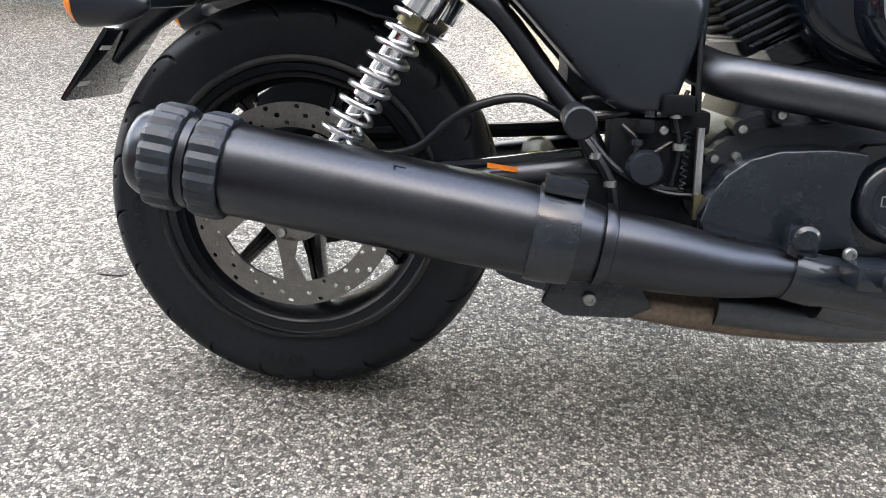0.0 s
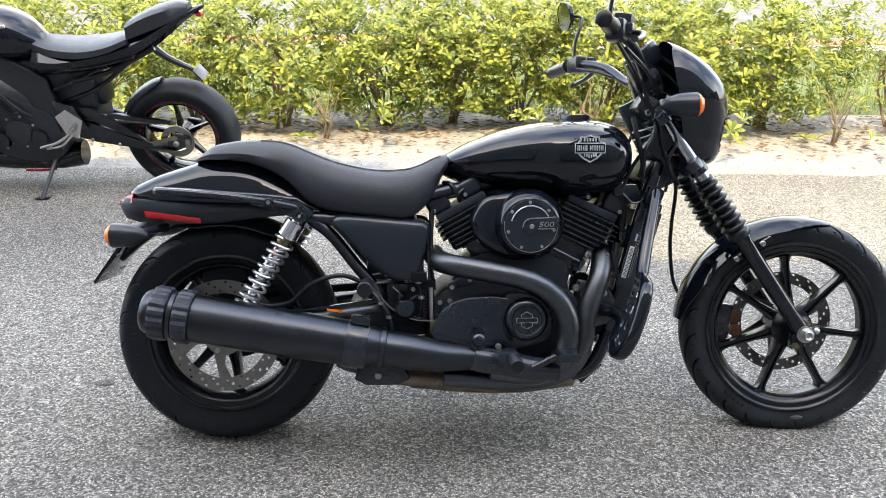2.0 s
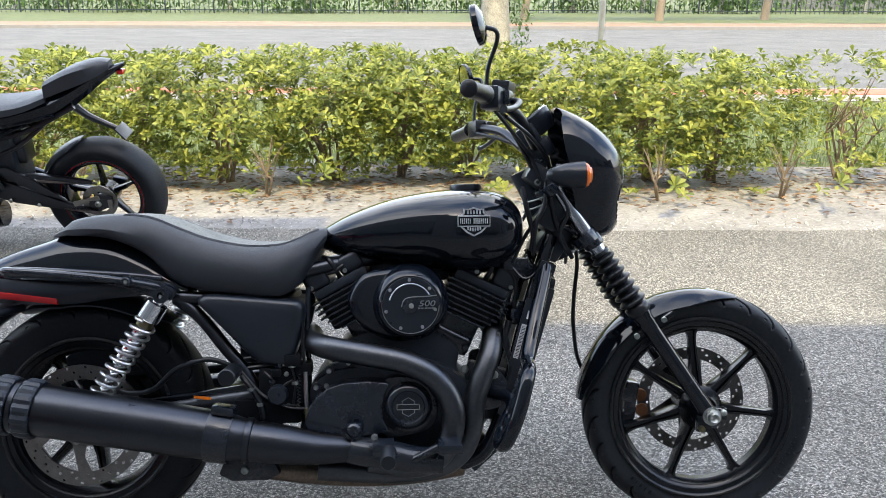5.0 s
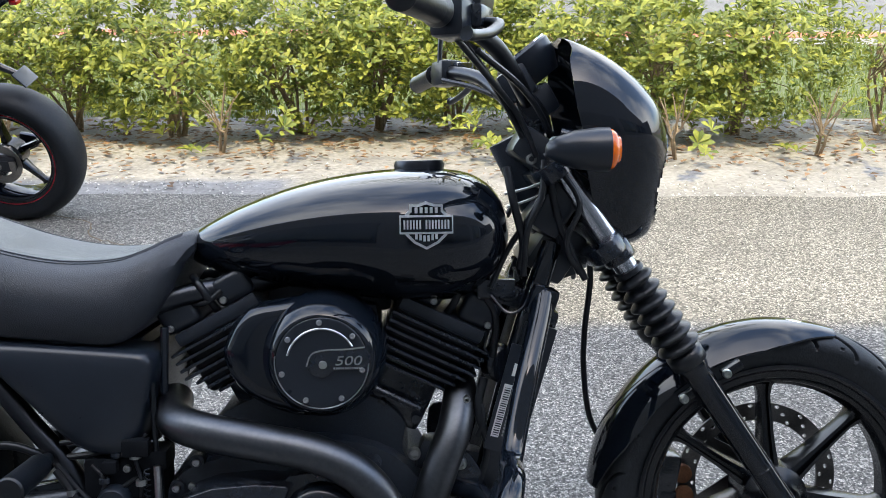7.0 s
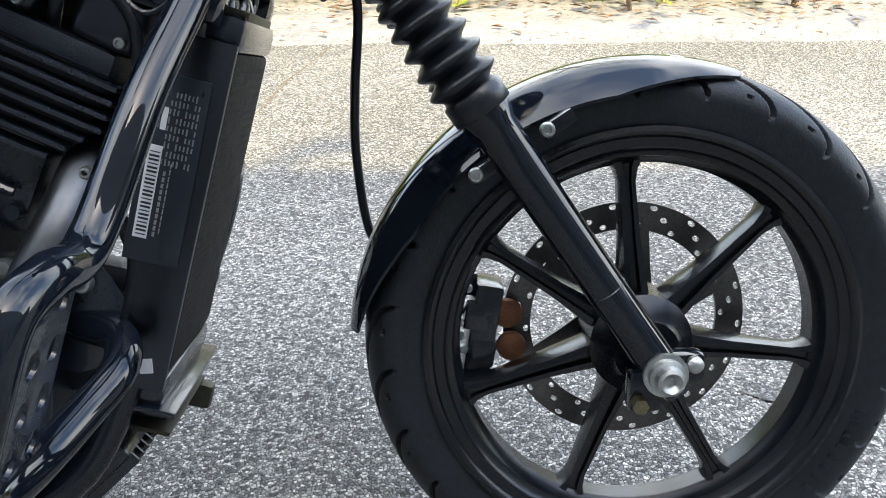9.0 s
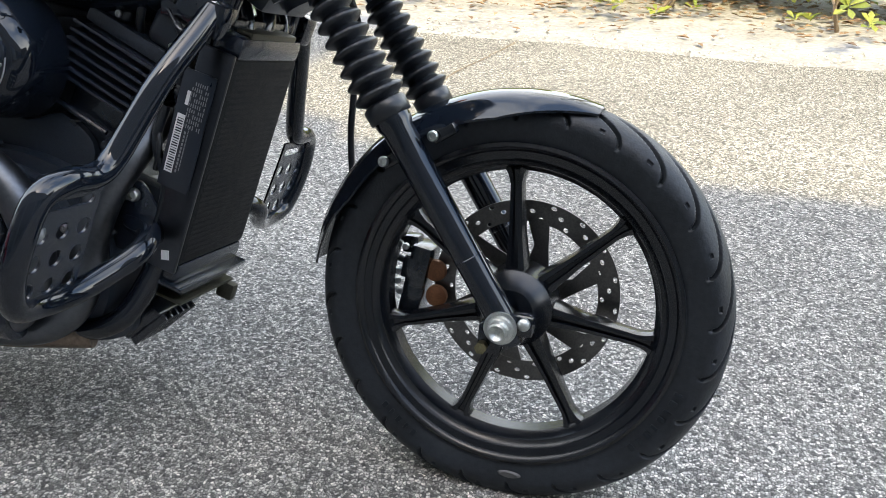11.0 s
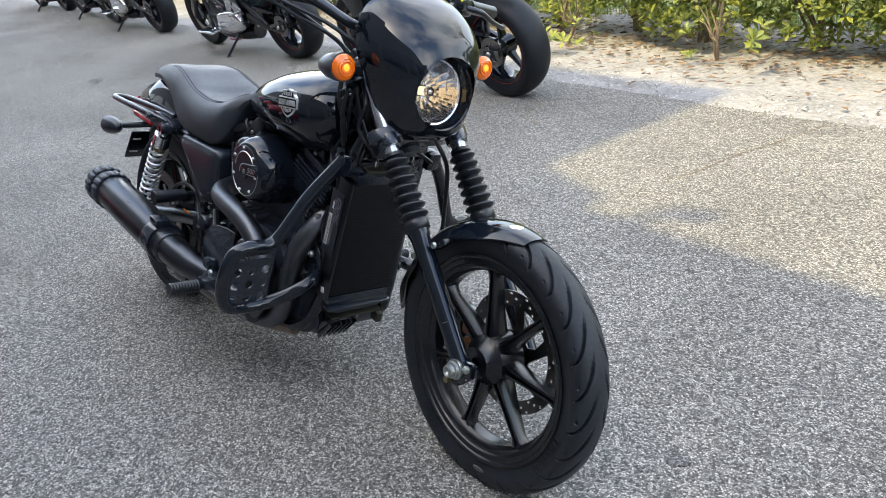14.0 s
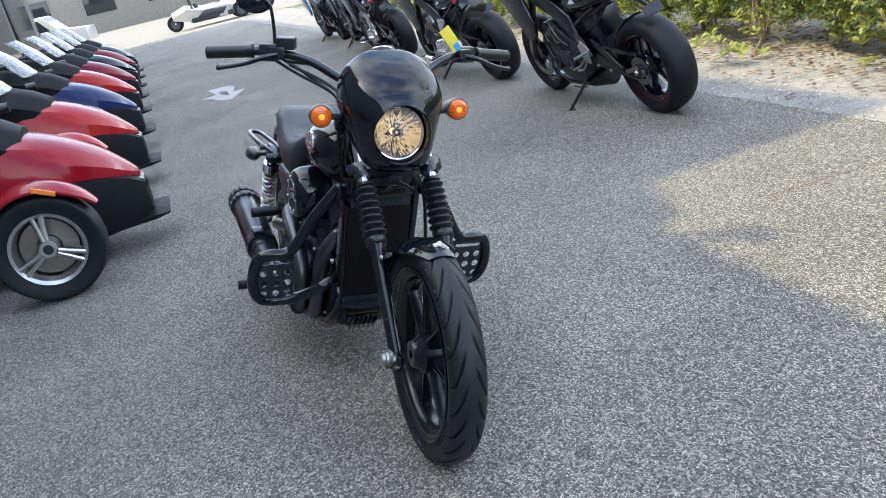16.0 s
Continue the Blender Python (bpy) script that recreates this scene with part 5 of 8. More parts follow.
part("muffler_dent", merged(box((0.265, 0.030, 0.0497), (0.012, 0.003, 0.0012)), box((0.272, 0.030, 0.0497), (0.002, 0.012, 0.0012))), M["satin"], muf)
part("muffler_clamp", lathe([(0.045, 0.050), (0.045, 0.0585), (0.052, 0.0600), (0.092, 0.0605), (0.098, 0.0595), (0.098, 0.055)], 48, "x"), M["cast"], muf, "glossy black clamp band")
part("clamp_lug", box((0.07, 0.012, 0.064), (0.05, 0.045, 0.02), 0.005), M["cast"], muf)
part("muffler_bracket", plate([(0.36, 0.205), (0.38, 0.255), (0.48, 0.24), (0.50, 0.205), (0.47, 0.19), (0.39, 0.19)], -0.235, -0.20, 0.005), M["cast"], bike)
for x in (0.42,):
    part("bracket_bolt", bolt((x, -0.237, 0.212 if x < 0.42 else 0.216), 0.009, 0.008), M["zinc"], bike, "zinc bolt")
part("exhaust_shield", tube([mx(0.425, -0.250), mx(0.50, -0.248), mx(0.58, -0.240), (0.66, -0.228, 0.256), (0.72, -0.222, 0.240)], [0.0455, 0.0445, 0.0375, 0.0300, 0.0285], 28, 5), M["satin"], bike, "satin black tapered heat shield")
part("shield_collar", lathe([(-0.004, 0.044), (-0.004, 0.0505), (0.004, 0.0515), (0.010, 0.049), (0.012, 0.044)], 40, "x"), M["satin"], bike, "", along(mx(0.428, -0.250), mx(0.5, -0.25)))
saddle = part("exhaust_saddle", merged(tube([(0.655, -0.229, 0.258), (0.685, -0.228, 0.250), (0.74, -0.222, 0.240), (0.80, -0.217, 0.225), (0.87, -0.214, 0.218)], [0.0335, 0.0335, 0.034, 0.033, 0.030], 20, 3), box((0.668, -0.235, 0.288), (0.04, 0.022, 0.06), 0.010)), M["cast"], bike, "glossy black exhaust bracket")
part("saddle_bolt", lathe([(-0.012, 0.0), (-0.012, 0.012), (-0.008, 0.0165), (0.0, 0.0175)], 18, at=(0.668, -0.246, 0.305)), M["cast"], saddle)
# rider pegs, pedal, passenger pegs
for s in (-1, 1):
    part("rider_peg", lathe([(0.0, 0.0), (0.0, 0.015), (0.004, 0.017)] + [(0.008 + 0.004 * i, 0.0172 if i % 2 else 0.0155) for i in range(18)] + [(0.084, 0.012), (0.10, 0.010)], 20, "y"), M["boot"], bike, "ribbed rubber rider peg", pose(0.748, 0.395 * s, 0.272) @ (pose(0, 0, 0, 0, 0, 0) if s < 0 else pose(0, 0, 0, 0, 0, 180)))
    part("peg_mount", box((0.735, 0.275 * s, 0.272), (0.05, 0.06, 0.03), 0.008), M["cast"], bike)
    part("peg_bolt", bolt((0.715, 0.262 * s, 0.292), 0.008, 0.007, "y", s), M["zinc"], bike, "zinc bolt")
    part("passenger_peg", lathe([(0.0, 0.0), (0.0, 0.017), (0.003, 0.0195), (0.095, 0.0175), (0.10, 0.012), (0.125, 0.009)], 24, "y"), M["boot"], bike, "folded black passenger peg", pose(0.392, 0.285 * s, 0.437) @ (pose(0, 0, 0) if s < 0 else pose(0, 0, 0, 0, 0, 180)))
part("brake_pedal", merged(tube([(0.70, -0.20, 0.245), (0.78, -0.235, 0.225), (0.86, -0.25, 0.262)], 0.010, 10, 4), box((0.885, -0.27, 0.270), (0.055, 0.07, 0.022), 0.006)), M["cast"], bike, "black brake pedal")
part("brake_line", tube([(0.40, -0.135, 0.42), (0.33, -0.15, 0.455), (0.25, -0.15, 0.435), (0.19, -0.14, 0.385), (0.12, -0.12, 0.375), (0.07, -0.11, 0.40)], 0.0062, 10), M["boot"], bike, "black brake hose over the swingarm")
part("wiring", tube([(0.40, -0.15, 0.425), (0.45, -0.16, 0.37), (0.50, -0.165, 0.345), (0.55, -0.16, 0.335)], 0.005, 8), M["boot"], bike)
part("wiring", tube([(0.545, -0.15, 0.42), (0.49, -0.165, 0.385), (0.475, -0.168, 0.36), (0.51, -0.17, 0.342), (0.555, -0.168, 0.338)], 0.0035, 8), M["boot"], bike)
part("wiring", tube([(0.40, -0.14, 0.43), (0.46, -0.15, 0.44), (0.51, -0.15, 0.46)], 0.005, 8), M["boot"], bike)
part("wiring", tube([(0.545, -0.150, 0.545), (0.548, -0.158, 0.46), (0.552, -0.160, 0.40), (0.555, -0.160, 0.33)], 0.004, 8), M["boot"], bike)
for i, pts in enumerate(([(0.40, -0.150, 0.415), (0.425, -0.160, 0.385), (0.445, -0.165, 0.350), (0.452, -0.165, 0.315)], [(0.455, -0.160, 0.425), (0.475, -0.168, 0.405), (0.470, -0.170, 0.375), (0.490, -0.170, 0.350), (0.530, -0.168, 0.345)],
                         [(0.535, -0.158, 0.470), (0.520, -0.166, 0.440), (0.528, -0.168, 0.400), (0.522, -0.166, 0.350)], [(0.405, -0.145, 0.455), (0.440, -0.155, 0.458), (0.490, -0.158, 0.440), (0.530, -0.158, 0.442)])):
    wire = part("wiring", tube(pts, (0.0075, 0.0035, 0.003, 0.004)[i], 8, 5), M["boot"], bike, "black sheathed wiring")
    for q in pts[1:3]:
        part("wire_clip", lathe([(-0.004, 0.0040), (-0.004, 0.0088), (0.004, 0.0088), (0.004, 0.0040)], 10, "z", at=q), M["cast" if i % 2 else "zinc"], wire, "small clip")
part("connector_box", merged(box((0.522, -0.165, 0.452), (0.040, 0.020, 0.026), 0.004), box((0.484, -0.168, 0.425), (0.022, 0.018, 0.018), 0.004)), M["dull_black"], bike, "black wiring connector")
part("brake_switch_rod", tube([(0.552, -0.170, 0.425), (0.553, -0.172, 0.36), (0.556, -0.172, 0.31)], 0.0055, 8), M["alloy"], bike, "bright rod")
part("brake_switch", box((0.556, -0.172, 0.325), (0.013, 0.014, 0.034), 0.003), M["brass"], bike, "brassy brake light switch")
part("spring", tube([(0.536 + 0.004 * math.cos(i * 1.2), -0.168 + 0.004 * math.sin(i * 1.2), 0.42 - 0.0016 * i) for i in range(50)], 0.0013, 5, 1), M["matt"], bike)
part("linkage_rod", tube([(0.56, -0.17, 0.300), (0.60, -0.185, 0.297), (0.625, -0.19, 0.300)], 0.006, 8), M["zinc"], bike, "bright linkage rod")
part("master_cylinder", lathe([(-0.03, 0.0), (-0.03, 0.02), (-0.024, 0.024), (0.02, 0.024), (0.03, 0.018)], 20, at=(0.487, -0.150, 0.372)), M["plastic"], bike)
part("relay_box", merged(box((0.50, -0.13, 0.39), (0.12, 0.06, 0.09), 0.01), box((0.54, -0.14, 0.43), (0.05, 0.05, 0.03), 0.006), box((0.46, -0.12, 0.33), (0.16, 0.08, 0.06), 0.01)), M["dull_black"], bike)
for x, z in ((0.507, 0.420), (0.572, 0.352), (0.60, 0.39), (0.51, 0.345)):
    part("small_bolt", bolt((x, -0.163, z), 0.006, 0.006), M["zinc"], bike, "small bolt")
part("warning_sticker", plate([(0.285, 0.362), (0.325, 0.357), (0.325, 0.364), (0.285, 0.369)], -0.142, -0.141), M["amber"], bike, "orange warning sticker on the swingarm")
part("belt_guard", plate(rounded([(0.18, 0.36), (0.30, 0.375), (0.42, 0.39), (0.45, 0.375), (0.30, 0.350), (0.2, 0.345)], 3), -0.130, -0.105, 0.004), M["gloss"], bike)
for s in (-1, 1):
    cover = [(0.292, 0.578), (0.300, 0.594), (0.330, 0.598), (0.420, 0.591), (0.505, 0.583), (0.532, 0.578), (0.543, 0.562), (0.541, 0.535), (0.530, 0.490), (0.516, 0.445), (0.503, 0.428), (0.480, 0.422), (0.446, 0.429), (0.412, 0.450), (0.365, 0.500), (0.316, 0.552)]
    cover = [(x + 0.008, z + 0.012) for x, z in cover]
    cx, cz = 0.438, 0.517
    levels = ((0.09, 1.0), (0.132, 1.0), (0.145, 0.992), (0.154, 0.970), (0.160, 0.935), (0.164, 0.86), (0.1665, 0.70), (0.1675, 0.40))
    rings = [[(cx + (x - cx) * k, y * s, cz + (z - cz) * k) for x, z in rounded(cover, 4)] for y, k in levels]
    part("side_cover", loft(rings), M["plastic"], bike, "satin black side cover", sharp=55)
part("frame_post", tube([(0.556, -0.115, 0.43), (0.552, -0.118, 0.50), (0.556, -0.115, 0.62)], 0.0065, 10, 4), M["cast"], bike)
part("battery_tray", box((0.46, 0, 0.51), (0.15, 0.19, 0.15), 0.01), M["matt"], bike)
part("inner_panel", box((0.512, 0, 0.540), (0.03, 0.18, 0.12), 0.01, (0, -12, 0)), M["matt"], bike)

# radiator
rad = part("radiator", moved(box((0, 0, 0), (0.045, 0.200, 0.315), 0.008), pose(1.083, -0.018, 0.456, 0, 16.5, 0)), M["rad_core"], bike, "tall black radiator between the frame tubes")
for fin in [box((0.0216, -0.018, -0.14 + 0.0088 * i), (0.0022, 0.172, 0.0046)) for i in range(33)]:
    part("core_fin", moved(fin, pose(1.083, 0, 0.456, 0, 16.5, 0)), M["rad_core"], rad)
for zz in (0.172, -0.172):
    part("radiator_tank", moved(box((0.0, -0.018, zz), (0.05, 0.19, 0.033), 0.010), pose(1.083, 0, 0.456, 0, 16.5, 0)), M["cast"], rad, "black radiator end tank")
part("radiator_guard", moved(merged(box((0.008, -0.018, -0.190), (0.062, 0.20, 0.006), 0.002), box((0.008, -0.018, -0.203), (0.04, 0.14, 0.020), 0.006)), pose(1.083, 0, 0.456, 0, 16.5, 0)), M["cast"], rad)
part("top_bracket", moved(merged(box((0.0, -0.014, 0.192), (0.040, 0.14, 0.006), 0.002), box((0.019, -0.014, 0.186), (0.004, 0.14, 0.016), 0.001)), pose(1.083, 0, 0.456, 0, 16.5, 0)), M["olive_metal"], rad, "folded dull olive bracket above the radiator")
for y, z, r in ((-0.06, 0.640, 0.016), (0.0, 0.650, 0.020), (0.055, 0.642, 0.014), (0.085, 0.655, 0.012)):
    part("coolant_fitting", tube([(1.125, y, z - 0.02), (1.130, y + 0.012, z + 0.005), (1.118, y + 0.02, z + 0.04)], r * 0.7, 10, 4), M["cast"], rad)
part("filler_neck", lathe([(0.0, 0.0), (0.0, 0.020), (0.012, 0.021), (0.014, 0.015), (0.05, 0.012)], 20, "z", at=(1.118, 0.03, 0.628)), M["zinc"], rad, "metal filler neck")
part("lower_bracket", moved(merged(box((0.010, -0.018, -0.220), (0.050, 0.16, 0.005), 0.002), box((0.035, 0.05, -0.236), (0.03, 0.02, 0.03), 0.006)), pose(1.083, 0, 0.456, 0, 16.5, 0)), M["olive_metal"], rad, "folded dull olive bracket under the radiator")
part("side_shield", moved(box((0, 0, 0), (0.052, 0.008, 0.33), 0.003), pose(1.081, -0.122, 0.455, 0, 16.5, 0)), M["satin"], rad, "black radiator side shield")
LM = pose(1.079, -0.1285, 0.500, 0, 15.5, 0)
lab = part("data_label", moved(box((0.004, 0, 0), (0.050, 0.002, 0.17), 0.0005), LM), M["plastic"], bike, "black data label with unreadable print and a barcode")
pr = []
for i in range(8):
    for k in range(9):
        if (i * 5 + k * 3) % 7 > 0:
            pr.append(box((-0.002 + 0.0034 * i, -0.0014, 0.068 - 0.0075 * k), (0.0013, 0.0006, 0.0045 if (i + k) % 3 else 0.0062)))
for k in range(11):
    pr.append(box((0.0025, -0.0014, -0.002 - 0.0056 * k), (0.0022, 0.0006, 0.0040)))
    pr.append(box((0.0070, -0.0014, 0.006 - 0.0060 * k), (0.0010, 0.0006, 0.0046)))
part("label_print", moved(merged(*pr), LM), M["print_grey"], lab, "rows of tiny print bars")
part("barcode", moved(box((-0.009, -0.0012, -0.021), (0.0125, 0.0004, 0.085)), LM), M["white_card"], lab, "white barcode field")
for i in range(22):
    part("barcode_bar", moved(box((-0.0085, -0.0017, -0.060 + 0.0036 * i), (0.009, 0.0004, 0.0019 if i % 3 else 0.0010)), LM), M["plastic"], lab)
part("maker_mark", moved(box((-0.006, -0.0014, 0.046), (0.005, 0.0006, 0.020)), LM), M["white_card"], lab, "plain pale mark")
part("white_tag", box((1.047, -0.1265, 0.318), (0.012, 0.002, 0.014)), M["white_card"], bike, "small white tag")
regulator = part("regulator", box((0.968, -0.03, 0.196), (0.080, 0.11, 0.040), 0.010, (0, -42, 0)), M["cast"], bike, "finned black regulator under the engine")
for i in range(6):
    part("regulator_fin", box((0.975, -0.07 + 0.016 * i, 0.184), (0.076, 0.004, 0.034), 0.001, (0, -42, 0)), M["cast"], regulator)
part("sump", merged(plate(rounded([(0.30, 0.205), (0.36, 0.235), (0.55, 0.21), (0.88, 0.20), (0.97, 0.22), (0.96, 0.17), (0.84, 0.145), (0.60, 0.145), (0.42, 0.17)], 3), -0.10, 0.11, 0.008), tube([(0.93, -0.08, 0.19), (0.85, -0.09, 0.165), (0.70, -0.10, 0.15), (0.50, -0.11, 0.165)], 0.016, 10, 4)), M["matt"], bike, "black engine underside")
for x, z in ((0.925, 0.335), (0.918, 0.30)):
    part("bright_stud", lathe([(-0.02, 0.0), (-0.02, 0.010), (-0.012, 0.012), (0.02, 0.008)], 6, at=(x + 0.02, -0.135, z)), M["zinc"], bike, "bright engine mount bolt")

# crash bars with perforated guards
for s in (-1, 1):
    path = [(1.128, 0.138 * s, 0.662), (1.118, 0.162 * s, 0.632), (1.094, 0.21 * s, 0.568), (1.066, 0.262 * s, 0.478), (1.058, 0.292 * s, 0.456), (1.055, 0.335 * s, 0.455), (1.045, 0.372 * s, 0.438), (1.030, 0.386 * s, 0.388), (1.012, 0.384 * s, 0.335), (0.998, 0.362 * s, 0.298),
            (0.992, 0.320 * s, 0.288), (1.002, 0.262 * s, 0.292), (1.022, 0.212 * s, 0.312), (1.040, 0.176 * s, 0.334), (1.030, 0.140 * s, 0.352), (0.985, 0.115 * s, 0.360)]
    cb = part("crash_bar", tube(path, 0.0165, 16, 6), M["gloss"], bike, "gloss black crash bar with a perforated foot guard")
    # guard plate with real holes
    u0, v0 = Vector((1.048, 0.262 * s, 0.444)), Vector((0.998, 0.262 * s, 0.298))
    cols, rws = 3, 4
    e_u, e_v = Vector((0.0, 0.110 * s, 0.0)), (v0 - u0)
    nrm = e_u.cross(e_v).normalized() * 0.0018
    verts, faces = [], []

    def pv(i, j, side):
        verts.append(u0 + e_u * (i / cols) + e_v * (j / rws) + nrm * side)
        return len(verts) - 1

    def pierced(x0, x1, y0, y1, inner):
        """A cell of the plate with one opening, its outline given from the first corner on."""
        k = len(inner)
        outer = []
        for t in range(k):
            q = 4 * t / k
            e, w = int(q), q - int(q)
            c = [(x0, y0), (x1, y0), (x1, y1), (x0, y1), (x0, y0)]
            outer.append((c[e][0] + (c[e + 1][0] - c[e][0]) * w, c[e][1] + (c[e + 1][1] - c[e][1]) * w))
        lo = [[pv(a, b, sd) for a, b in outer] for sd in (-1, 1)]
        hl = [[pv(a, b, sd) for a, b in inner] for sd in (-1, 1)]
        for sd in (0, 1):
            faces.extend((lo[sd][t], lo[sd][(t + 1) % k], hl[sd][(t + 1) % k], hl[sd][t]) for t in range(k))
        faces.extend((hl[0][t], hl[0][(t + 1) % k], hl[1][(t + 1) % k], hl[1][t]) for t in range(k))
    ang = [math.radians(-135 + 22.5 * k) for k in range(16)]
    slot = [(0.42, 0.36)] + [(0.42 + 2.16 * k / 4, 0.36) for k in range(1, 5)] + [(2.66, 0.44), (2.70, 0.52), (2.66, 0.60)] + [(2.58 - 2.16 * k / 4, 0.68) for k in range(5)] + [(0.34, 0.60), (0.30, 0.52), (0.34, 0.44)]
    pierced(0, cols, 0, 1, slot)
    for i in range(cols):
        for j in range(1, rws):
            pierced(i, i + 1, j, j + 1, [(i + 0.5 + 0.31 * math.cos(t), j + 0.5 + 0.31 * math.sin(t)) for t in ang])
    gp = bm_of(verts, faces)
    bmesh.ops.remove_doubles(gp, verts=gp.verts, dist=1e-4)
    part("foot_guard", gp, M["cast"], cb, "perforated black guard plate")
    part("bar_clamp", box((1.126, 0.132 * s, 0.652), (0.045, 0.040, 0.050), 0.012, (0, 20, 0)), M["gloss"], cb)
    part("bar_bracket", plate(rounded([(0.965, 0.318), (0.960, 0.412), (0.998, 0.424), (1.022, 0.404), (1.048, 0.352), (1.034, 0.328)], 3), 0.118 * s, 0.126 * s, 0.003), M["cast"], cb, "black bracket plate of the crash bar")
    for x, y, z in ((1.001, 0.118, 0.402),):
        part("bar_bolt", bolt((x, (y + 0.012) * s, z), 0.010, 0.010, "y", s), M["zinc"], cb, "zinc bolt")
part("side_stand", merged(tube([(0.62, 0.13, 0.19), (0.60, 0.17, 0.12), (0.57, 0.215, 0.062)], 0.012, 12, 4), box((0.566, 0.222, 0.058), (0.06, 0.035, 0.008), 0.003, (14, 0, 0))), M["satin"], bike, "black side stand, folded out")

# paper tag hung from the bar
tag = thing("paper_tag", BIKE @ pose(1.085, 0.228, 1.085, 14.5, 0, 0), "yellow paper tag with a blue corner hung on the handlebar", "tag")
part("card", box((0, 0, 0), (0.0016, 0.036, 0.078), 0.0006, (24, 0, 0)), M["yellow_tag"], tag, "yellow card")
part("blue_mark", box((0.0012, 0.014, -0.026), (0.0012, 0.018, 0.024), 0.0003, (24, 0, 0)), M["blue_tag"], tag, "blue mark")
part("white_mark", box((0.0012, 0.026, -0.018), (0.0012, 0.008, 0.016), 0.0003, (24, 0, 0)), M["white_card"], tag, "pale mark")
part("string", tube([(0.0, -0.016, 0.036), (-0.006, -0.022, 0.0), (-0.020, -0.020, -0.036)], 0.0012, 6, 3), M["white_card"], tag, "thin string")


# ---- ground and street ----
def sheet(name, x0, x1, y0, y1, z, mat, label, category, nx=1, ny=1, wob=0.0, edge=0.0, thick=0.0, amp=0.0, seed=1.0):
    """A level stretch of ground; its long edges may wander and its surface roll."""
    verts, faces = [], []
    for i in range(nx + 1):
        for j in range(ny + 1):
            x, y = x0 + (x1 - x0) * i / nx, y0 + (y1 - y0) * j / ny
            if wob and j in (0, ny):
                y += (wob if j == ny else edge) * (noise.noise((x * 1.3, seed + j, 0)) + 0.6 * noise.noise((x * 6.0, seed + j, 3)) + 0.4 * noise.noise((x * 17.0, seed, 8)))
            verts.append((x, y, z + amp * noise.noise((x * 2.2, y * 2.2, seed))))
    for i in range(nx):
        for j in range(ny):
            a = i * (ny + 1) + j
            faces.append((a, a + ny + 1, a + ny + 2, a + 1))
    bm = bm_of(verts, faces)
    if thick:
        r = bmesh.ops.extrude_face_region(bm, geom=bm.faces[:])
        for v in r["geom"]:
            if isinstance(v, bmesh.types.BMVert):
                v.co.z -= thick
    return setting(name, bm, mat, label, category)


sheet("ground", -700, 700, -700, 900, -0.10, M["grass_soil"], "wide grassy ground to the horizon", "ground", 4, 4)
lot = sheet("pavement", -31, 30, -24, 2.83, 0.0, M["asphalt"], "grey parking lot asphalt with pale stones", "asphalt", 700, 1, 0.05, 0, 0.06)
sheet("sand_strip", -36, 40, 2.6, 5.0, -0.014, M["sand"], "pale dry sand strip under the hedge", "sand", 520, 24, 0.0, 0, 0.0, 0.018)
sheet("lawn", -60, 60, 4.75, 9.05, -0.012, M["grass_soil"], "rough green lawn behind the hedge", "lawn", 240, 12, 0.25, 0.25, 0, 0.02)
sheet("sidewalk", -90, 90, 9.05, 9.75, 0.0, M["concrete"], "pale concrete walk beside the road", "sidewalk", 1, 1, 0, 0, 0.08)
sheet("paving_band", -90, 90, 9.753, 10.40, 0.004, M["brick_red"], "red paving band at the kerb", "paving", 1, 1, 0, 0, 0.08)
sheet("kerb", -90, 90, 10.403, 10.58, 0.006, M["concrete"], "concrete kerb", "kerb", 1, 1, 0, 0, 0.14)
sheet("road", -400, 400, 10.58, 35.0, -0.085, M["road"], "wide grey road", "road", 1, 1)
sheet("kerb", -400, 400, 35.0, 35.35, 0.05, M["concrete"], "far concrete kerb", "kerb", 1, 1, 0, 0, 0.16)
sheet("paving_band", -400, 400, 35.35, 37.2, 0.054, M["brick_red"], "far red paving band", "paving", 1, 1, 0, 0, 0.16)
M["dry_verge"] = material("dry_brown_verge", (0.17, 0.13, 0.085), 0.95, 0, 0.5, 1.2, 1.0, 30, fine=14)
sheet("dry_strip", -400, 400, 37.2, 41.0, 0.03, M["dry_verge"], "brown dry strip with leaf litter", "verge", 200, 4, 0.5, 0.0, 0, 0.08)
sheet("verge", -400, 400, 40.4, 120, 0.0, M["grass_soil"], "far grass verge", "lawn", 60, 20, 0.4, 0.4, 0, 0.12)

sheet("apron", -75, -31, -30, 9.0, -0.004, M["concrete"], "pale sunlit concrete apron beyond the lot", "pavement")

# worn painted arrow on the lot
hook = [(-7.83, 0.02), (-7.96, 0.22), (-8.74, 0.156), (-8.63, 0.465), (-8.38, 0.50), (-8.08, 0.366), (-8.226, 0.267), (-7.76, 0.272), (-7.62, 0.15)]
head = [(-8.37, 0.503), (-7.86, 0.44), (-7.81, 0.61), (-7.07, 0.337), (-7.42, 0.16), (-7.61, 0.155), (-7.75, 0.276), (-7.52, 0.363), (-8.07, 0.369)]
bm = merged(*[bm_of([(x, y, 0.004) for x, y in o], [tuple(range(9))]) for o in (hook, head)])
bmesh.ops.triangulate(bm, faces=bm.faces)
tagged(new("painted_arrow", mesh_of("painted_arrow", bm, M["line_white"])), "worn white turn arrow painted on the asphalt", "road marking", "", "structure")
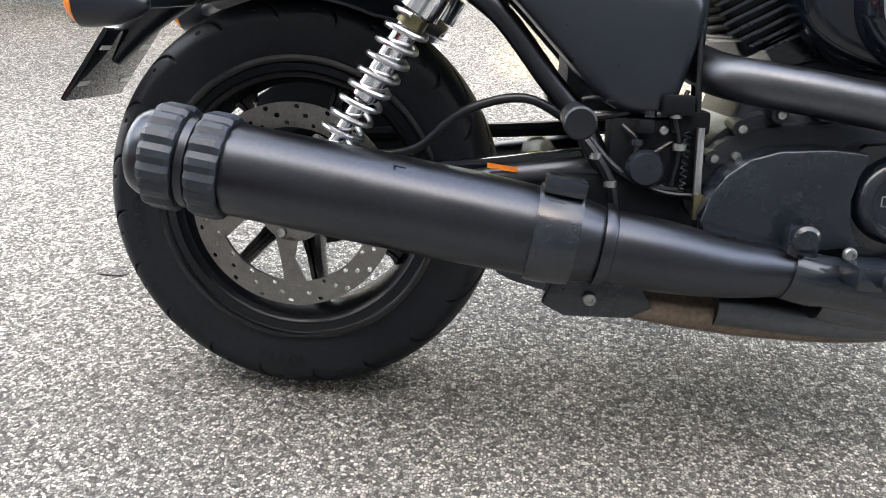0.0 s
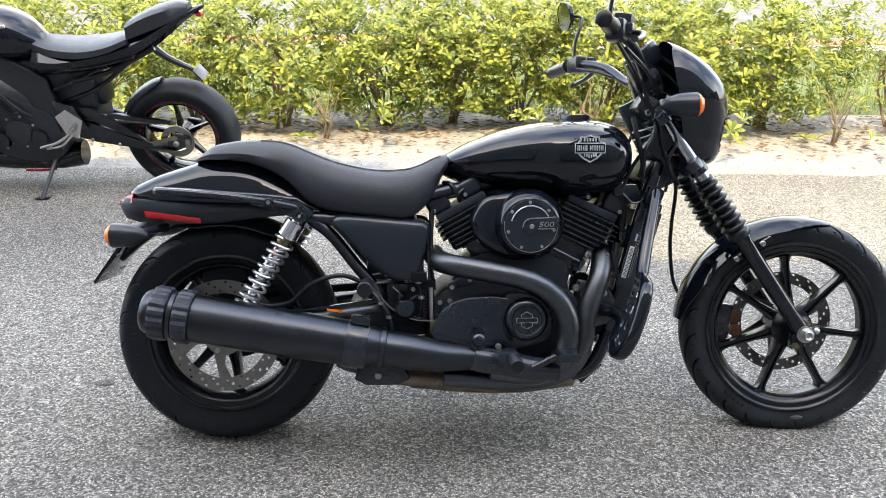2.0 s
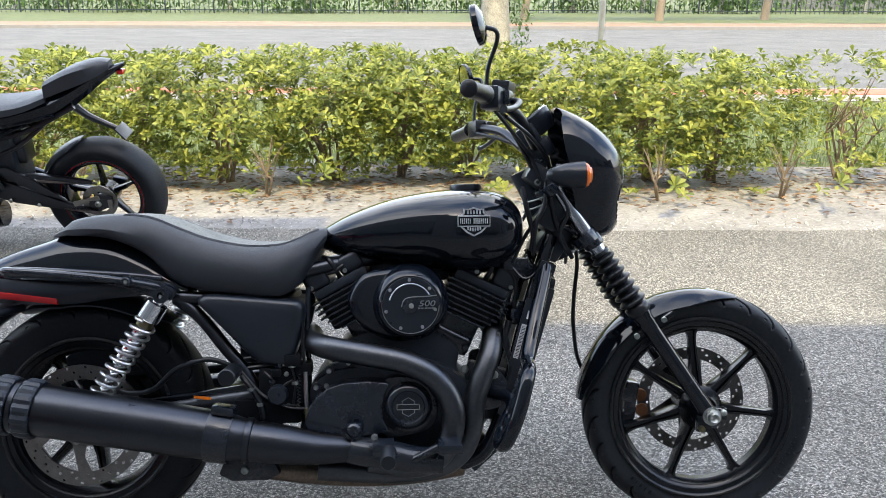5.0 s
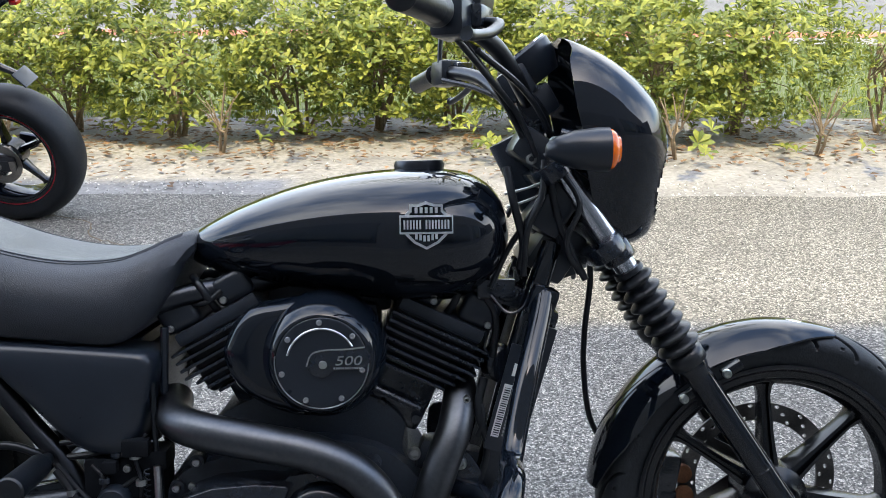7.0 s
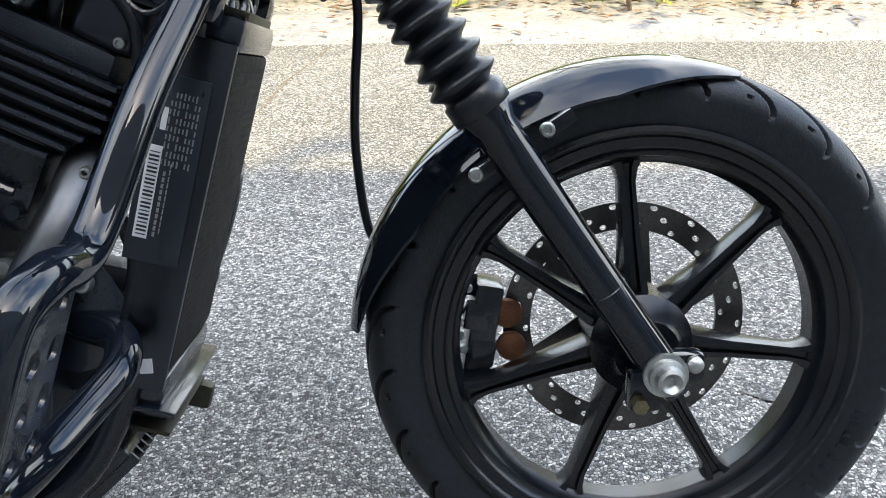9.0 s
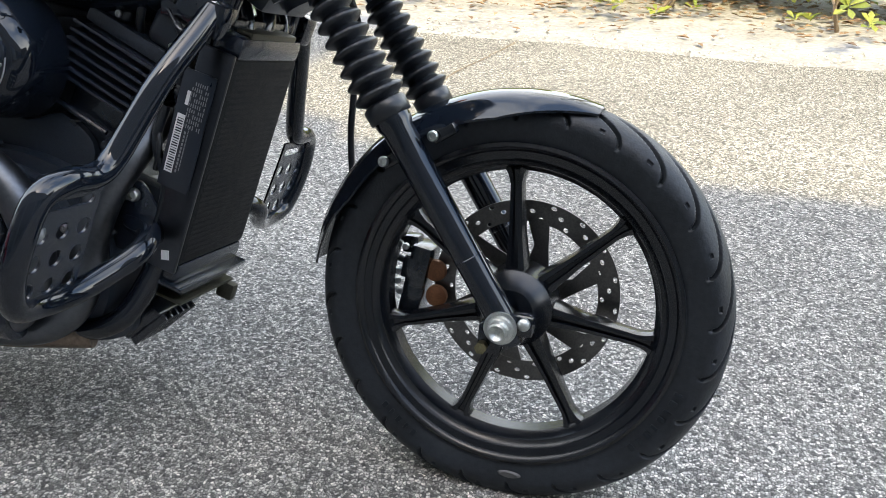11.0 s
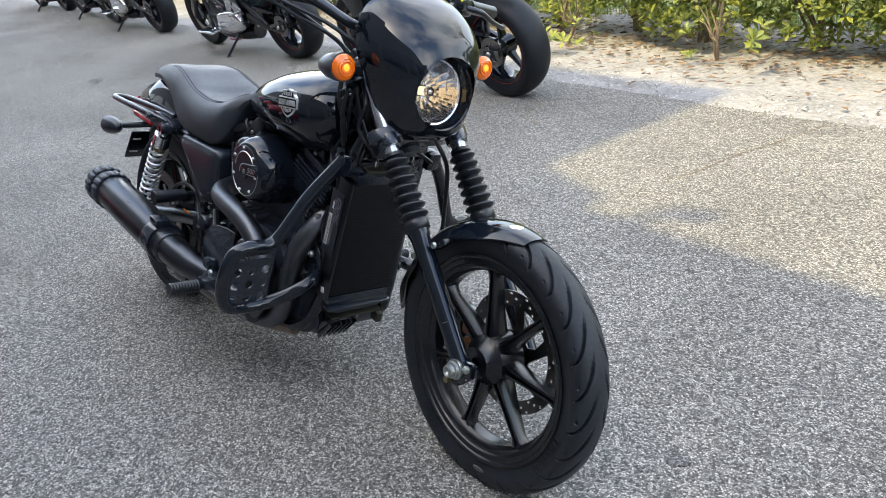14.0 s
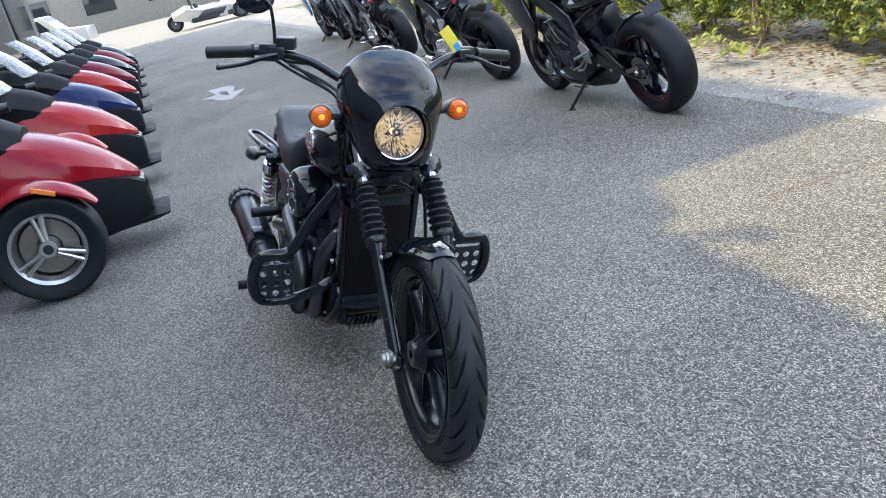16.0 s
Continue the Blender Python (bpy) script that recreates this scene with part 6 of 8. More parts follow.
# cracks and oil spots
for k, pts in enumerate(([(0.74, 1.82), (0.77, 1.91), (0.785, 2.06), (0.80, 2.25), (0.84, 2.43), (0.89, 2.69), (0.905, 2.80)], [(-0.3, 2.1), (-0.5, 2.22), (-0.58, 2.4), (-0.8, 2.5)])):
    verts, faces = [], []
    rows = spline([(*p, 0) for p in pts], 10)
    for i, r in enumerate(rows):
        w = 0.0035 + 0.003 * noise.noise((i * 0.4, k, 0))
        jy = 0.012 * noise.noise((i * 0.9, k + 5, 0))
        a, b = rows[max(0, i - 1)], rows[min(len(rows) - 1, i + 1)]
        nx, ny = Vector((a[1] - b[1], b[0] - a[0])).normalized()
        verts += [(r[0] + nx * (jy - w), r[1] + ny * (jy - w), 0.003), (r[0] + nx * (jy + w), r[1] + ny * (jy + w), 0.003)]
    faces = [(2 * i, 2 * i + 2, 2 * i + 3, 2 * i + 1) for i in range(len(rows) - 1)]
    tagged(new("asphalt_crack", mesh_of("asphalt_crack", bm_of(verts, faces), M["dry_verge"])), "thin dark crack in the asphalt", "crack", "", "structure")
M["oil"] = stones("oil_stained_asphalt", (0.030, 0.030, 0.029), (0.42, 0.40, 0.37), 185, 0.6, 0.7, (0.04, 0.04, 0.038), stain=0.12)
for x, y, r, q in ((1.828, 0.432, 0.034, 0.7), (-0.46, 0.27, 0.03, 0.6), (2.0, -0.10, 0.02, 0.6), (-4.5, 1.1, 0.12, 0.4), (1.30, 1.20, 0.018, 0.8)):
    n = 26
    verts = [(x + r * math.cos(2 * math.pi * i / n) * (1 + 0.45 * noise.noise((i * 0.5, x * 9, y))), y + q * r * math.sin(2 * math.pi * i / n) * (1 + 0.45 * noise.noise((i * 0.5, 7, x * 3))), 0.003) for i in range(n)]
    tagged(new("oil_spot", mesh_of("oil_spot", bm_of(verts, [tuple(range(n))]), M["oil"])), "small dark oil spot on the asphalt", "stain", "", "structure")

# loose stones and chips on the asphalt and along its broken edge
rng = np.random.default_rng(4)
verts, faces = [], []


def pebble(x, y, z, s):
    b = len(verts)
    a = rng.uniform(0, 6.28)
    for i in range(5):
        t = a + 2 * math.pi * i / 5
        k = s * rng.uniform(0.7, 1.2)
        verts.append((x + k * math.cos(t), y + k * math.sin(t), z))
    verts.append((x + s * rng.uniform(-.3, .3), y + s * rng.uniform(-.3, .3), z + s * rng.uniform(0.4, 0.9)))
    for i in range(5):
        faces.append((b + i, b + (i + 1) % 5, b + 5))


for _ in range(5200):
    x, y = rng.uniform(-1.2, 3.0), rng.uniform(-1.3, 1.8)
    pebble(x, y, 0.0, rng.uniform(0.0016, 0.0042))
for _ in range(2600):
    x = rng.uniform(-4, 6)
    pebble(x, 2.80 + abs(rng.normal(0, 0.22)), -0.006, rng.uniform(0.003, 0.011))
M["grit"] = material("pale_stone_grit", (0.36, 0.35, 0.33), 0.85, 0, 0.3, 40, island=0.7)
tagged(new("gravel", mesh_of("gravel", bm_of(verts, faces), M["grit"], 20)), "scattered pale stone chips on the asphalt", "gravel", "", "stuff")

# dry leaves on the sand
verts, faces = [], []
for _ in range(7000):
    x, y = rng.uniform(-7, 7), 4.10 + rng.normal(0, 0.45)
    if y < 2.95 or y > 4.9:
        continue
    s, a, b = rng.uniform(0.012, 0.038), rng.uniform(0, 6.28), len(verts)
    c, d = math.cos(a), math.sin(a)
    for u, v, w in ((-1, 0, 0), (0, -0.4, 0.3), (1, 0, 0.1), (0, 0.4, 0.35)):
        verts.append((x + s * (u * c - v * d), y + s * (u * d + v * c), 0.004 + s * w * rng.uniform(0.2, 1)))
    faces.append((b, b + 1, b + 2, b + 3))
tagged(new("leaf_litter", mesh_of("leaf_litter", bm_of(verts, faces), M["dry_leaf"])), "brown dry leaves strewn on the sand", "leaves", "", "stuff")

# lawn blades
verts, faces = [], []
for _ in range(30000):
    x, y = rng.uniform(-7, 10), 4.72 + 4.2 * rng.random() ** 1.3
    h, a, l = rng.uniform(0.03, 0.11), rng.uniform(0, 6.28), rng.uniform(0.0, 0.05)
    b = len(verts)
    w = 0.004
    verts += [(x - w * math.cos(a), y - w * math.sin(a), -0.02), (x + w * math.cos(a), y + w * math.sin(a), -0.02), (x + l * math.sin(a), y - l * math.cos(a), h)]
    faces.append((b, b + 1, b + 2))
tagged(new("grass", mesh_of("grass", bm_of(verts, faces), M["grass"])), "unmown green grass blades", "grass", "", "stuff")


# ---- hedge ----
def leaf_at(verts, faces, p, d, n, s):
    """One folded leaf, widest towards its tip, along d."""
    side = d.cross(n)
    if side.length < 1e-4:
        return
    side.normalize()
    up = side.cross(d).normalized()
    b = len(verts)
    verts += [p, p + d * s * 0.40 + side * s * 0.13 + up * s * 0.05, p + d * s * 0.74 + side * s * 0.215 + up * s * 0.05, p + d * s - up * s * 0.08,
              p + d * s * 0.74 - side * s * 0.215 + up * s * 0.05, p + d * s * 0.40 - side * s * 0.13 + up * s * 0.05, p + d * s * 0.60]
    faces += [(b, b + 1, b + 6), (b + 1, b + 2, b + 6), (b + 2, b + 3, b + 6), (b + 3, b + 4, b + 6), (b + 4, b + 5, b + 6), (b + 5, b, b + 6)]


def shrub(m, seed, height, width, shoots=150, leaf=0.054, low=0.08, forks=8):
    """A shrub: stems that fork from the base, rosettes of leaves at their tips."""
    g = np.random.default_rng(seed)
    ob = thing("shrub", m, "green hedge shrub with bare forked stems", "shrub", "hedge along the sand strip")
    stems, verts, faces = [], [], []
    tips = []
    for i in range(forks):
        a = g.uniform(0, 6.28)
        lean = g.uniform(0.15, 0.75)
        base = Vector((g.uniform(-.05, .05), g.uniform(-.05, .05), -0.03))
        top = Vector((math.cos(a) * lean * width * 0.8, math.sin(a) * lean * width * 0.6, height * g.uniform(0.45, 0.72)))
        mid = base.lerp(top, 0.5) + Vector((g.uniform(-.06, .06), g.uniform(-.06, .06), 0.05))
        stems.append(tube([base, mid, top], [0.012, 0.008, 0.005], 6, 3))
        for j in range(5):
            f = g.uniform(0.35, 1.0)
            s0 = (base.lerp(mid, f * 2) if f < 0.5 else mid.lerp(top, f * 2 - 1))
            b2 = g.uniform(0, 6.28)
            e = s0 + Vector((math.cos(b2) * g.uniform(.08, .30) * width / 0.8, math.sin(b2) * g.uniform(.08, .26), g.uniform(0.02, 0.30)))
            stems.append(tube([s0, s0.lerp(e, 0.5) + Vector((0, 0, g.uniform(-.02, .03))), e], [0.006, 0.004, 0.0025], 5, 2))
            tips.append(e)
    part("woody_stem", merged(*stems), M["bark"], ob, "grey-brown woody stems")
    n = 0
    while n < shoots:
        u = g.uniform(-1, 1)
        t = g.uniform(0, 6.28)
        z = low + (height - low) * g.uniform(0, 1) ** 0.78
        f = (z - low) / (height - low)
        env = (0.50 + 0.58 * math.sin(math.pi * min(1, 0.08 + f * 0.72))) * 0.98
        rad = env * math.sqrt(g.uniform(0.25, 1))
        x, y = width * rad * math.cos(t), 0.56 * rad * math.sin(t)
        bump = 0.09 * noise.noise((x * 3 + seed, y * 3, z * 3))
        if noise.noise((x * 4.5 + seed * 3.1, y * 4.5, z * 4.5)) < -0.20:
            n += 0.25
            continue
        p = Vector((x, y, min(height * 1.03, z + bump)))
        out = Vector((x * 0.7, y * 0.9, 0.35 + 0.4 * f)).normalized()
        k = int(g.integers(5, 9))
        sz = leaf * g.uniform(0.7, 1.25)
        for i in range(k):
            a = 2 * math.pi * i / k + g.uniform(-.3, .3)
            sd = out.cross(Vector((0.3, 0.1, 1))).normalized()
            up = out.cross(sd)
            d = (out * g.uniform(0.15, 0.9) + (sd * math.cos(a) + up * math.sin(a))).normalized()
            leaf_at(verts, faces, p + out * g.uniform(-.03, .02), d, out, sz * g.uniform(0.75, 1.2))
        n += 1
    part("foliage", bm_of(verts, faces), M["leaf"], ob, "yellow-green leaves in rosettes", sharp=180)
    return ob


HEDGE_Y = 4.22
kinds = [shrub(pose(x, HEDGE_Y + dy, 0), sd, h, w, sh) for x, dy, sd, h, w, sh in ((-2.15, 0.02, 11, 0.88, 0.74, 900), (-0.72, -0.05, 12, 0.90, 0.72, 900), (0.05, 0.05, 13, 0.92, 0.70, 900), (1.05, 0.16, 14, 0.88, 0.70, 860), (2.38, 0.0, 15, 0.88, 0.70, 820), (3.86, 0.10, 16, 0.88, 0.44, 260))]
g = np.random.default_rng(77)
for x, dy, k, turn in ((-1.42, 0.10, 3, 170), (-2.95, 0.08, 1, 185), (-3.8, 0.0, 2, 10), (-4.7, 0.06, 0, 175), (-5.6, 0.02, 4, 5), (-6.6, 0.1, 1, 172), (-7.6, 0, 3, 8), (-8.6, 0.06, 2, 180), (-9.6, 0, 0, 4), (-10.6, 0, 1, 176), (-11.6, 0, 3, 2), (-12.8, 0, 4, 178), (-14.0, 0, 2, 0),
                       (0.55, 0.12, 4, 176), (1.70, 0.10, 2, 184), (2.85, 0.02, 4, 190), (5.2, 0.0, 3, 12), (6.3, 0.05, 1, 5)):
    copy_thing(kinds[k], pose(x, HEDGE_Y + dy, 0, 0, 0, turn))

# small low sprigs in front of the hedge
spr = shrub(pose(2.3, 3.62, 0), 31, 0.26, 0.26, 22, 0.065, 0.03, 2)
for x, y, a in ((-0.35, 3.72, 60), (1.45, 3.75, 130), (-1.6, 3.7, 200), (3.15, 3.70, 20)):
    copy_thing(spr, pose(x, y, 0, 0, 0, a))

# ---- tree, sign pole, fence ----
tree = thing("tree", pose(1.49, 8.3, 0), "tall street tree with pale mottled bark", "tree")
part("trunk", tube([(0, 0, -0.1), (0.02, 0, 0.6), (-0.02, 0.03, 1.6), (0.05, 0, 2.8), (0.0, 0, 4.2)], [0.20, 0.165, 0.15, 0.14, 0.12], 18, 5), M["tree_bark"], tree, "pale mottled bark")
limbs, verts, faces = [], [], []
g = np.random.default_rng(5)
for i in range(9):
    a = i * 0.7
    e = Vector((math.cos(a) * g.uniform(1.0, 2.2), math.sin(a) * g.uniform(1.0, 2.2), g.uniform(4.6, 6.4)))
    limbs.append(tube([(0, 0, 3.4 + 0.1 * i), tuple(e * 0.5 + Vector((0, 0, 2.0))), tuple(e)], [0.07, 0.05, 0.02], 8, 4))
    for _ in range(500):
        p = e + Vector(g.normal(0, 0.55, 3))
        d = Vector(g.normal(0, 1, 3)).normalized()
        leaf_at(verts, faces, p, d, Vector((0, 0, 1)), g.uniform(0.07, 0.13))
for _ in range(420):
    p = Vector((0.20 + abs(g.normal(0, 0.10)), g.normal(0, 0.12), g.uniform(0.7, 1.9)))
    leaf_at(verts, faces, p, Vector(g.normal(0, 1, 3)).normalized(), Vector((0, 0, 1)), g.uniform(0.04, 0.08))
part("limbs", merged(*limbs), M["tree_bark"], tree)
part("crown", bm_of(verts, faces), M["tree_leaf"], tree, "loose grey-green crown", sharp=180)

pole = thing("sign_pole", pose(2.68, 8.0, 0), "grey galvanised sign pole beside the road", "pole")
part("post", tube([(0, 0, -0.1), (0, 0, 3.2)], 0.036, 16, 1), M["galvanised"], pole, "grey metal post")
part("sign", box((0, -0.05, 2.9), (0.45, 0.006, 0.6), 0.002), M["white_paint"], pole)

fence = thing("iron_fence", pose(0, 62, 0.0), "black iron picket fence across the road", "fence")
rail = part("rail", box((0, 0, 1.45), (150, 0.05, 0.06)), M["matt"], fence)
part("rail", box((0, 0, 0.25), (150, 0.05, 0.06)), M["matt"], fence)
pk = mesh_of("picket", box((0, 0, 0.8), (0.035, 0.035, 1.6)), M["matt"])
for i in range(260):
    o = new("picket", pk)
    o.parent, o.matrix_basis = fence, pose(-45 + 0.36 * i, 0, 0)
pk2 = mesh_of("post", box((0, 0, 0.9), (0.10, 0.10, 1.8), 0.01), M["matt"])
for i in range(26):
    o = new("post", pk2)
    o.parent, o.matrix_basis = fence, pose(-45 + 3.6 * i, 0, 0)
for x, y, h, w in ((11, 66, 6, 5), (17, 68, 7, 6), (23, 67, 5, 5), (-40, 80, 7, 6), (30, 75, 8, 6), (4, 67, 5, 6), (-3, 69, 6, 6), (-10, 66, 4, 6), (-17, 70, 6, 7), (-24, 67, 5, 6), (-31, 69, 6, 6), (36, 70, 6, 7)):
    t = thing("tree", pose(x, y, 0), "dark bushy tree behind the fence", "tree", "trees behind the fence")
    g = np.random.default_rng(int(x * 3 + 200))
    part("trunk", tube([(0, 0, -0.1), (0.1, 0, h * 0.4), (0, 0, h * 0.7)], [0.25, 0.2, 0.1], 8, 3), M["tree_bark"], t)
    verts, faces = [], []
    for _ in range(1600):
        p = Vector((g.normal(0, w * 0.33), g.normal(0, w * 0.3), abs(g.normal(h * 0.35, h * 0.3))))
        leaf_at(verts, faces, p, Vector(g.normal(0, 1, 3)).normalized(), Vector((0, 0, 1)), g.uniform(0.35, 0.6))
    part("crown", bm_of(verts, faces), M["tree_leaf"], t, sharp=180)
# trees added to shade the far verge; their crowns stay above the view
for x, y, h in ((5.5, 47.5, 7.0), (13.0, 46.5, 7.5), (19.5, 48.0, 7.0), (27.0, 47.0, 7.5)):
    t = thing("tree", pose(x, y, 0), "spreading shade tree on the verge across the road", "tree", "trees on the far verge")
    g = np.random.default_rng(int(x * 7 + 300))
    limbs, verts, faces = [], [], []
    for i in range(6):
        e = Vector((math.cos(i * 1.05) * g.uniform(1.4, 2.8), math.sin(i * 1.05) * g.uniform(1.2, 2.4), h * g.uniform(0.62, 0.9)))
        limbs.append(tube([(0, 0, h * 0.36), tuple(e * 0.5 + Vector((0, 0, h * 0.26))), tuple(e)], [0.11, 0.08, 0.03], 8, 3))
        for _ in range(330):
            leaf_at(verts, faces, e + Vector(g.normal(0, 0.9, 3)), Vector(g.normal(0, 1, 3)).normalized(), Vector((0, 0, 1)), g.uniform(0.3, 0.5))
    part("trunk", tube([(0, 0, -0.1), (0.08, 0, h * 0.2), (0, 0.05, h * 0.42)], [0.26, 0.2, 0.15], 10, 3), M["bark"], t, "dark rough trunk")
    part("limbs", merged(*limbs), M["bark"], t)
    part("crown", bm_of(verts, faces), M["tree_leaf"], t, sharp=180)
shed = thing("white_building", pose(52, 96, 0), "white flat-roofed building beyond the fence", "building")
part("wall", box((0, 0, 2.2), (30, 10, 4.6), 0.02), M["render"], shed)
part("roof", box((0, 0, 4.65), (31, 11, 0.3), 0.02), M["concrete"], shed)
for i in range(6):
    part("window", box((-12 + 4.6 * i, -5.02, 2.2), (1.6, 0.08, 1.3), 0.02), M["shop_glass"], shed)

# ---- unseen showroom behind the camera, sized to shade the lot ----
TAN = math.tan(radians(SUN_EL))
WALL_Y = -4.1
H1 = (1.40 - WALL_Y) * TAN          # roof edge that throws the long shadow line
H2 = (3.12 - WALL_Y) * TAN          # taller part
shop = thing("showroom", pose(0, 0, 0), "unseen dark grey rendered showroom that shades the lot, with dark shop windows", "building")
part("wall", box((20.19, WALL_Y - 6, H1 / 2), (40, 12, H1), 0.0), M["render"], shop, "grey rendered wall")
part("wall", box((-14.66, WALL_Y - 6.0, H2 / 2), (29.7, 12, H2), 0.0), M["render"], shop, "taller grey rendered wall")
ZS = TAN
# unseen wedge on the roof edge, cut so that the shadow line slopes
part("sloped_gable", loft([[(0.195, WALL_Y - 1.0, H1 - 0.02), (0.195, WALL_Y, H1 - 0.02), (0.195, WALL_Y, H1 + 0.27 * ZS), (0.195, WALL_Y - 1.0, H1 + 0.27 * ZS)], [(0.66, WALL_Y - 1.0, H1 - 0.02), (0.66, WALL_Y, H1 - 0.02), (0.66, WALL_Y, H1 + 0.13 * ZS), (0.66, WALL_Y - 1.0, H1 + 0.13 * ZS)]]), M["render"], shop)
# unseen bent tubes, added to throw the small forked shadow in the sun patch
part("roof_vent", merged(tube([(0.86, WALL_Y - 0.05, H1 - 0.05), (0.90, WALL_Y - 0.05, H1 + 0.10 * ZS), (0.97, WALL_Y - 0.05, H1 + 0.20 * ZS)], 0.032, 8, 4), tube([(0.97, WALL_Y - 0.05, H1 + 0.20 * ZS), (1.06, WALL_Y - 0.05, H1 + 0.245 * ZS), (1.10, WALL_Y - 0.05, H1 + 0.23 * ZS)], 0.052, 8, 3)), M["satin"], shop)
for i in range(12):
    wd = part("window", box((-26 + 4.8 * i, WALL_Y + 0.02, 2.1), (4.0, 0.10, 3.2), 0.01), M["satin"], shop, "shop window")
    part("pane", box((-26 + 4.8 * i, WALL_Y + 0.075, 2.1), (3.8, 0.012, 3.0)), M["shop_glass"], wd, "dark glass pane")

# unseen plain wall, added to close the lot on its open side
setting("wall_east", box((26.0, -10.5, 3.2), (0.4, 26.0, 6.6), 0.0), M["render"], "unseen plain grey wall added to close the lot", "wall")


# ---- the other motorcycles ----
def sport_bike(m, paint, label, chromed=False):
    """A sport motorcycle facing +x of its own, leaning to its left on the stand."""
    ob = thing("sport_motorcycle", m, label, "motorcycle", "motorcycles parked along the sand")
    rc, fcn = (0, 0, 0.306), (1.45, 0, 0.300)
    rw = wheel_part("rear_wheel", rim_bm(0.215, 0.15, 5, 12, 0.06, 0.14, 0.018), M["gloss"], ob, "black rear wheel with a red rim stripe", at(rc))
    part("tyre", tyre(0.306, 0.190, 0.212, 0, 96, 0.6), M["rubber"], rw, "wide black tyre")
    for s in (-1, 1):
        part("rim_stripe", lathe([(0.0755 * s, 0.207), (0.0765 * s, 0.214)], 64), M["red_paint"], rw, "red rim stripe")
    part("sprocket", merged(lathe([(0.105, 0.055), (0.105, 0.088), (0.111, 0.088), (0.111, 0.055)], 48, closed=True), *[box((0.052 * math.cos(a), 0.108, 0.052 * math.sin(a)), (0.05, 0.006, 0.018), 0.002, (0, -math.degrees(a), 0)) for a in [i * 1.2566 for i in range(5)]]), M["steel"], rw, "grey steel sprocket")
    part("axle_block", box((0.0, 0.125, 0.0), (0.10, 0.02, 0.045), 0.006), M["satin"], rw)
    part("axle_nut", bolt((0.0, 0.135, 0.0), 0.016, 0.016, "y", 1), M["zinc"], rw, "zinc axle nut")
    fw = wheel_part("front_wheel", rim_bm(0.215, 0.085, 5, 40, 0.05, 0.10, 0.018), M["gloss"], ob, "black front wheel", at(fcn))
    part("tyre", tyre(0.300, 0.12, 0.212, 0, 96, 0.5), M["rubber"], fw, "black tyre")
    for s in (-1, 1):
        part("rim_stripe", lathe([(0.043 * s, 0.207), (0.044 * s, 0.214)], 64), M["red_paint"], fw, "red rim stripe")
        part("brake_disc", disc_bm(0.115, 0.155, 0.058 * s, 0.062 * s, 36, 2), M["steel"], fw, "drilled brake disc")
    for s in (-1, 1):
        arm = [(0.02, 0.27), (0.16, 0.305), (0.40, 0.40), (0.56, 0.47), (0.62, 0.44), (0.58, 0.36), (0.42, 0.305), (0.20, 0.27), (0.0, 0.26), (-0.07, 0.29), (-0.07, 0.34), (0.0, 0.355)]
        part("swingarm", plate(arm, 0.098 * s, 0.128 * s, 0.008), M["satin"], ob, "black swingarm")
        part("fork_leg", tube([(1.08, 0.10 * s, 0.90), (1.45, 0.10 * s, 0.300)], 0.026, 14, 1), M["satin"], ob)
        part("brake_caliper", box((1.34, 0.082 * s, 0.36), (0.07, 0.05, 0.11), 0.012, (0, 28, 0)), M["cast"], ob)
    part("chain", merged(tube([(0.56, 0.11, 0.43), (0.0, 0.108, 0.408)], 0.008, 6, 1), tube([(0.56, 0.11, 0.34), (0.0, 0.108, 0.236)], 0.008, 6, 1)), M["steel"], ob, "drive chain")
    part("chain_guard", plate([(0.02, 0.425), (0.30, 0.462), (0.42, 0.450), (0.30, 0.438), (0.02, 0.405)], 0.095, 0.125, 0.004), M["satin"], ob)
    part("hugger", guard_bm(rc, 0.322, 78, 22, 0.085, 16, 7, 0.03, 0.004), M["plastic"], ob, "black tyre hugger")
    # tail
    sec = [(-0.21, 1.005, 0.018, 0.985), (-0.11, 0.975, 0.050, 0.920), (0.0, 0.925, 0.080, 0.835), (0.15, 0.855, 0.110, 0.735), (0.32, 0.805, 0.135, 0.690), (0.52, 0.775, 0.145, 0.655), (0.66, 0.79, 0.140, 0.64)]
    rings = []
    for x, zt, w, zb in spline(sec, 3):
        half = [(0, zt), (w * 0.75, zt - 0.004), (w, zt - (zt - zb) * 0.28), (w * 0.92, zt - (zt - zb) * 0.7), (w * 0.55, zb), (0, zb)]
        rings.append([(x, -a, z) for a, z in half] + [(x, a, z) for a, z in reversed(half[1:-1])])
    part("tail_cowl", loft(rings), paint, ob, "pointed tail cowl", sharp=30)
    for nm, sc in (("pillion_seat", [(-0.14, 1.012, 0.035, 0.975), (-0.06, 1.012, 0.085, 0.935), (0.06, 0.978, 0.105, 0.890), (0.17, 0.925, 0.105, 0.85)]), ("rider_seat", [(0.17, 0.872, 0.115, 0.83), (0.28, 0.835, 0.145, 0.79), (0.42, 0.815, 0.15, 0.765), (0.58, 0.822, 0.12, 0.77), (0.68, 0.85, 0.085, 0.78)])):
        rings = []
        for x, zt, w, zb in spline(sc, 3):
            half = [(0, zt), (w * 0.7, zt - 0.003), (w * 0.95, zt - 0.018), (w, zb)]
            rings.append([(x, -a, z) for a, z in half] + [(x, a, z) for a, z in reversed(half[1:])])
        part(nm, loft(rings), M["vinyl"], ob, "black vinyl seat pad", sharp=50)
    rings = []
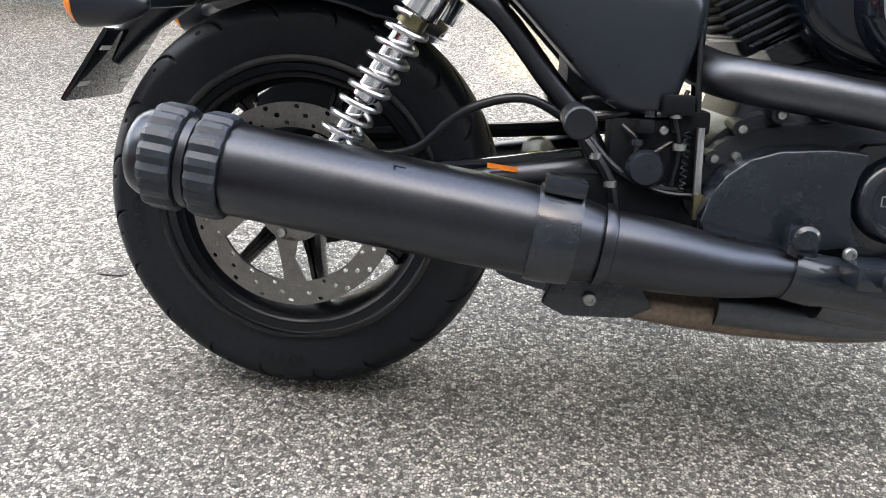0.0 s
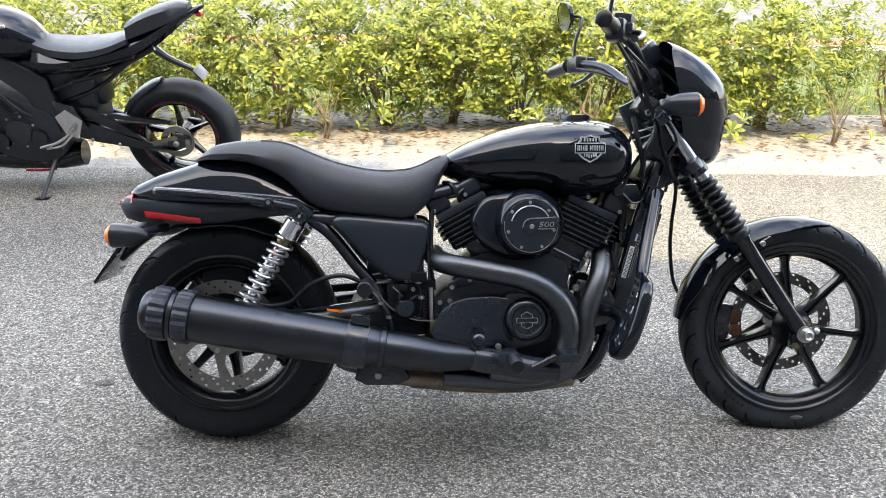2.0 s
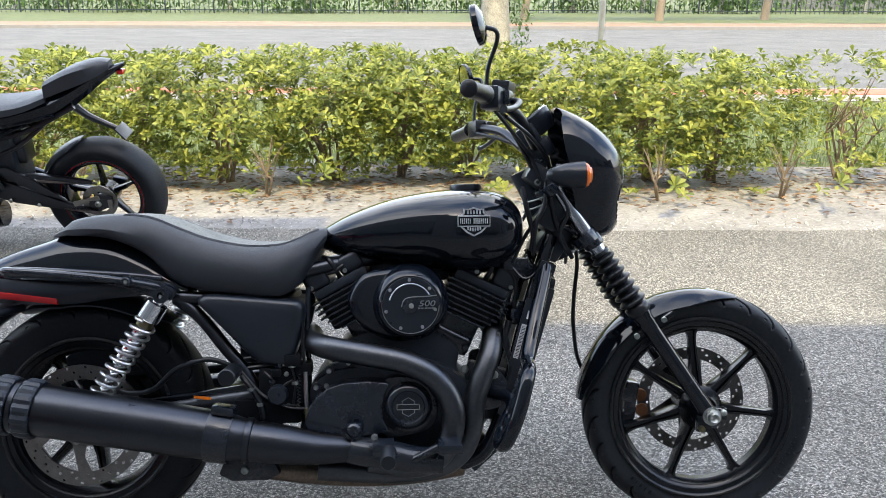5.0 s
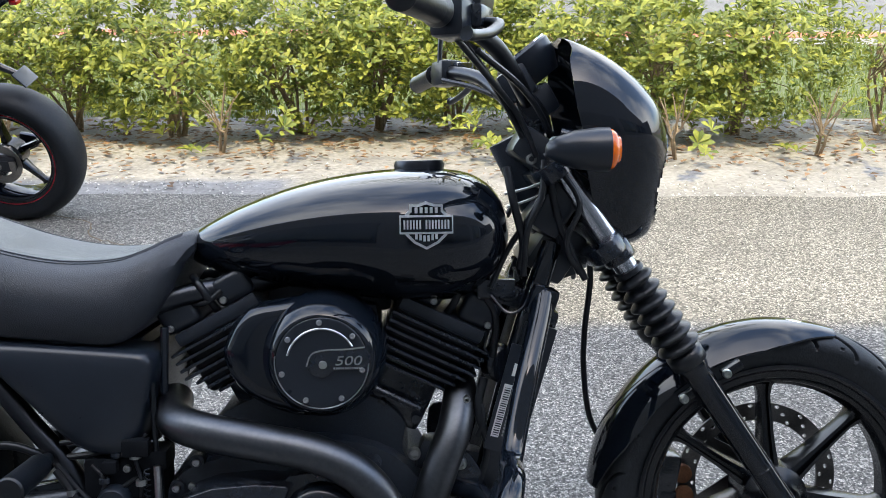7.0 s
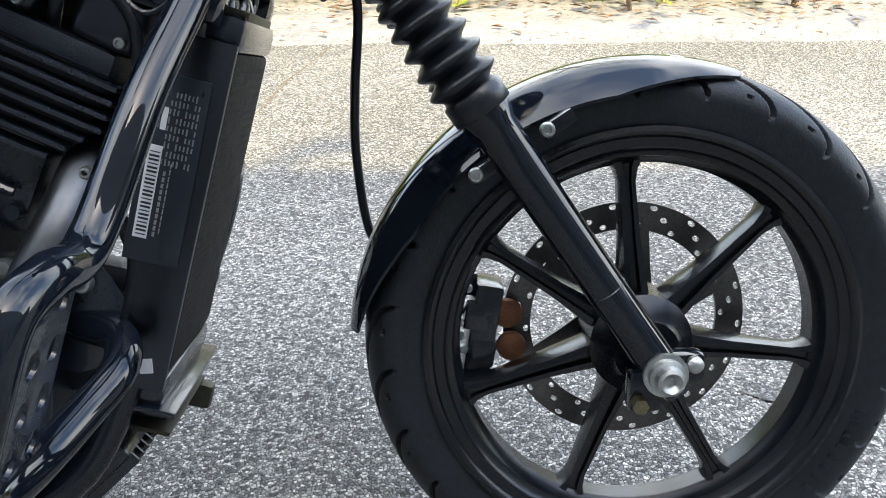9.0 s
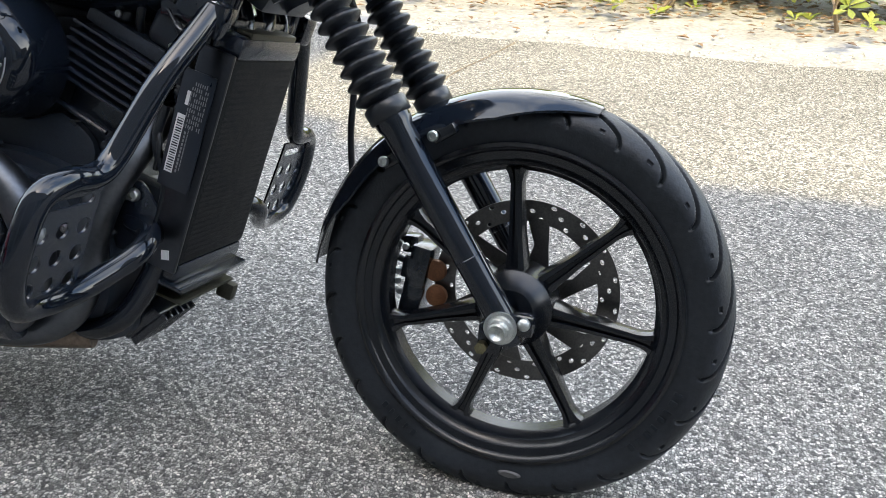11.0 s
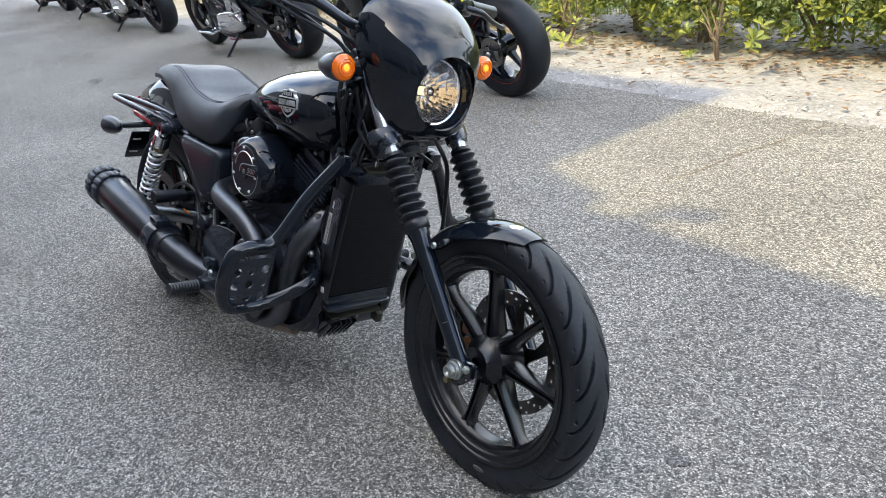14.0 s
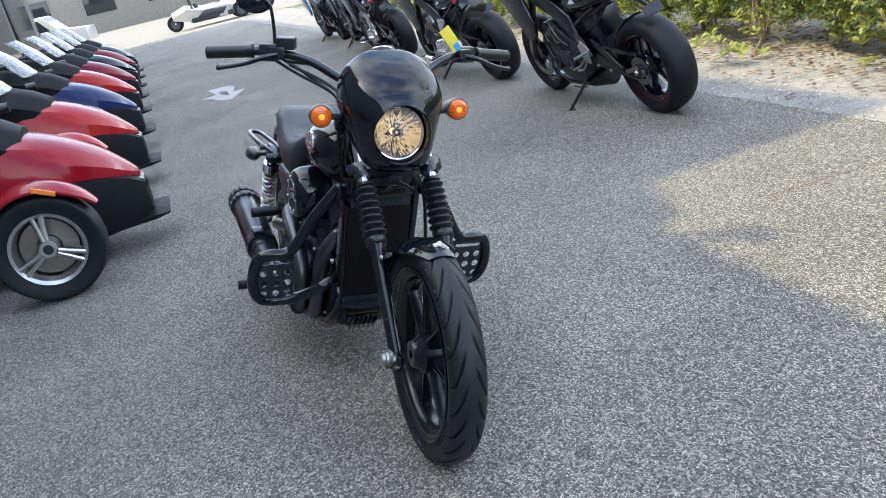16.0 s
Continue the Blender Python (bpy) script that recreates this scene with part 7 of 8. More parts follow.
    for x, zt, w, zc, zb in spline([(0.62, 0.84, 0.06, 0.80, 0.74), (0.70, 0.925, 0.12, 0.84, 0.72), (0.80, 0.975, 0.15, 0.86, 0.70), (0.92, 0.985, 0.155, 0.86, 0.70), (1.03, 0.95, 0.12, 0.85, 0.73), (1.08, 0.89, 0.06, 0.83, 0.78)], 3):
        rings.append([(x, w * math.copysign(abs(math.cos(t)) ** 0.8, math.cos(t)), zc + ((zt - zc) if math.sin(t) > 0 else (zc - zb)) * math.sin(t)) for t in [2 * math.pi * k / 28 for k in range(28)]])
    part("fuel_tank", loft(rings), paint, ob, "humped fuel tank", sharp=60)
    part("tank_stripe", box((0.80, 0.135, 0.918), (0.11, 0.01, 0.018), 0.003, (-40, 8, 0)), M["white_card"], ob, "short pale stripe")
    for s in (-1, 1):
        part("frame_beam", plate([(0.55, 0.42), (0.60, 0.66), (0.74, 0.745), (1.02, 0.86), (1.12, 0.84), (1.08, 0.76), (0.84, 0.66), (0.72, 0.56), (0.68, 0.40)], 0.115 * s, 0.155 * s, 0.012), M["satin"], ob, "black frame beam")
        fair = rounded([(1.06, 0.56), (1.14, 0.50), (1.22, 0.50), (1.27, 0.58), (1.42, 0.75), (1.50, 0.88), (1.38, 0.98), (1.18, 0.93), (1.10, 0.78), (1.06, 0.66)], 3)
        part("side_fairing", plate(fair, 0.175 * s, 0.205 * s, 0.012), paint, ob, "body-coloured side fairing")
        part("handlebar", tube([(1.12, 0.10 * s, 0.93), (1.08, 0.22 * s, 0.94), (1.03, 0.35 * s, 0.935)], 0.014, 10, 4), M["satin"], ob)
        part("mirror", moved(lathe([(-0.02, 0), (-0.015, 0.035), (0.01, 0.05), (0.012, 0.0)], 20, "x"), pose(1.30, 0.36 * s, 1.10)), M["gloss"], ob)
        part("footpeg", tube([(0.50, 0.15 * s, 0.42), (0.49, 0.26 * s, 0.42)], 0.011, 8, 1), M["zinc"], ob, "metal footpeg")
        part("heel_plate", plate([(0.44, 0.40), (0.50, 0.52), (0.60, 0.55), (0.56, 0.42), (0.50, 0.37)], 0.15 * s, 0.158 * s, 0.002), M["cast"], ob)
    nose = []
    for x, w, zb, zt in ((1.20, 0.20, 0.76, 1.02), (1.35, 0.19, 0.74, 1.00), (1.50, 0.13, 0.76, 0.95), (1.60, 0.05, 0.80, 0.89)):
        nose.append([(x, w * math.cos(t), (zb + zt) / 2 + (zt - zb) / 2 * math.sin(t)) for t in [2 * math.pi * k / 24 for k in range(24)]])
    part("nose_fairing", loft(nose), paint, ob, "pointed nose fairing")
    part("windscreen", loft([[(1.22, 0.17 * math.cos(t), 1.0 + 0.02 * math.sin(t)) for t in [math.pi * k / 10 for k in range(11)]] + [(1.215, 0.165 * math.cos(t), 0.99) for t in [math.pi * k / 10 for k in range(10, -1, -1)]],
                             [(1.12, 0.10 * math.cos(t), 1.13 + 0.02 * math.sin(t)) for t in [math.pi * k / 10 for k in range(11)]] + [(1.115, 0.095 * math.cos(t), 1.12) for t in [math.pi * k / 10 for k in range(10, -1, -1)]]]), M["smoke"], ob, "smoked screen")
    part("engine", merged(plate(rounded([(0.60, 0.26), (0.60, 0.44), (0.72, 0.52), (0.95, 0.62), (1.04, 0.55), (0.98, 0.30), (0.85, 0.22), (0.68, 0.21)], 3), -0.16, 0.16, 0.012), lathe([(0.16, 0.0), (0.16, 0.07), (0.185, 0.065), (0.19, 0.0)], 24, at=(0.80, 0, 0.38))), M["matt"], ob, "black engine")
    part("engine_cover", lathe([(0.15, 0.042), (0.178, 0.04), (0.186, 0.030), (0.188, 0.0)], 24, at=(0.70, 0, 0.35)), M["satin"], ob, "grey metal engine cover")
    for i in range(7):
        part("cover_bolt", bolt((0.80 + 0.085 * math.cos(i * 0.9), 0.162, 0.38 + 0.085 * math.sin(i * 0.9)), 0.007, 0.006, "y", 1), M["zinc"], ob, "bolt")
    part("belly_pan", loft([[(x, w * math.cos(t), 0.19 + 0.07 * math.sin(t)) for t in [2 * math.pi * k / 16 for k in range(16)]] for x, w in ((0.56, 0.06), (0.64, 0.14), (0.9, 0.16), (1.12, 0.11))]), M["gloss"], ob, "black belly pan")
    part("chain_adjuster", merged(box((-0.045, 0.128, 0.306), (0.055, 0.012, 0.040), 0.004), box((0.06, 0.130, 0.318), (0.14, 0.010, 0.028), 0.004, (0, 14, 0))), M["steel"], ob, "metal chain adjuster")
    part("swingarm_brace", plate([(0.16, 0.318), (0.30, 0.43), (0.42, 0.50), (0.52, 0.505), (0.55, 0.47), (0.42, 0.43), (0.30, 0.365)], 0.108, 0.134, 0.007), M["satin"], ob, "raised brace on the swingarm")
    for x, z in ((0.56, 0.455), (0.50, 0.43), (0.60, 0.36), (0.44, 0.325), (0.30, 0.30)):
        part("frame_bolt", bolt((x, 0.136, z), 0.010, 0.009, "y", 1), M["zinc"], ob, "bright frame bolt")
    part("water_pump", merged(lathe([(0.16, 0.0), (0.16, 0.05), (0.196, 0.046), (0.204, 0.03), (0.206, 0.0)], 24, at=(0.90, 0, 0.34)), tube([(0.90, 0.19, 0.34), (0.96, 0.19, 0.42), (1.00, 0.17, 0.52)], 0.016, 10, 4)), M["satin"], ob, "grey metal water pump with its hose")
    part("rearset", merged(plate([(0.46, 0.44), (0.54, 0.50), (0.60, 0.46), (0.56, 0.36), (0.50, 0.34)], 0.150, 0.160, 0.003), tube([(0.53, 0.16, 0.36), (0.60, 0.165, 0.30), (0.68, 0.17, 0.285)], 0.006, 8, 3)), M["alloy"], ob, "bare metal footrest hanger")
    part("seat_rail", merged(tube([(0.62, 0.135, 0.70), (0.40, 0.125, 0.715), (0.14, 0.10, 0.765)], 0.012, 8, 3), tube([(0.58, 0.135, 0.60), (0.44, 0.125, 0.66), (0.30, 0.115, 0.715)], 0.010, 8, 3)), M["gloss"], ob, "black seat rail")
    part("belly_stripe", tube([(0.66, 0.160, 0.165), (0.74, 0.168, 0.160), (0.82, 0.170, 0.16)], 0.006, 6, 3), M["red_paint"], ob, "red belly stripe")
    part("subframe", merged(tube([(0.55, 0.10, 0.62), (0.30, 0.10, 0.68), (0.05, 0.07, 0.80)], 0.014, 8, 3), tube([(0.56, 0.10, 0.52), (0.36, 0.10, 0.60), (0.20, 0.08, 0.72)], 0.012, 8, 3), box((0.42, 0, 0.58), (0.14, 0.12, 0.18), 0.02)), M["satin"], ob)
    # solid boxes added to close the see-through gap below the seat
    part("air_box", merged(box((0.50, 0, 0.53), (0.22, 0.20, 0.34), 0.03), box((0.62, 0, 0.66), (0.26, 0.22, 0.16), 0.03)), M["matt"], ob, "black filler body under the seat")
    part("shock_absorber", tube([(0.50, 0, 0.36), (0.42, 0, 0.60)], 0.04, 12, 1), M["cast"], ob)
    part("plate_arm", merged(tube([(0.10, 0, 0.80), (0.02, 0, 0.73), (-0.08, 0, 0.68), (-0.13, 0, 0.655)], [0.024, 0.018, 0.014, 0.012], 8, 3), box((-0.145, 0, 0.650), (0.008, 0.12, 0.07), 0.003, (0, 40, 0))), M["plastic"], ob, "black bracket under the tail")
    part("tail_light", box((-0.185, 0, 0.955), (0.03, 0.05, 0.02), 0.006), M["red_lens"], ob, "red tail light")
    ft = Vector((0.70, 0.31, 0.060))
    part("side_stand", merged(tube([(0.66, 0.13, 0.22), tuple(ft)], 0.011, 10, 1), box(tuple(ft), (0.07, 0.04, 0.010), 0.003)), M["satin"], ob, "side stand")
    if chromed:
        part("primary_cover", pillow(rounded([(0.52, 0.26), (0.50, 0.36), (0.60, 0.42), (0.84, 0.40), (0.92, 0.33), (0.88, 0.25), (0.70, 0.23)], 4), 0.175, 0.20, 0.15, 0.35), M["chrome"], ob, "chrome primary cover")
        for x0, x1 in ((0.66, 0.60), (0.80, 0.88)):
            part("chrome_cylinder", tube([(x0, 0.13, 0.42), (x1, 0.13, 0.62)], 0.05, 16, 1), M["chrome"], ob, "chromed cylinder cover")
        part("floorboard", box((0.92, 0.27, 0.27), (0.26, 0.10, 0.018), 0.006), M["chrome"], ob, "chrome floorboard")
        part("rear_lamp", lathe([(-0.03, 0), (-0.02, 0.02), (0.02, 0.022), (0.03, 0)], 16, "x", at=(-0.05, 0.2, 0.80)), M["red_lens"], ob, "red lamp")
    # hoses, clamps and castings on the open engine
    for i in range(5):
        part("engine_hose", tube([(0.72 + 0.06 * i, 0.165, 0.46 + 0.02 * i), (0.78 + 0.05 * i, 0.185, 0.52 - 0.03 * (i % 2)), (0.86 + 0.04 * i, 0.175, 0.60 - 0.02 * i)], 0.011 - 0.001 * i, 8, 4), M["boot"], ob)
        part("engine_bolt", bolt((0.66 + 0.075 * i, 0.166, 0.29 + 0.03 * ((i * 2) % 3)), 0.009, 0.008, "y", 1), M["zinc"], ob, "bright bolt")
    part("gear_lever", tube([(0.50, 0.17, 0.40), (0.60, 0.185, 0.33), (0.70, 0.19, 0.30)], 0.007, 8, 3), M["zinc"], ob, "metal gear lever")
    return ob


sb = sport_bike(pose(-0.885, 2.505, 0, 0, 0, 180.5) @ pose(0, 0, 0, -11), M["gloss"], "black sport motorcycle on its side stand, red rim stripes")
sc = sport_bike(pose(-3.42, 2.50, 0, 0, 0, 181) @ pose(0, 0, 0, -11) @ Matrix.Diagonal((1.12, 1.0, 1.0, 1)), M["gloss"], "dark motorcycle with a chromed engine, parked by the sand", True)
copy_thing(sc, pose(-6.55, 2.55, 0, 0, 0, 179) @ pose(0, 0, 0, -11))
copy_thing(sb, pose(-8.7, 2.70, 0, 0, 0, 178) @ pose(0, 0, 0, -11))
sport_bike(pose(-10.9, 2.75, 0, 0, 0, 181) @ pose(0, 0, 0, -11), M["bright_blue"], "bright blue sport motorcycle at the end of the row")


# ---- three-wheeled roadsters in a row ----
def roadster(m, paint, label):
    """A three-wheeled roadster facing +x of its own: two wheels ahead, one behind."""
    ob = thing("three_wheeler", m, label, "three-wheeler", "row of three-wheelers")

    def wheel(x, y, r, w, name, out):
        wb = lathe([(-w / 2, r * 0.66), (-w / 2 + 0.01, r * 0.60), (-w * 0.2, r * 0.55), (w * 0.2, r * 0.55), (w / 2 - 0.01, r * 0.60), (w / 2, r * 0.66), (0, r * 0.64)], 48, closed=True)
        wo = part(name, wb, M["alloy"], ob, "silver alloy wheel", at((x, y, r)))
        part("tyre", tyre(r, w * 1.12, r * 0.65, 0, 72, 0.3), M["rubber"], wo, "black tyre")
        part("hub", lathe([(-0.02, 0), (-0.02, 0.04), (0.0, 0.055), (0.05, 0.055)], 24), M["alloy"], wo, "", pose(0, out * (w / 2 - 0.02), 0, 0, 0, 0 if out < 0 else 180))
        part("hub_cap", lathe([(-0.025, 0), (-0.024, 0.024), (-0.018, 0.026)], 20), M["plastic"], wo, "black centre cap", pose(0, out * (w / 2 - 0.02), 0, 0, 0, 0 if out < 0 else 180))
        for i in range(3):
            for d in (-0.17, 0.17):
                a = radians(90 + 120 * i) + d
                p0 = Vector((0.045 * math.cos(a), 0, 0.045 * math.sin(a)))
                p1 = Vector((r * 0.61 * math.cos(a - d * 0.25), 0, r * 0.61 * math.sin(a - d * 0.25)))
                part("spoke", tube([p0 + Vector((0, out * (w / 2 - 0.005), 0)), (p0 + p1) / 2 + Vector((0, out * (w / 2 - 0.012), 0)), p1 + Vector((0, out * (w / 2 - 0.02), 0))], [0.017, 0.014, 0.017], 8, 2, flat=0.8), M["alloy"], wo)
        part("brake_disc", lathe([(out * 0.0, 0.06), (out * 0.0, r * 0.5), (out * 0.006, r * 0.5), (out * 0.006, 0.06)], 40, closed=True), M["steel"], wo, "brake disc")
    for s in (-1, 1):
        wheel(1.70, 0.655 * s, 0.28, 0.16, "front_wheel", s)
        part("mudguard", guard_bm((1.70, 0.655 * s, 0.28), 0.335, 152, 28, 0.105, 20, 9, 0.03, 0.012), paint, ob, "body-coloured mudguard")
        part("side_marker", box((1.80, 0.757 * s, 0.565), (0.13, 0.012, 0.026), 0.005, (0, 22, 0)), M["amber"], ob, "amber side marker")
        part("suspension_arm", merged(tube([(1.62, 0.22 * s, 0.22), (1.70, 0.58 * s, 0.24)], 0.018, 8, 1), tube([(1.80, 0.22 * s, 0.22), (1.70, 0.58 * s, 0.24)], 0.018, 8, 1), tube([(1.70, 0.24 * s, 0.40), (1.70, 0.58 * s, 0.34)], 0.016, 8, 1)), M["satin"], ob)
        lamp_pts = rounded([(1.58, 0.60), (1.80, 0.575), (2.02, 0.50), (2.10, 0.44), (1.95, 0.44), (1.70, 0.50)], 3)
        part("headlamp_panel", moved(plate(lamp_pts, -0.01, 0.01, 0.004), pose(0, 0.352 * s, 0, -8 * s, 0, -6 * s)), M["shop_glass"], ob, "dark glossy headlamp panel")
        part("handlebar", tube([(1.02, 0.12 * s, 1.0), (0.90, 0.28 * s, 1.02), (0.80, 0.40 * s, 1.0)], 0.016, 10, 4), M["satin"], ob)
        part("mirror", loft([[(1.40 + dx, (0.40 + 0.050 * math.cos(t)) * s, 0.85 + 0.035 * math.sin(t)) for t in [2 * math.pi * k / 16 for k in range(16)]] for dx in (-0.03, 0.05)]), M["plastic"], ob, "black mirror")
        part("footboard", box((0.85, 0.36 * s, 0.30), (0.5, 0.16, 0.04), 0.015), M["plastic"], ob)
    wheel(0.0, 0.0, 0.31, 0.2, "rear_wheel", -1)
    # hood
    rings = []
    for x, zt, w, zb in spline([(0.95, 0.88, 0.22, 0.45), (1.25, 0.87, 0.31, 0.46), (1.55, 0.82, 0.33, 0.50), (1.85, 0.72, 0.30, 0.50), (2.08, 0.60, 0.225, 0.46), (2.22, 0.49, 0.14, 0.42), (2.28, 0.43, 0.06, 0.40)], 3):
        half = [(0, zt), (w * 0.5, zt - 0.012), (w * 0.82, zt - 0.05), (w, zt - (zt - zb) * 0.55), (w * 1.0, zb), (0, zb)]
        rings.append([(x, -a, z) for a, z in half] + [(x, a, z) for a, z in reversed(half[1:-1])])
    part("hood", loft(rings), paint, ob, "glossy painted hood", sharp=35)
    part("nose_tip", loft([[(x, w * c, z + h * d) for c, d in ((-1, -1), (1, -1), (1, 1), (-1, 1))] for x, w, z, h in ((2.16, 0.18, 0.405, 0.05), (2.30, 0.11, 0.345, 0.03))]), M["plastic"], ob)
    rings = []
    for x, zt, w, zb in ((0.9, 0.50, 0.30, 0.20), (1.4, 0.48, 0.30, 0.16), (1.9, 0.50, 0.29, 0.14), (2.20, 0.43, 0.21, 0.15), (2.30, 0.37, 0.14, 0.20)):
        rings.append([(x, -w, zb), (x, w, zb), (x, w * 1.02, zt), (x, -w * 1.02, zt)])
    part("lower_body", beveled(loft(rings), 0.02, 2), M["dull_black"], ob, "matt black lower body")
    part("splitter", plate([(2.02, 0.145), (2.30, 0.150), (2.40, 0.165), (2.40, 0.172), (2.30, 0.175), (2.02, 0.17)], -0.22, 0.22, 0.004), M["dull_black"], ob, "black front splitter")
    # dash cowl, screen, seat, tail
    rings = []
    for x, zt, w, zb in ((0.80, 1.00, 0.20, 0.62), (1.05, 1.05, 0.28, 0.62), (1.32, 1.00, 0.32, 0.62), (1.56, 0.90, 0.30, 0.66), (1.68, 0.82, 0.24, 0.70)):
        half = [(0, zt), (w * 0.6, zt - 0.02), (w, zt - 0.12), (w * 0.95, zb)]
        rings.append([(x, -a, z) for a, z in half] + [(x, a, z) for a, z in reversed(half[1:])])
    part("dash_cowl", loft(rings), M["dull_black"], ob, "black dash cowl", sharp=40)
    scr = []
    for x, z, w in ((1.46, 0.93, 0.26), (1.32, 1.10, 0.25), (1.16, 1.25, 0.21)):
        front = [(x - 0.10 * (1 - math.sin(t)), w * math.cos(t), z) for t in [math.pi * k / 12 for k in range(13)]]
        back = [(p[0] - 0.006, p[1] * 0.98, p[2]) for p in reversed(front)]
        scr.append(front + back)
    part("windscreen", loft(scr), M["clear"], ob, "clear plastic windscreen").visible_shadow = False
    rings = []
    for x, zt, w, zb in spline([(-0.55, 0.92, 0.14, 0.72), (-0.30, 0.93, 0.18, 0.64), (-0.05, 0.86, 0.19, 0.60), (0.25, 0.76, 0.19, 0.56), (0.55, 0.74, 0.15, 0.56), (0.85, 0.84, 0.12, 0.58)], 2):
        half = [(0, zt), (w * 0.7, zt - 0.004), (w, zt - 0.04), (w * 0.95, zb)]
        rings.append([(x, -a, z) for a, z in half] + [(x, a, z) for a, z in reversed(half[1:])])
    part("seat", loft(rings), M["vinyl"], ob, "black two-level seat", sharp=50)
    part("side_body", loft([[(x, -w, zb), (x, w, zb), (x, w * 0.95, zt), (x, -w * 0.95, zt)] for x, w, zb, zt in ((-0.60, 0.12, 0.60, 0.82), (-0.2, 0.22, 0.42, 0.70), (0.4, 0.24, 0.26, 0.60), (1.0, 0.27, 0.24, 0.66))]), paint, ob, "painted side body")
    part("rear_swingarm", tube([(0.45, 0.16, 0.35), (0.0, 0.16, 0.31)], 0.03, 10, 1), M["satin"], ob)
    for c in ob.children:                           # short nose ahead of the axle
        if not c.name.startswith(("front_wheel", "mudguard")):
            for v in c.data.vertices:
                if v.co.x > 1.7:
                    v.co.x = 1.7 + (v.co.x - 1.7) * 0.84
    return ob


paints = [("red_paint", "bright red"), ("orange_red", "scarlet"), ("blue_paint", "dark blue"), ("orange_red", "scarlet"), ("maroon_paint", "maroon"), ("gloss", "black"), ("maroon_paint", "maroon"), ("gloss", "black")]
for i, (pt, word) in enumerate(paints):
    roadster(pose(-1.63 - 1.78 * i, -2.775 - 0.03 * i, 0, 0, 0, 90), M[pt], word + " three-wheeled roadster parked nose out in a row")

# ---- far white vehicles ----
car = thing("white_roadster", pose(-33.6, 2.0, 0, 0, 0, 90), "white open three-wheeled car on sunlit concrete", "car")
rings = []
for x, zt, w, zb in ((-1.5, 0.75, 0.25, 0.45), (-0.9, 0.95, 0.55, 0.30), (-0.2, 0.80, 0.75, 0.22), (0.6, 0.82, 0.78, 0.22), (1.2, 0.72, 0.70, 0.22), (1.75, 0.50, 0.55, 0.25), (1.95, 0.38, 0.4, 0.28)):
    half = [(0, zt), (w * 0.7, zt - 0.03), (w, zt - 0.18), (w, zb), (0, zb)]
    rings.append([(x, -a, z) for a, z in half] + [(x, a, z) for a, z in reversed(half[1:-1])])
part("body", loft(rings), M["white_paint"], car, "white bodywork", sharp=30)
for x, y in ((1.25, -0.85), (1.25, 0.85), (-1.45, 0)):
    w = part("wheel", lathe([(-0.1, 0.20), (-0.09, 0.03), (0.09, 0.03), (0.1, 0.20)], 24), M["satin"], car, "", at((x, y, 0.33)))
    part("tyre", tyre(0.33, 0.24, 0.2, 0, 48, 0.3), M["rubber"], w)
    if y:
        part("mudguard", guard_bm((x, y, 0.33), 0.39, 150, 30, 0.14, 14, 7), M["white_paint"], car)
for y in (-0.35, 0.35):
    part("seat", box((-0.45, y, 0.72), (0.18, 0.42, 0.5), 0.06, (0, -14, 0)), M["vinyl"], car)
    part("roll_hoop", tube([(-0.65, y - 0.22, 0.75), (-0.68, y - 0.16, 1.2), (-0.68, y + 0.16, 1.2), (-0.65, y + 0.22, 0.75)], 0.035, 8, 4), M["satin"], car)
part("screen", loft([[(0.55, -0.62, 0.80), (0.55, 0.62, 0.80), (0.52, 0.62, 0.80), (0.52, -0.62, 0.80)], [(0.22, -0.50, 1.08), (0.22, 0.50, 1.08), (0.19, 0.50, 1.08), (0.19, -0.50, 1.08)]]), M["smoke"], car, "smoked wind deflector")
for y in (-0.72, 0.72):
    part("sill", box((0.05, y, 0.30), (1.7, 0.10, 0.20), 0.04), M["plastic"], car, "black sill")
    part("nose_intake", box((1.72, y * 0.45, 0.40), (0.22, 0.30, 0.10), 0.03), M["plastic"], car, "black intake")
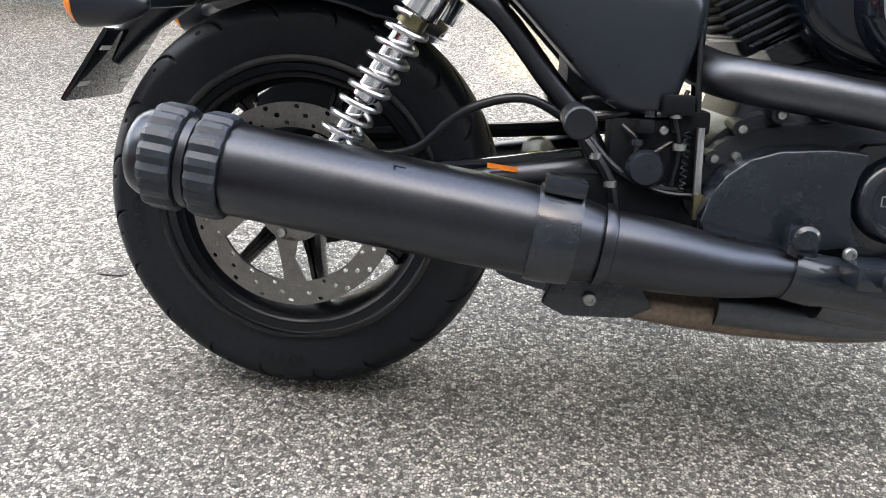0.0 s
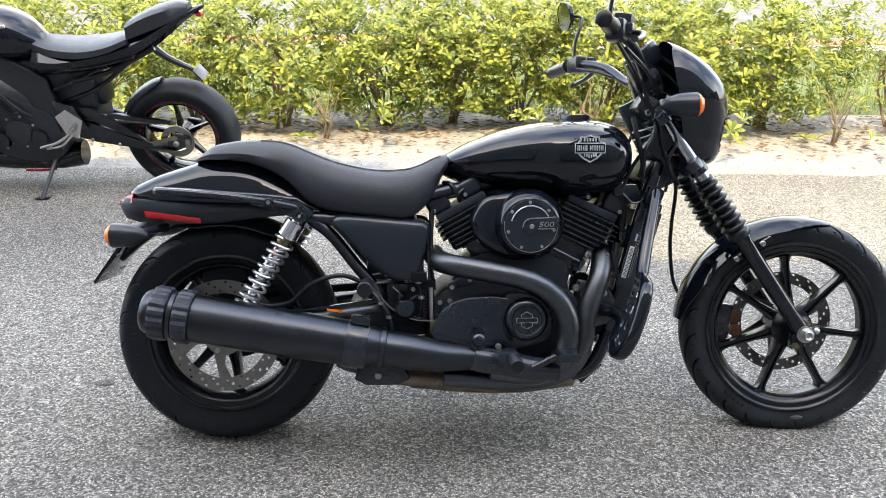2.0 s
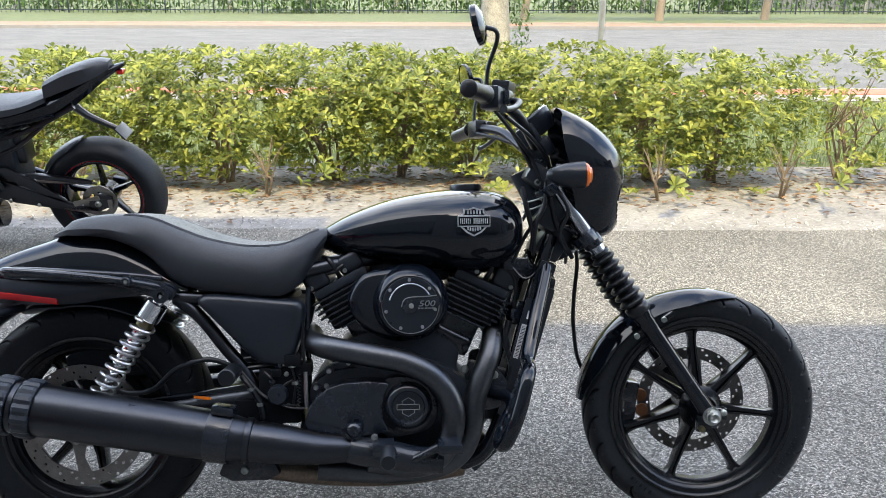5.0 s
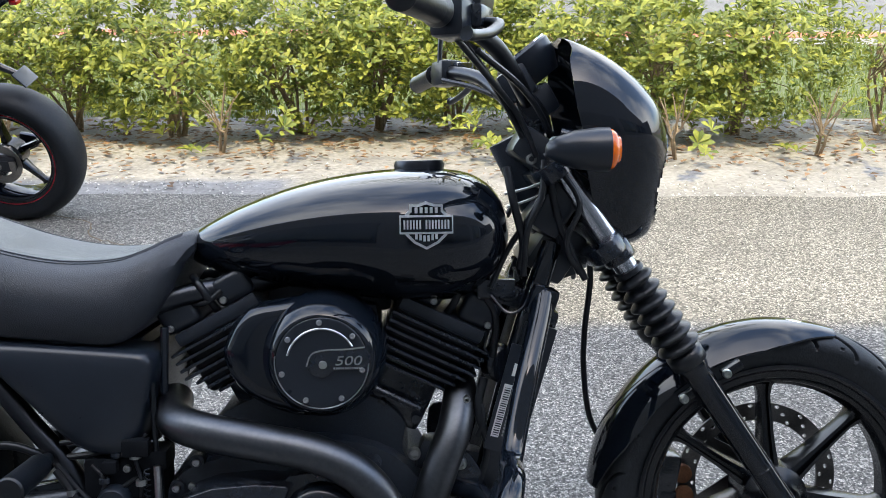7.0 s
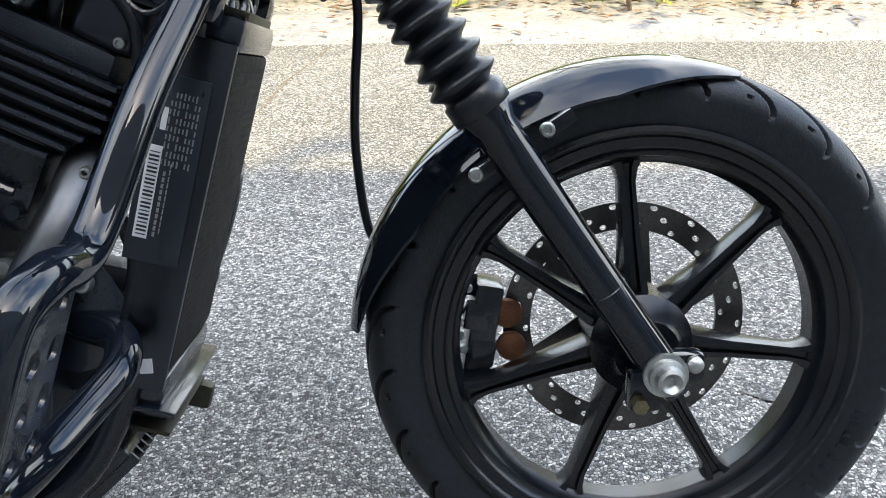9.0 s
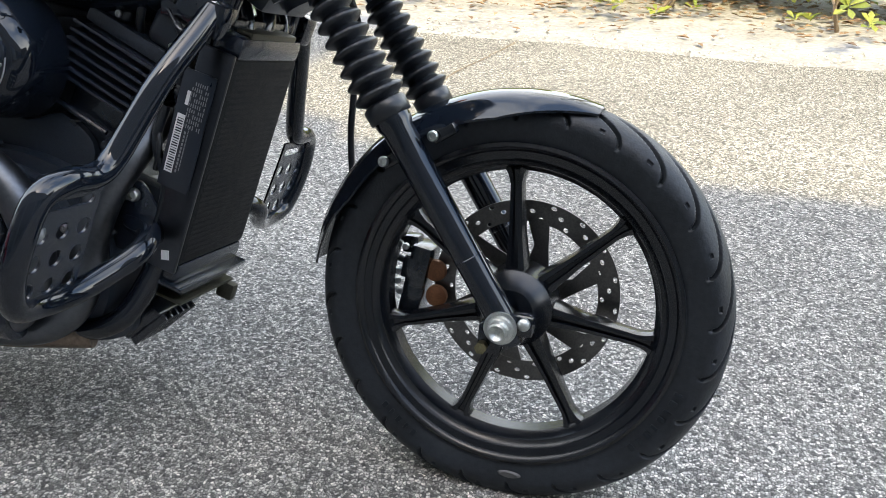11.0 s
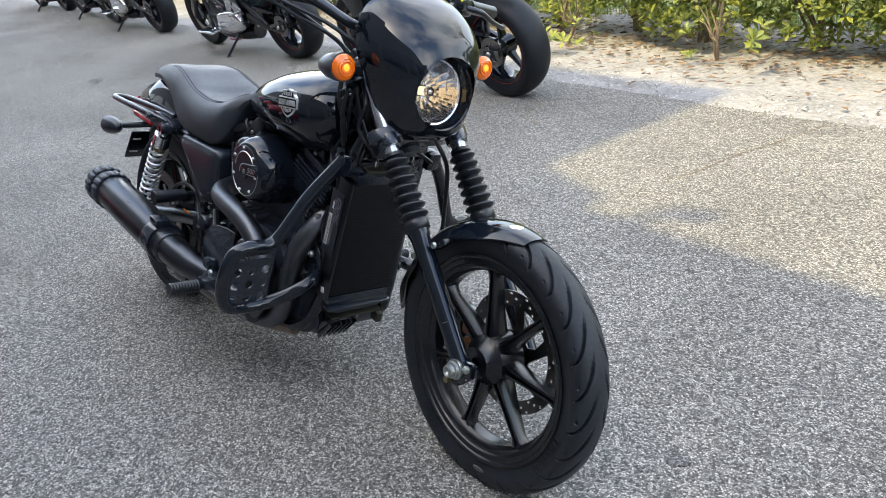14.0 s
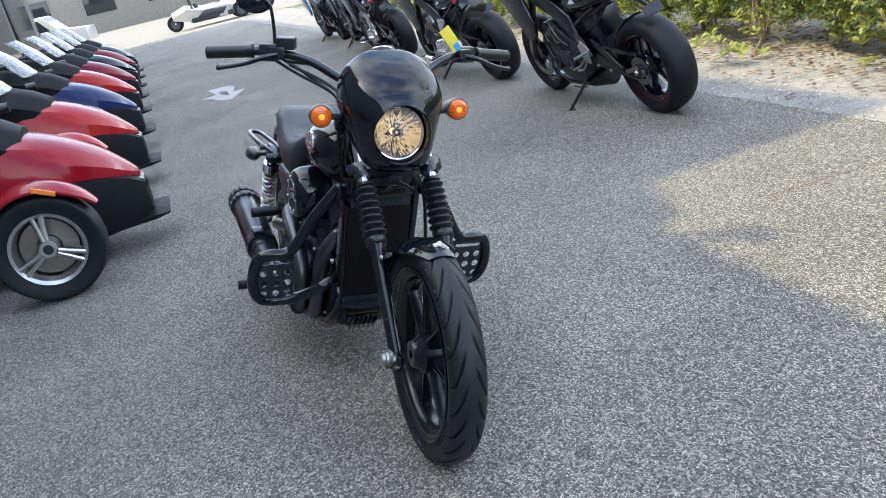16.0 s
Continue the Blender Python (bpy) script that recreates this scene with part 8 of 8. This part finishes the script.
part("side_vent", plate([(-0.6, 0.35), (0.5, 0.32), (0.7, 0.55), (-0.2, 0.62)], -0.80, -0.765, 0.01), M["plastic"], car)

# long building added to cover the bright sky beyond the apron
hall = thing("low_building", pose(-82, -12, 0), "long pale low building at the far end of the lot", "building")
part("wall", box((0, 0, 3.4), (8, 70, 7.0), 0.05), M["concrete"], hall, "pale rendered wall")
part("roof", box((0.3, 0, 7.05), (9, 71, 0.5), 0.05), M["render"], hall, "dark roof edge")
for i in range(12):
    part("window", box((4.02, -30 + 5.4 * i, 2.6), (0.08, 2.6, 2.0), 0.02), M["shop_glass"], hall, "dark window")
truck = thing("pickup_truck", pose(-40.0, -5.4, 0, 0, 0, 80), "white pickup truck parked far off", "truck")
part("cab", beveled(loft([[(x, -w, zb), (x, w, zb), (x, w * k, zt), (x, -w * k, zt)] for x, w, zb, zt, k in ((-1.2, 0.92, 0.45, 1.85, 0.82), (0.6, 0.92, 0.45, 1.88, 0.82), (1.25, 0.92, 0.45, 1.15, 0.97), (2.4, 0.90, 0.45, 1.05, 0.97))]), 0.06, 2), M["white_paint"], truck, "white cab and hood")
part("bed", beveled(box((-2.2, 0, 0.85), (2.0, 1.86, 0.75)), 0.05), M["white_paint"], truck, "white load bed")
for s in (-1, 1):
    part("side_window", plate([(-1.0, 1.20), (0.85, 1.20), (0.45, 1.72), (-0.95, 1.72)], 0.86 * s, 0.90 * s, 0.01), M["shop_glass"], truck, "dark side window")
    for x in (1.5, -2.0):
        w = part("wheel", lathe([(-0.1, 0.24), (-0.09, 0.03), (0.09, 0.03), (0.1, 0.24)], 24), M["alloy"], truck, "", at((x, 0.84 * s, 0.38)))
        part("tyre", tyre(0.38, 0.26, 0.24, 0, 48, 0.3), M["rubber"], w)
part("windshield", loft([[(1.22, -0.8, 1.16), (1.22, 0.8, 1.16), (1.20, 0.8, 1.14), (1.20, -0.8, 1.14)], [(0.68, -0.72, 1.80), (0.68, 0.72, 1.80), (0.66, 0.72, 1.78), (0.66, -0.72, 1.78)]]), M["shop_glass"], truck)
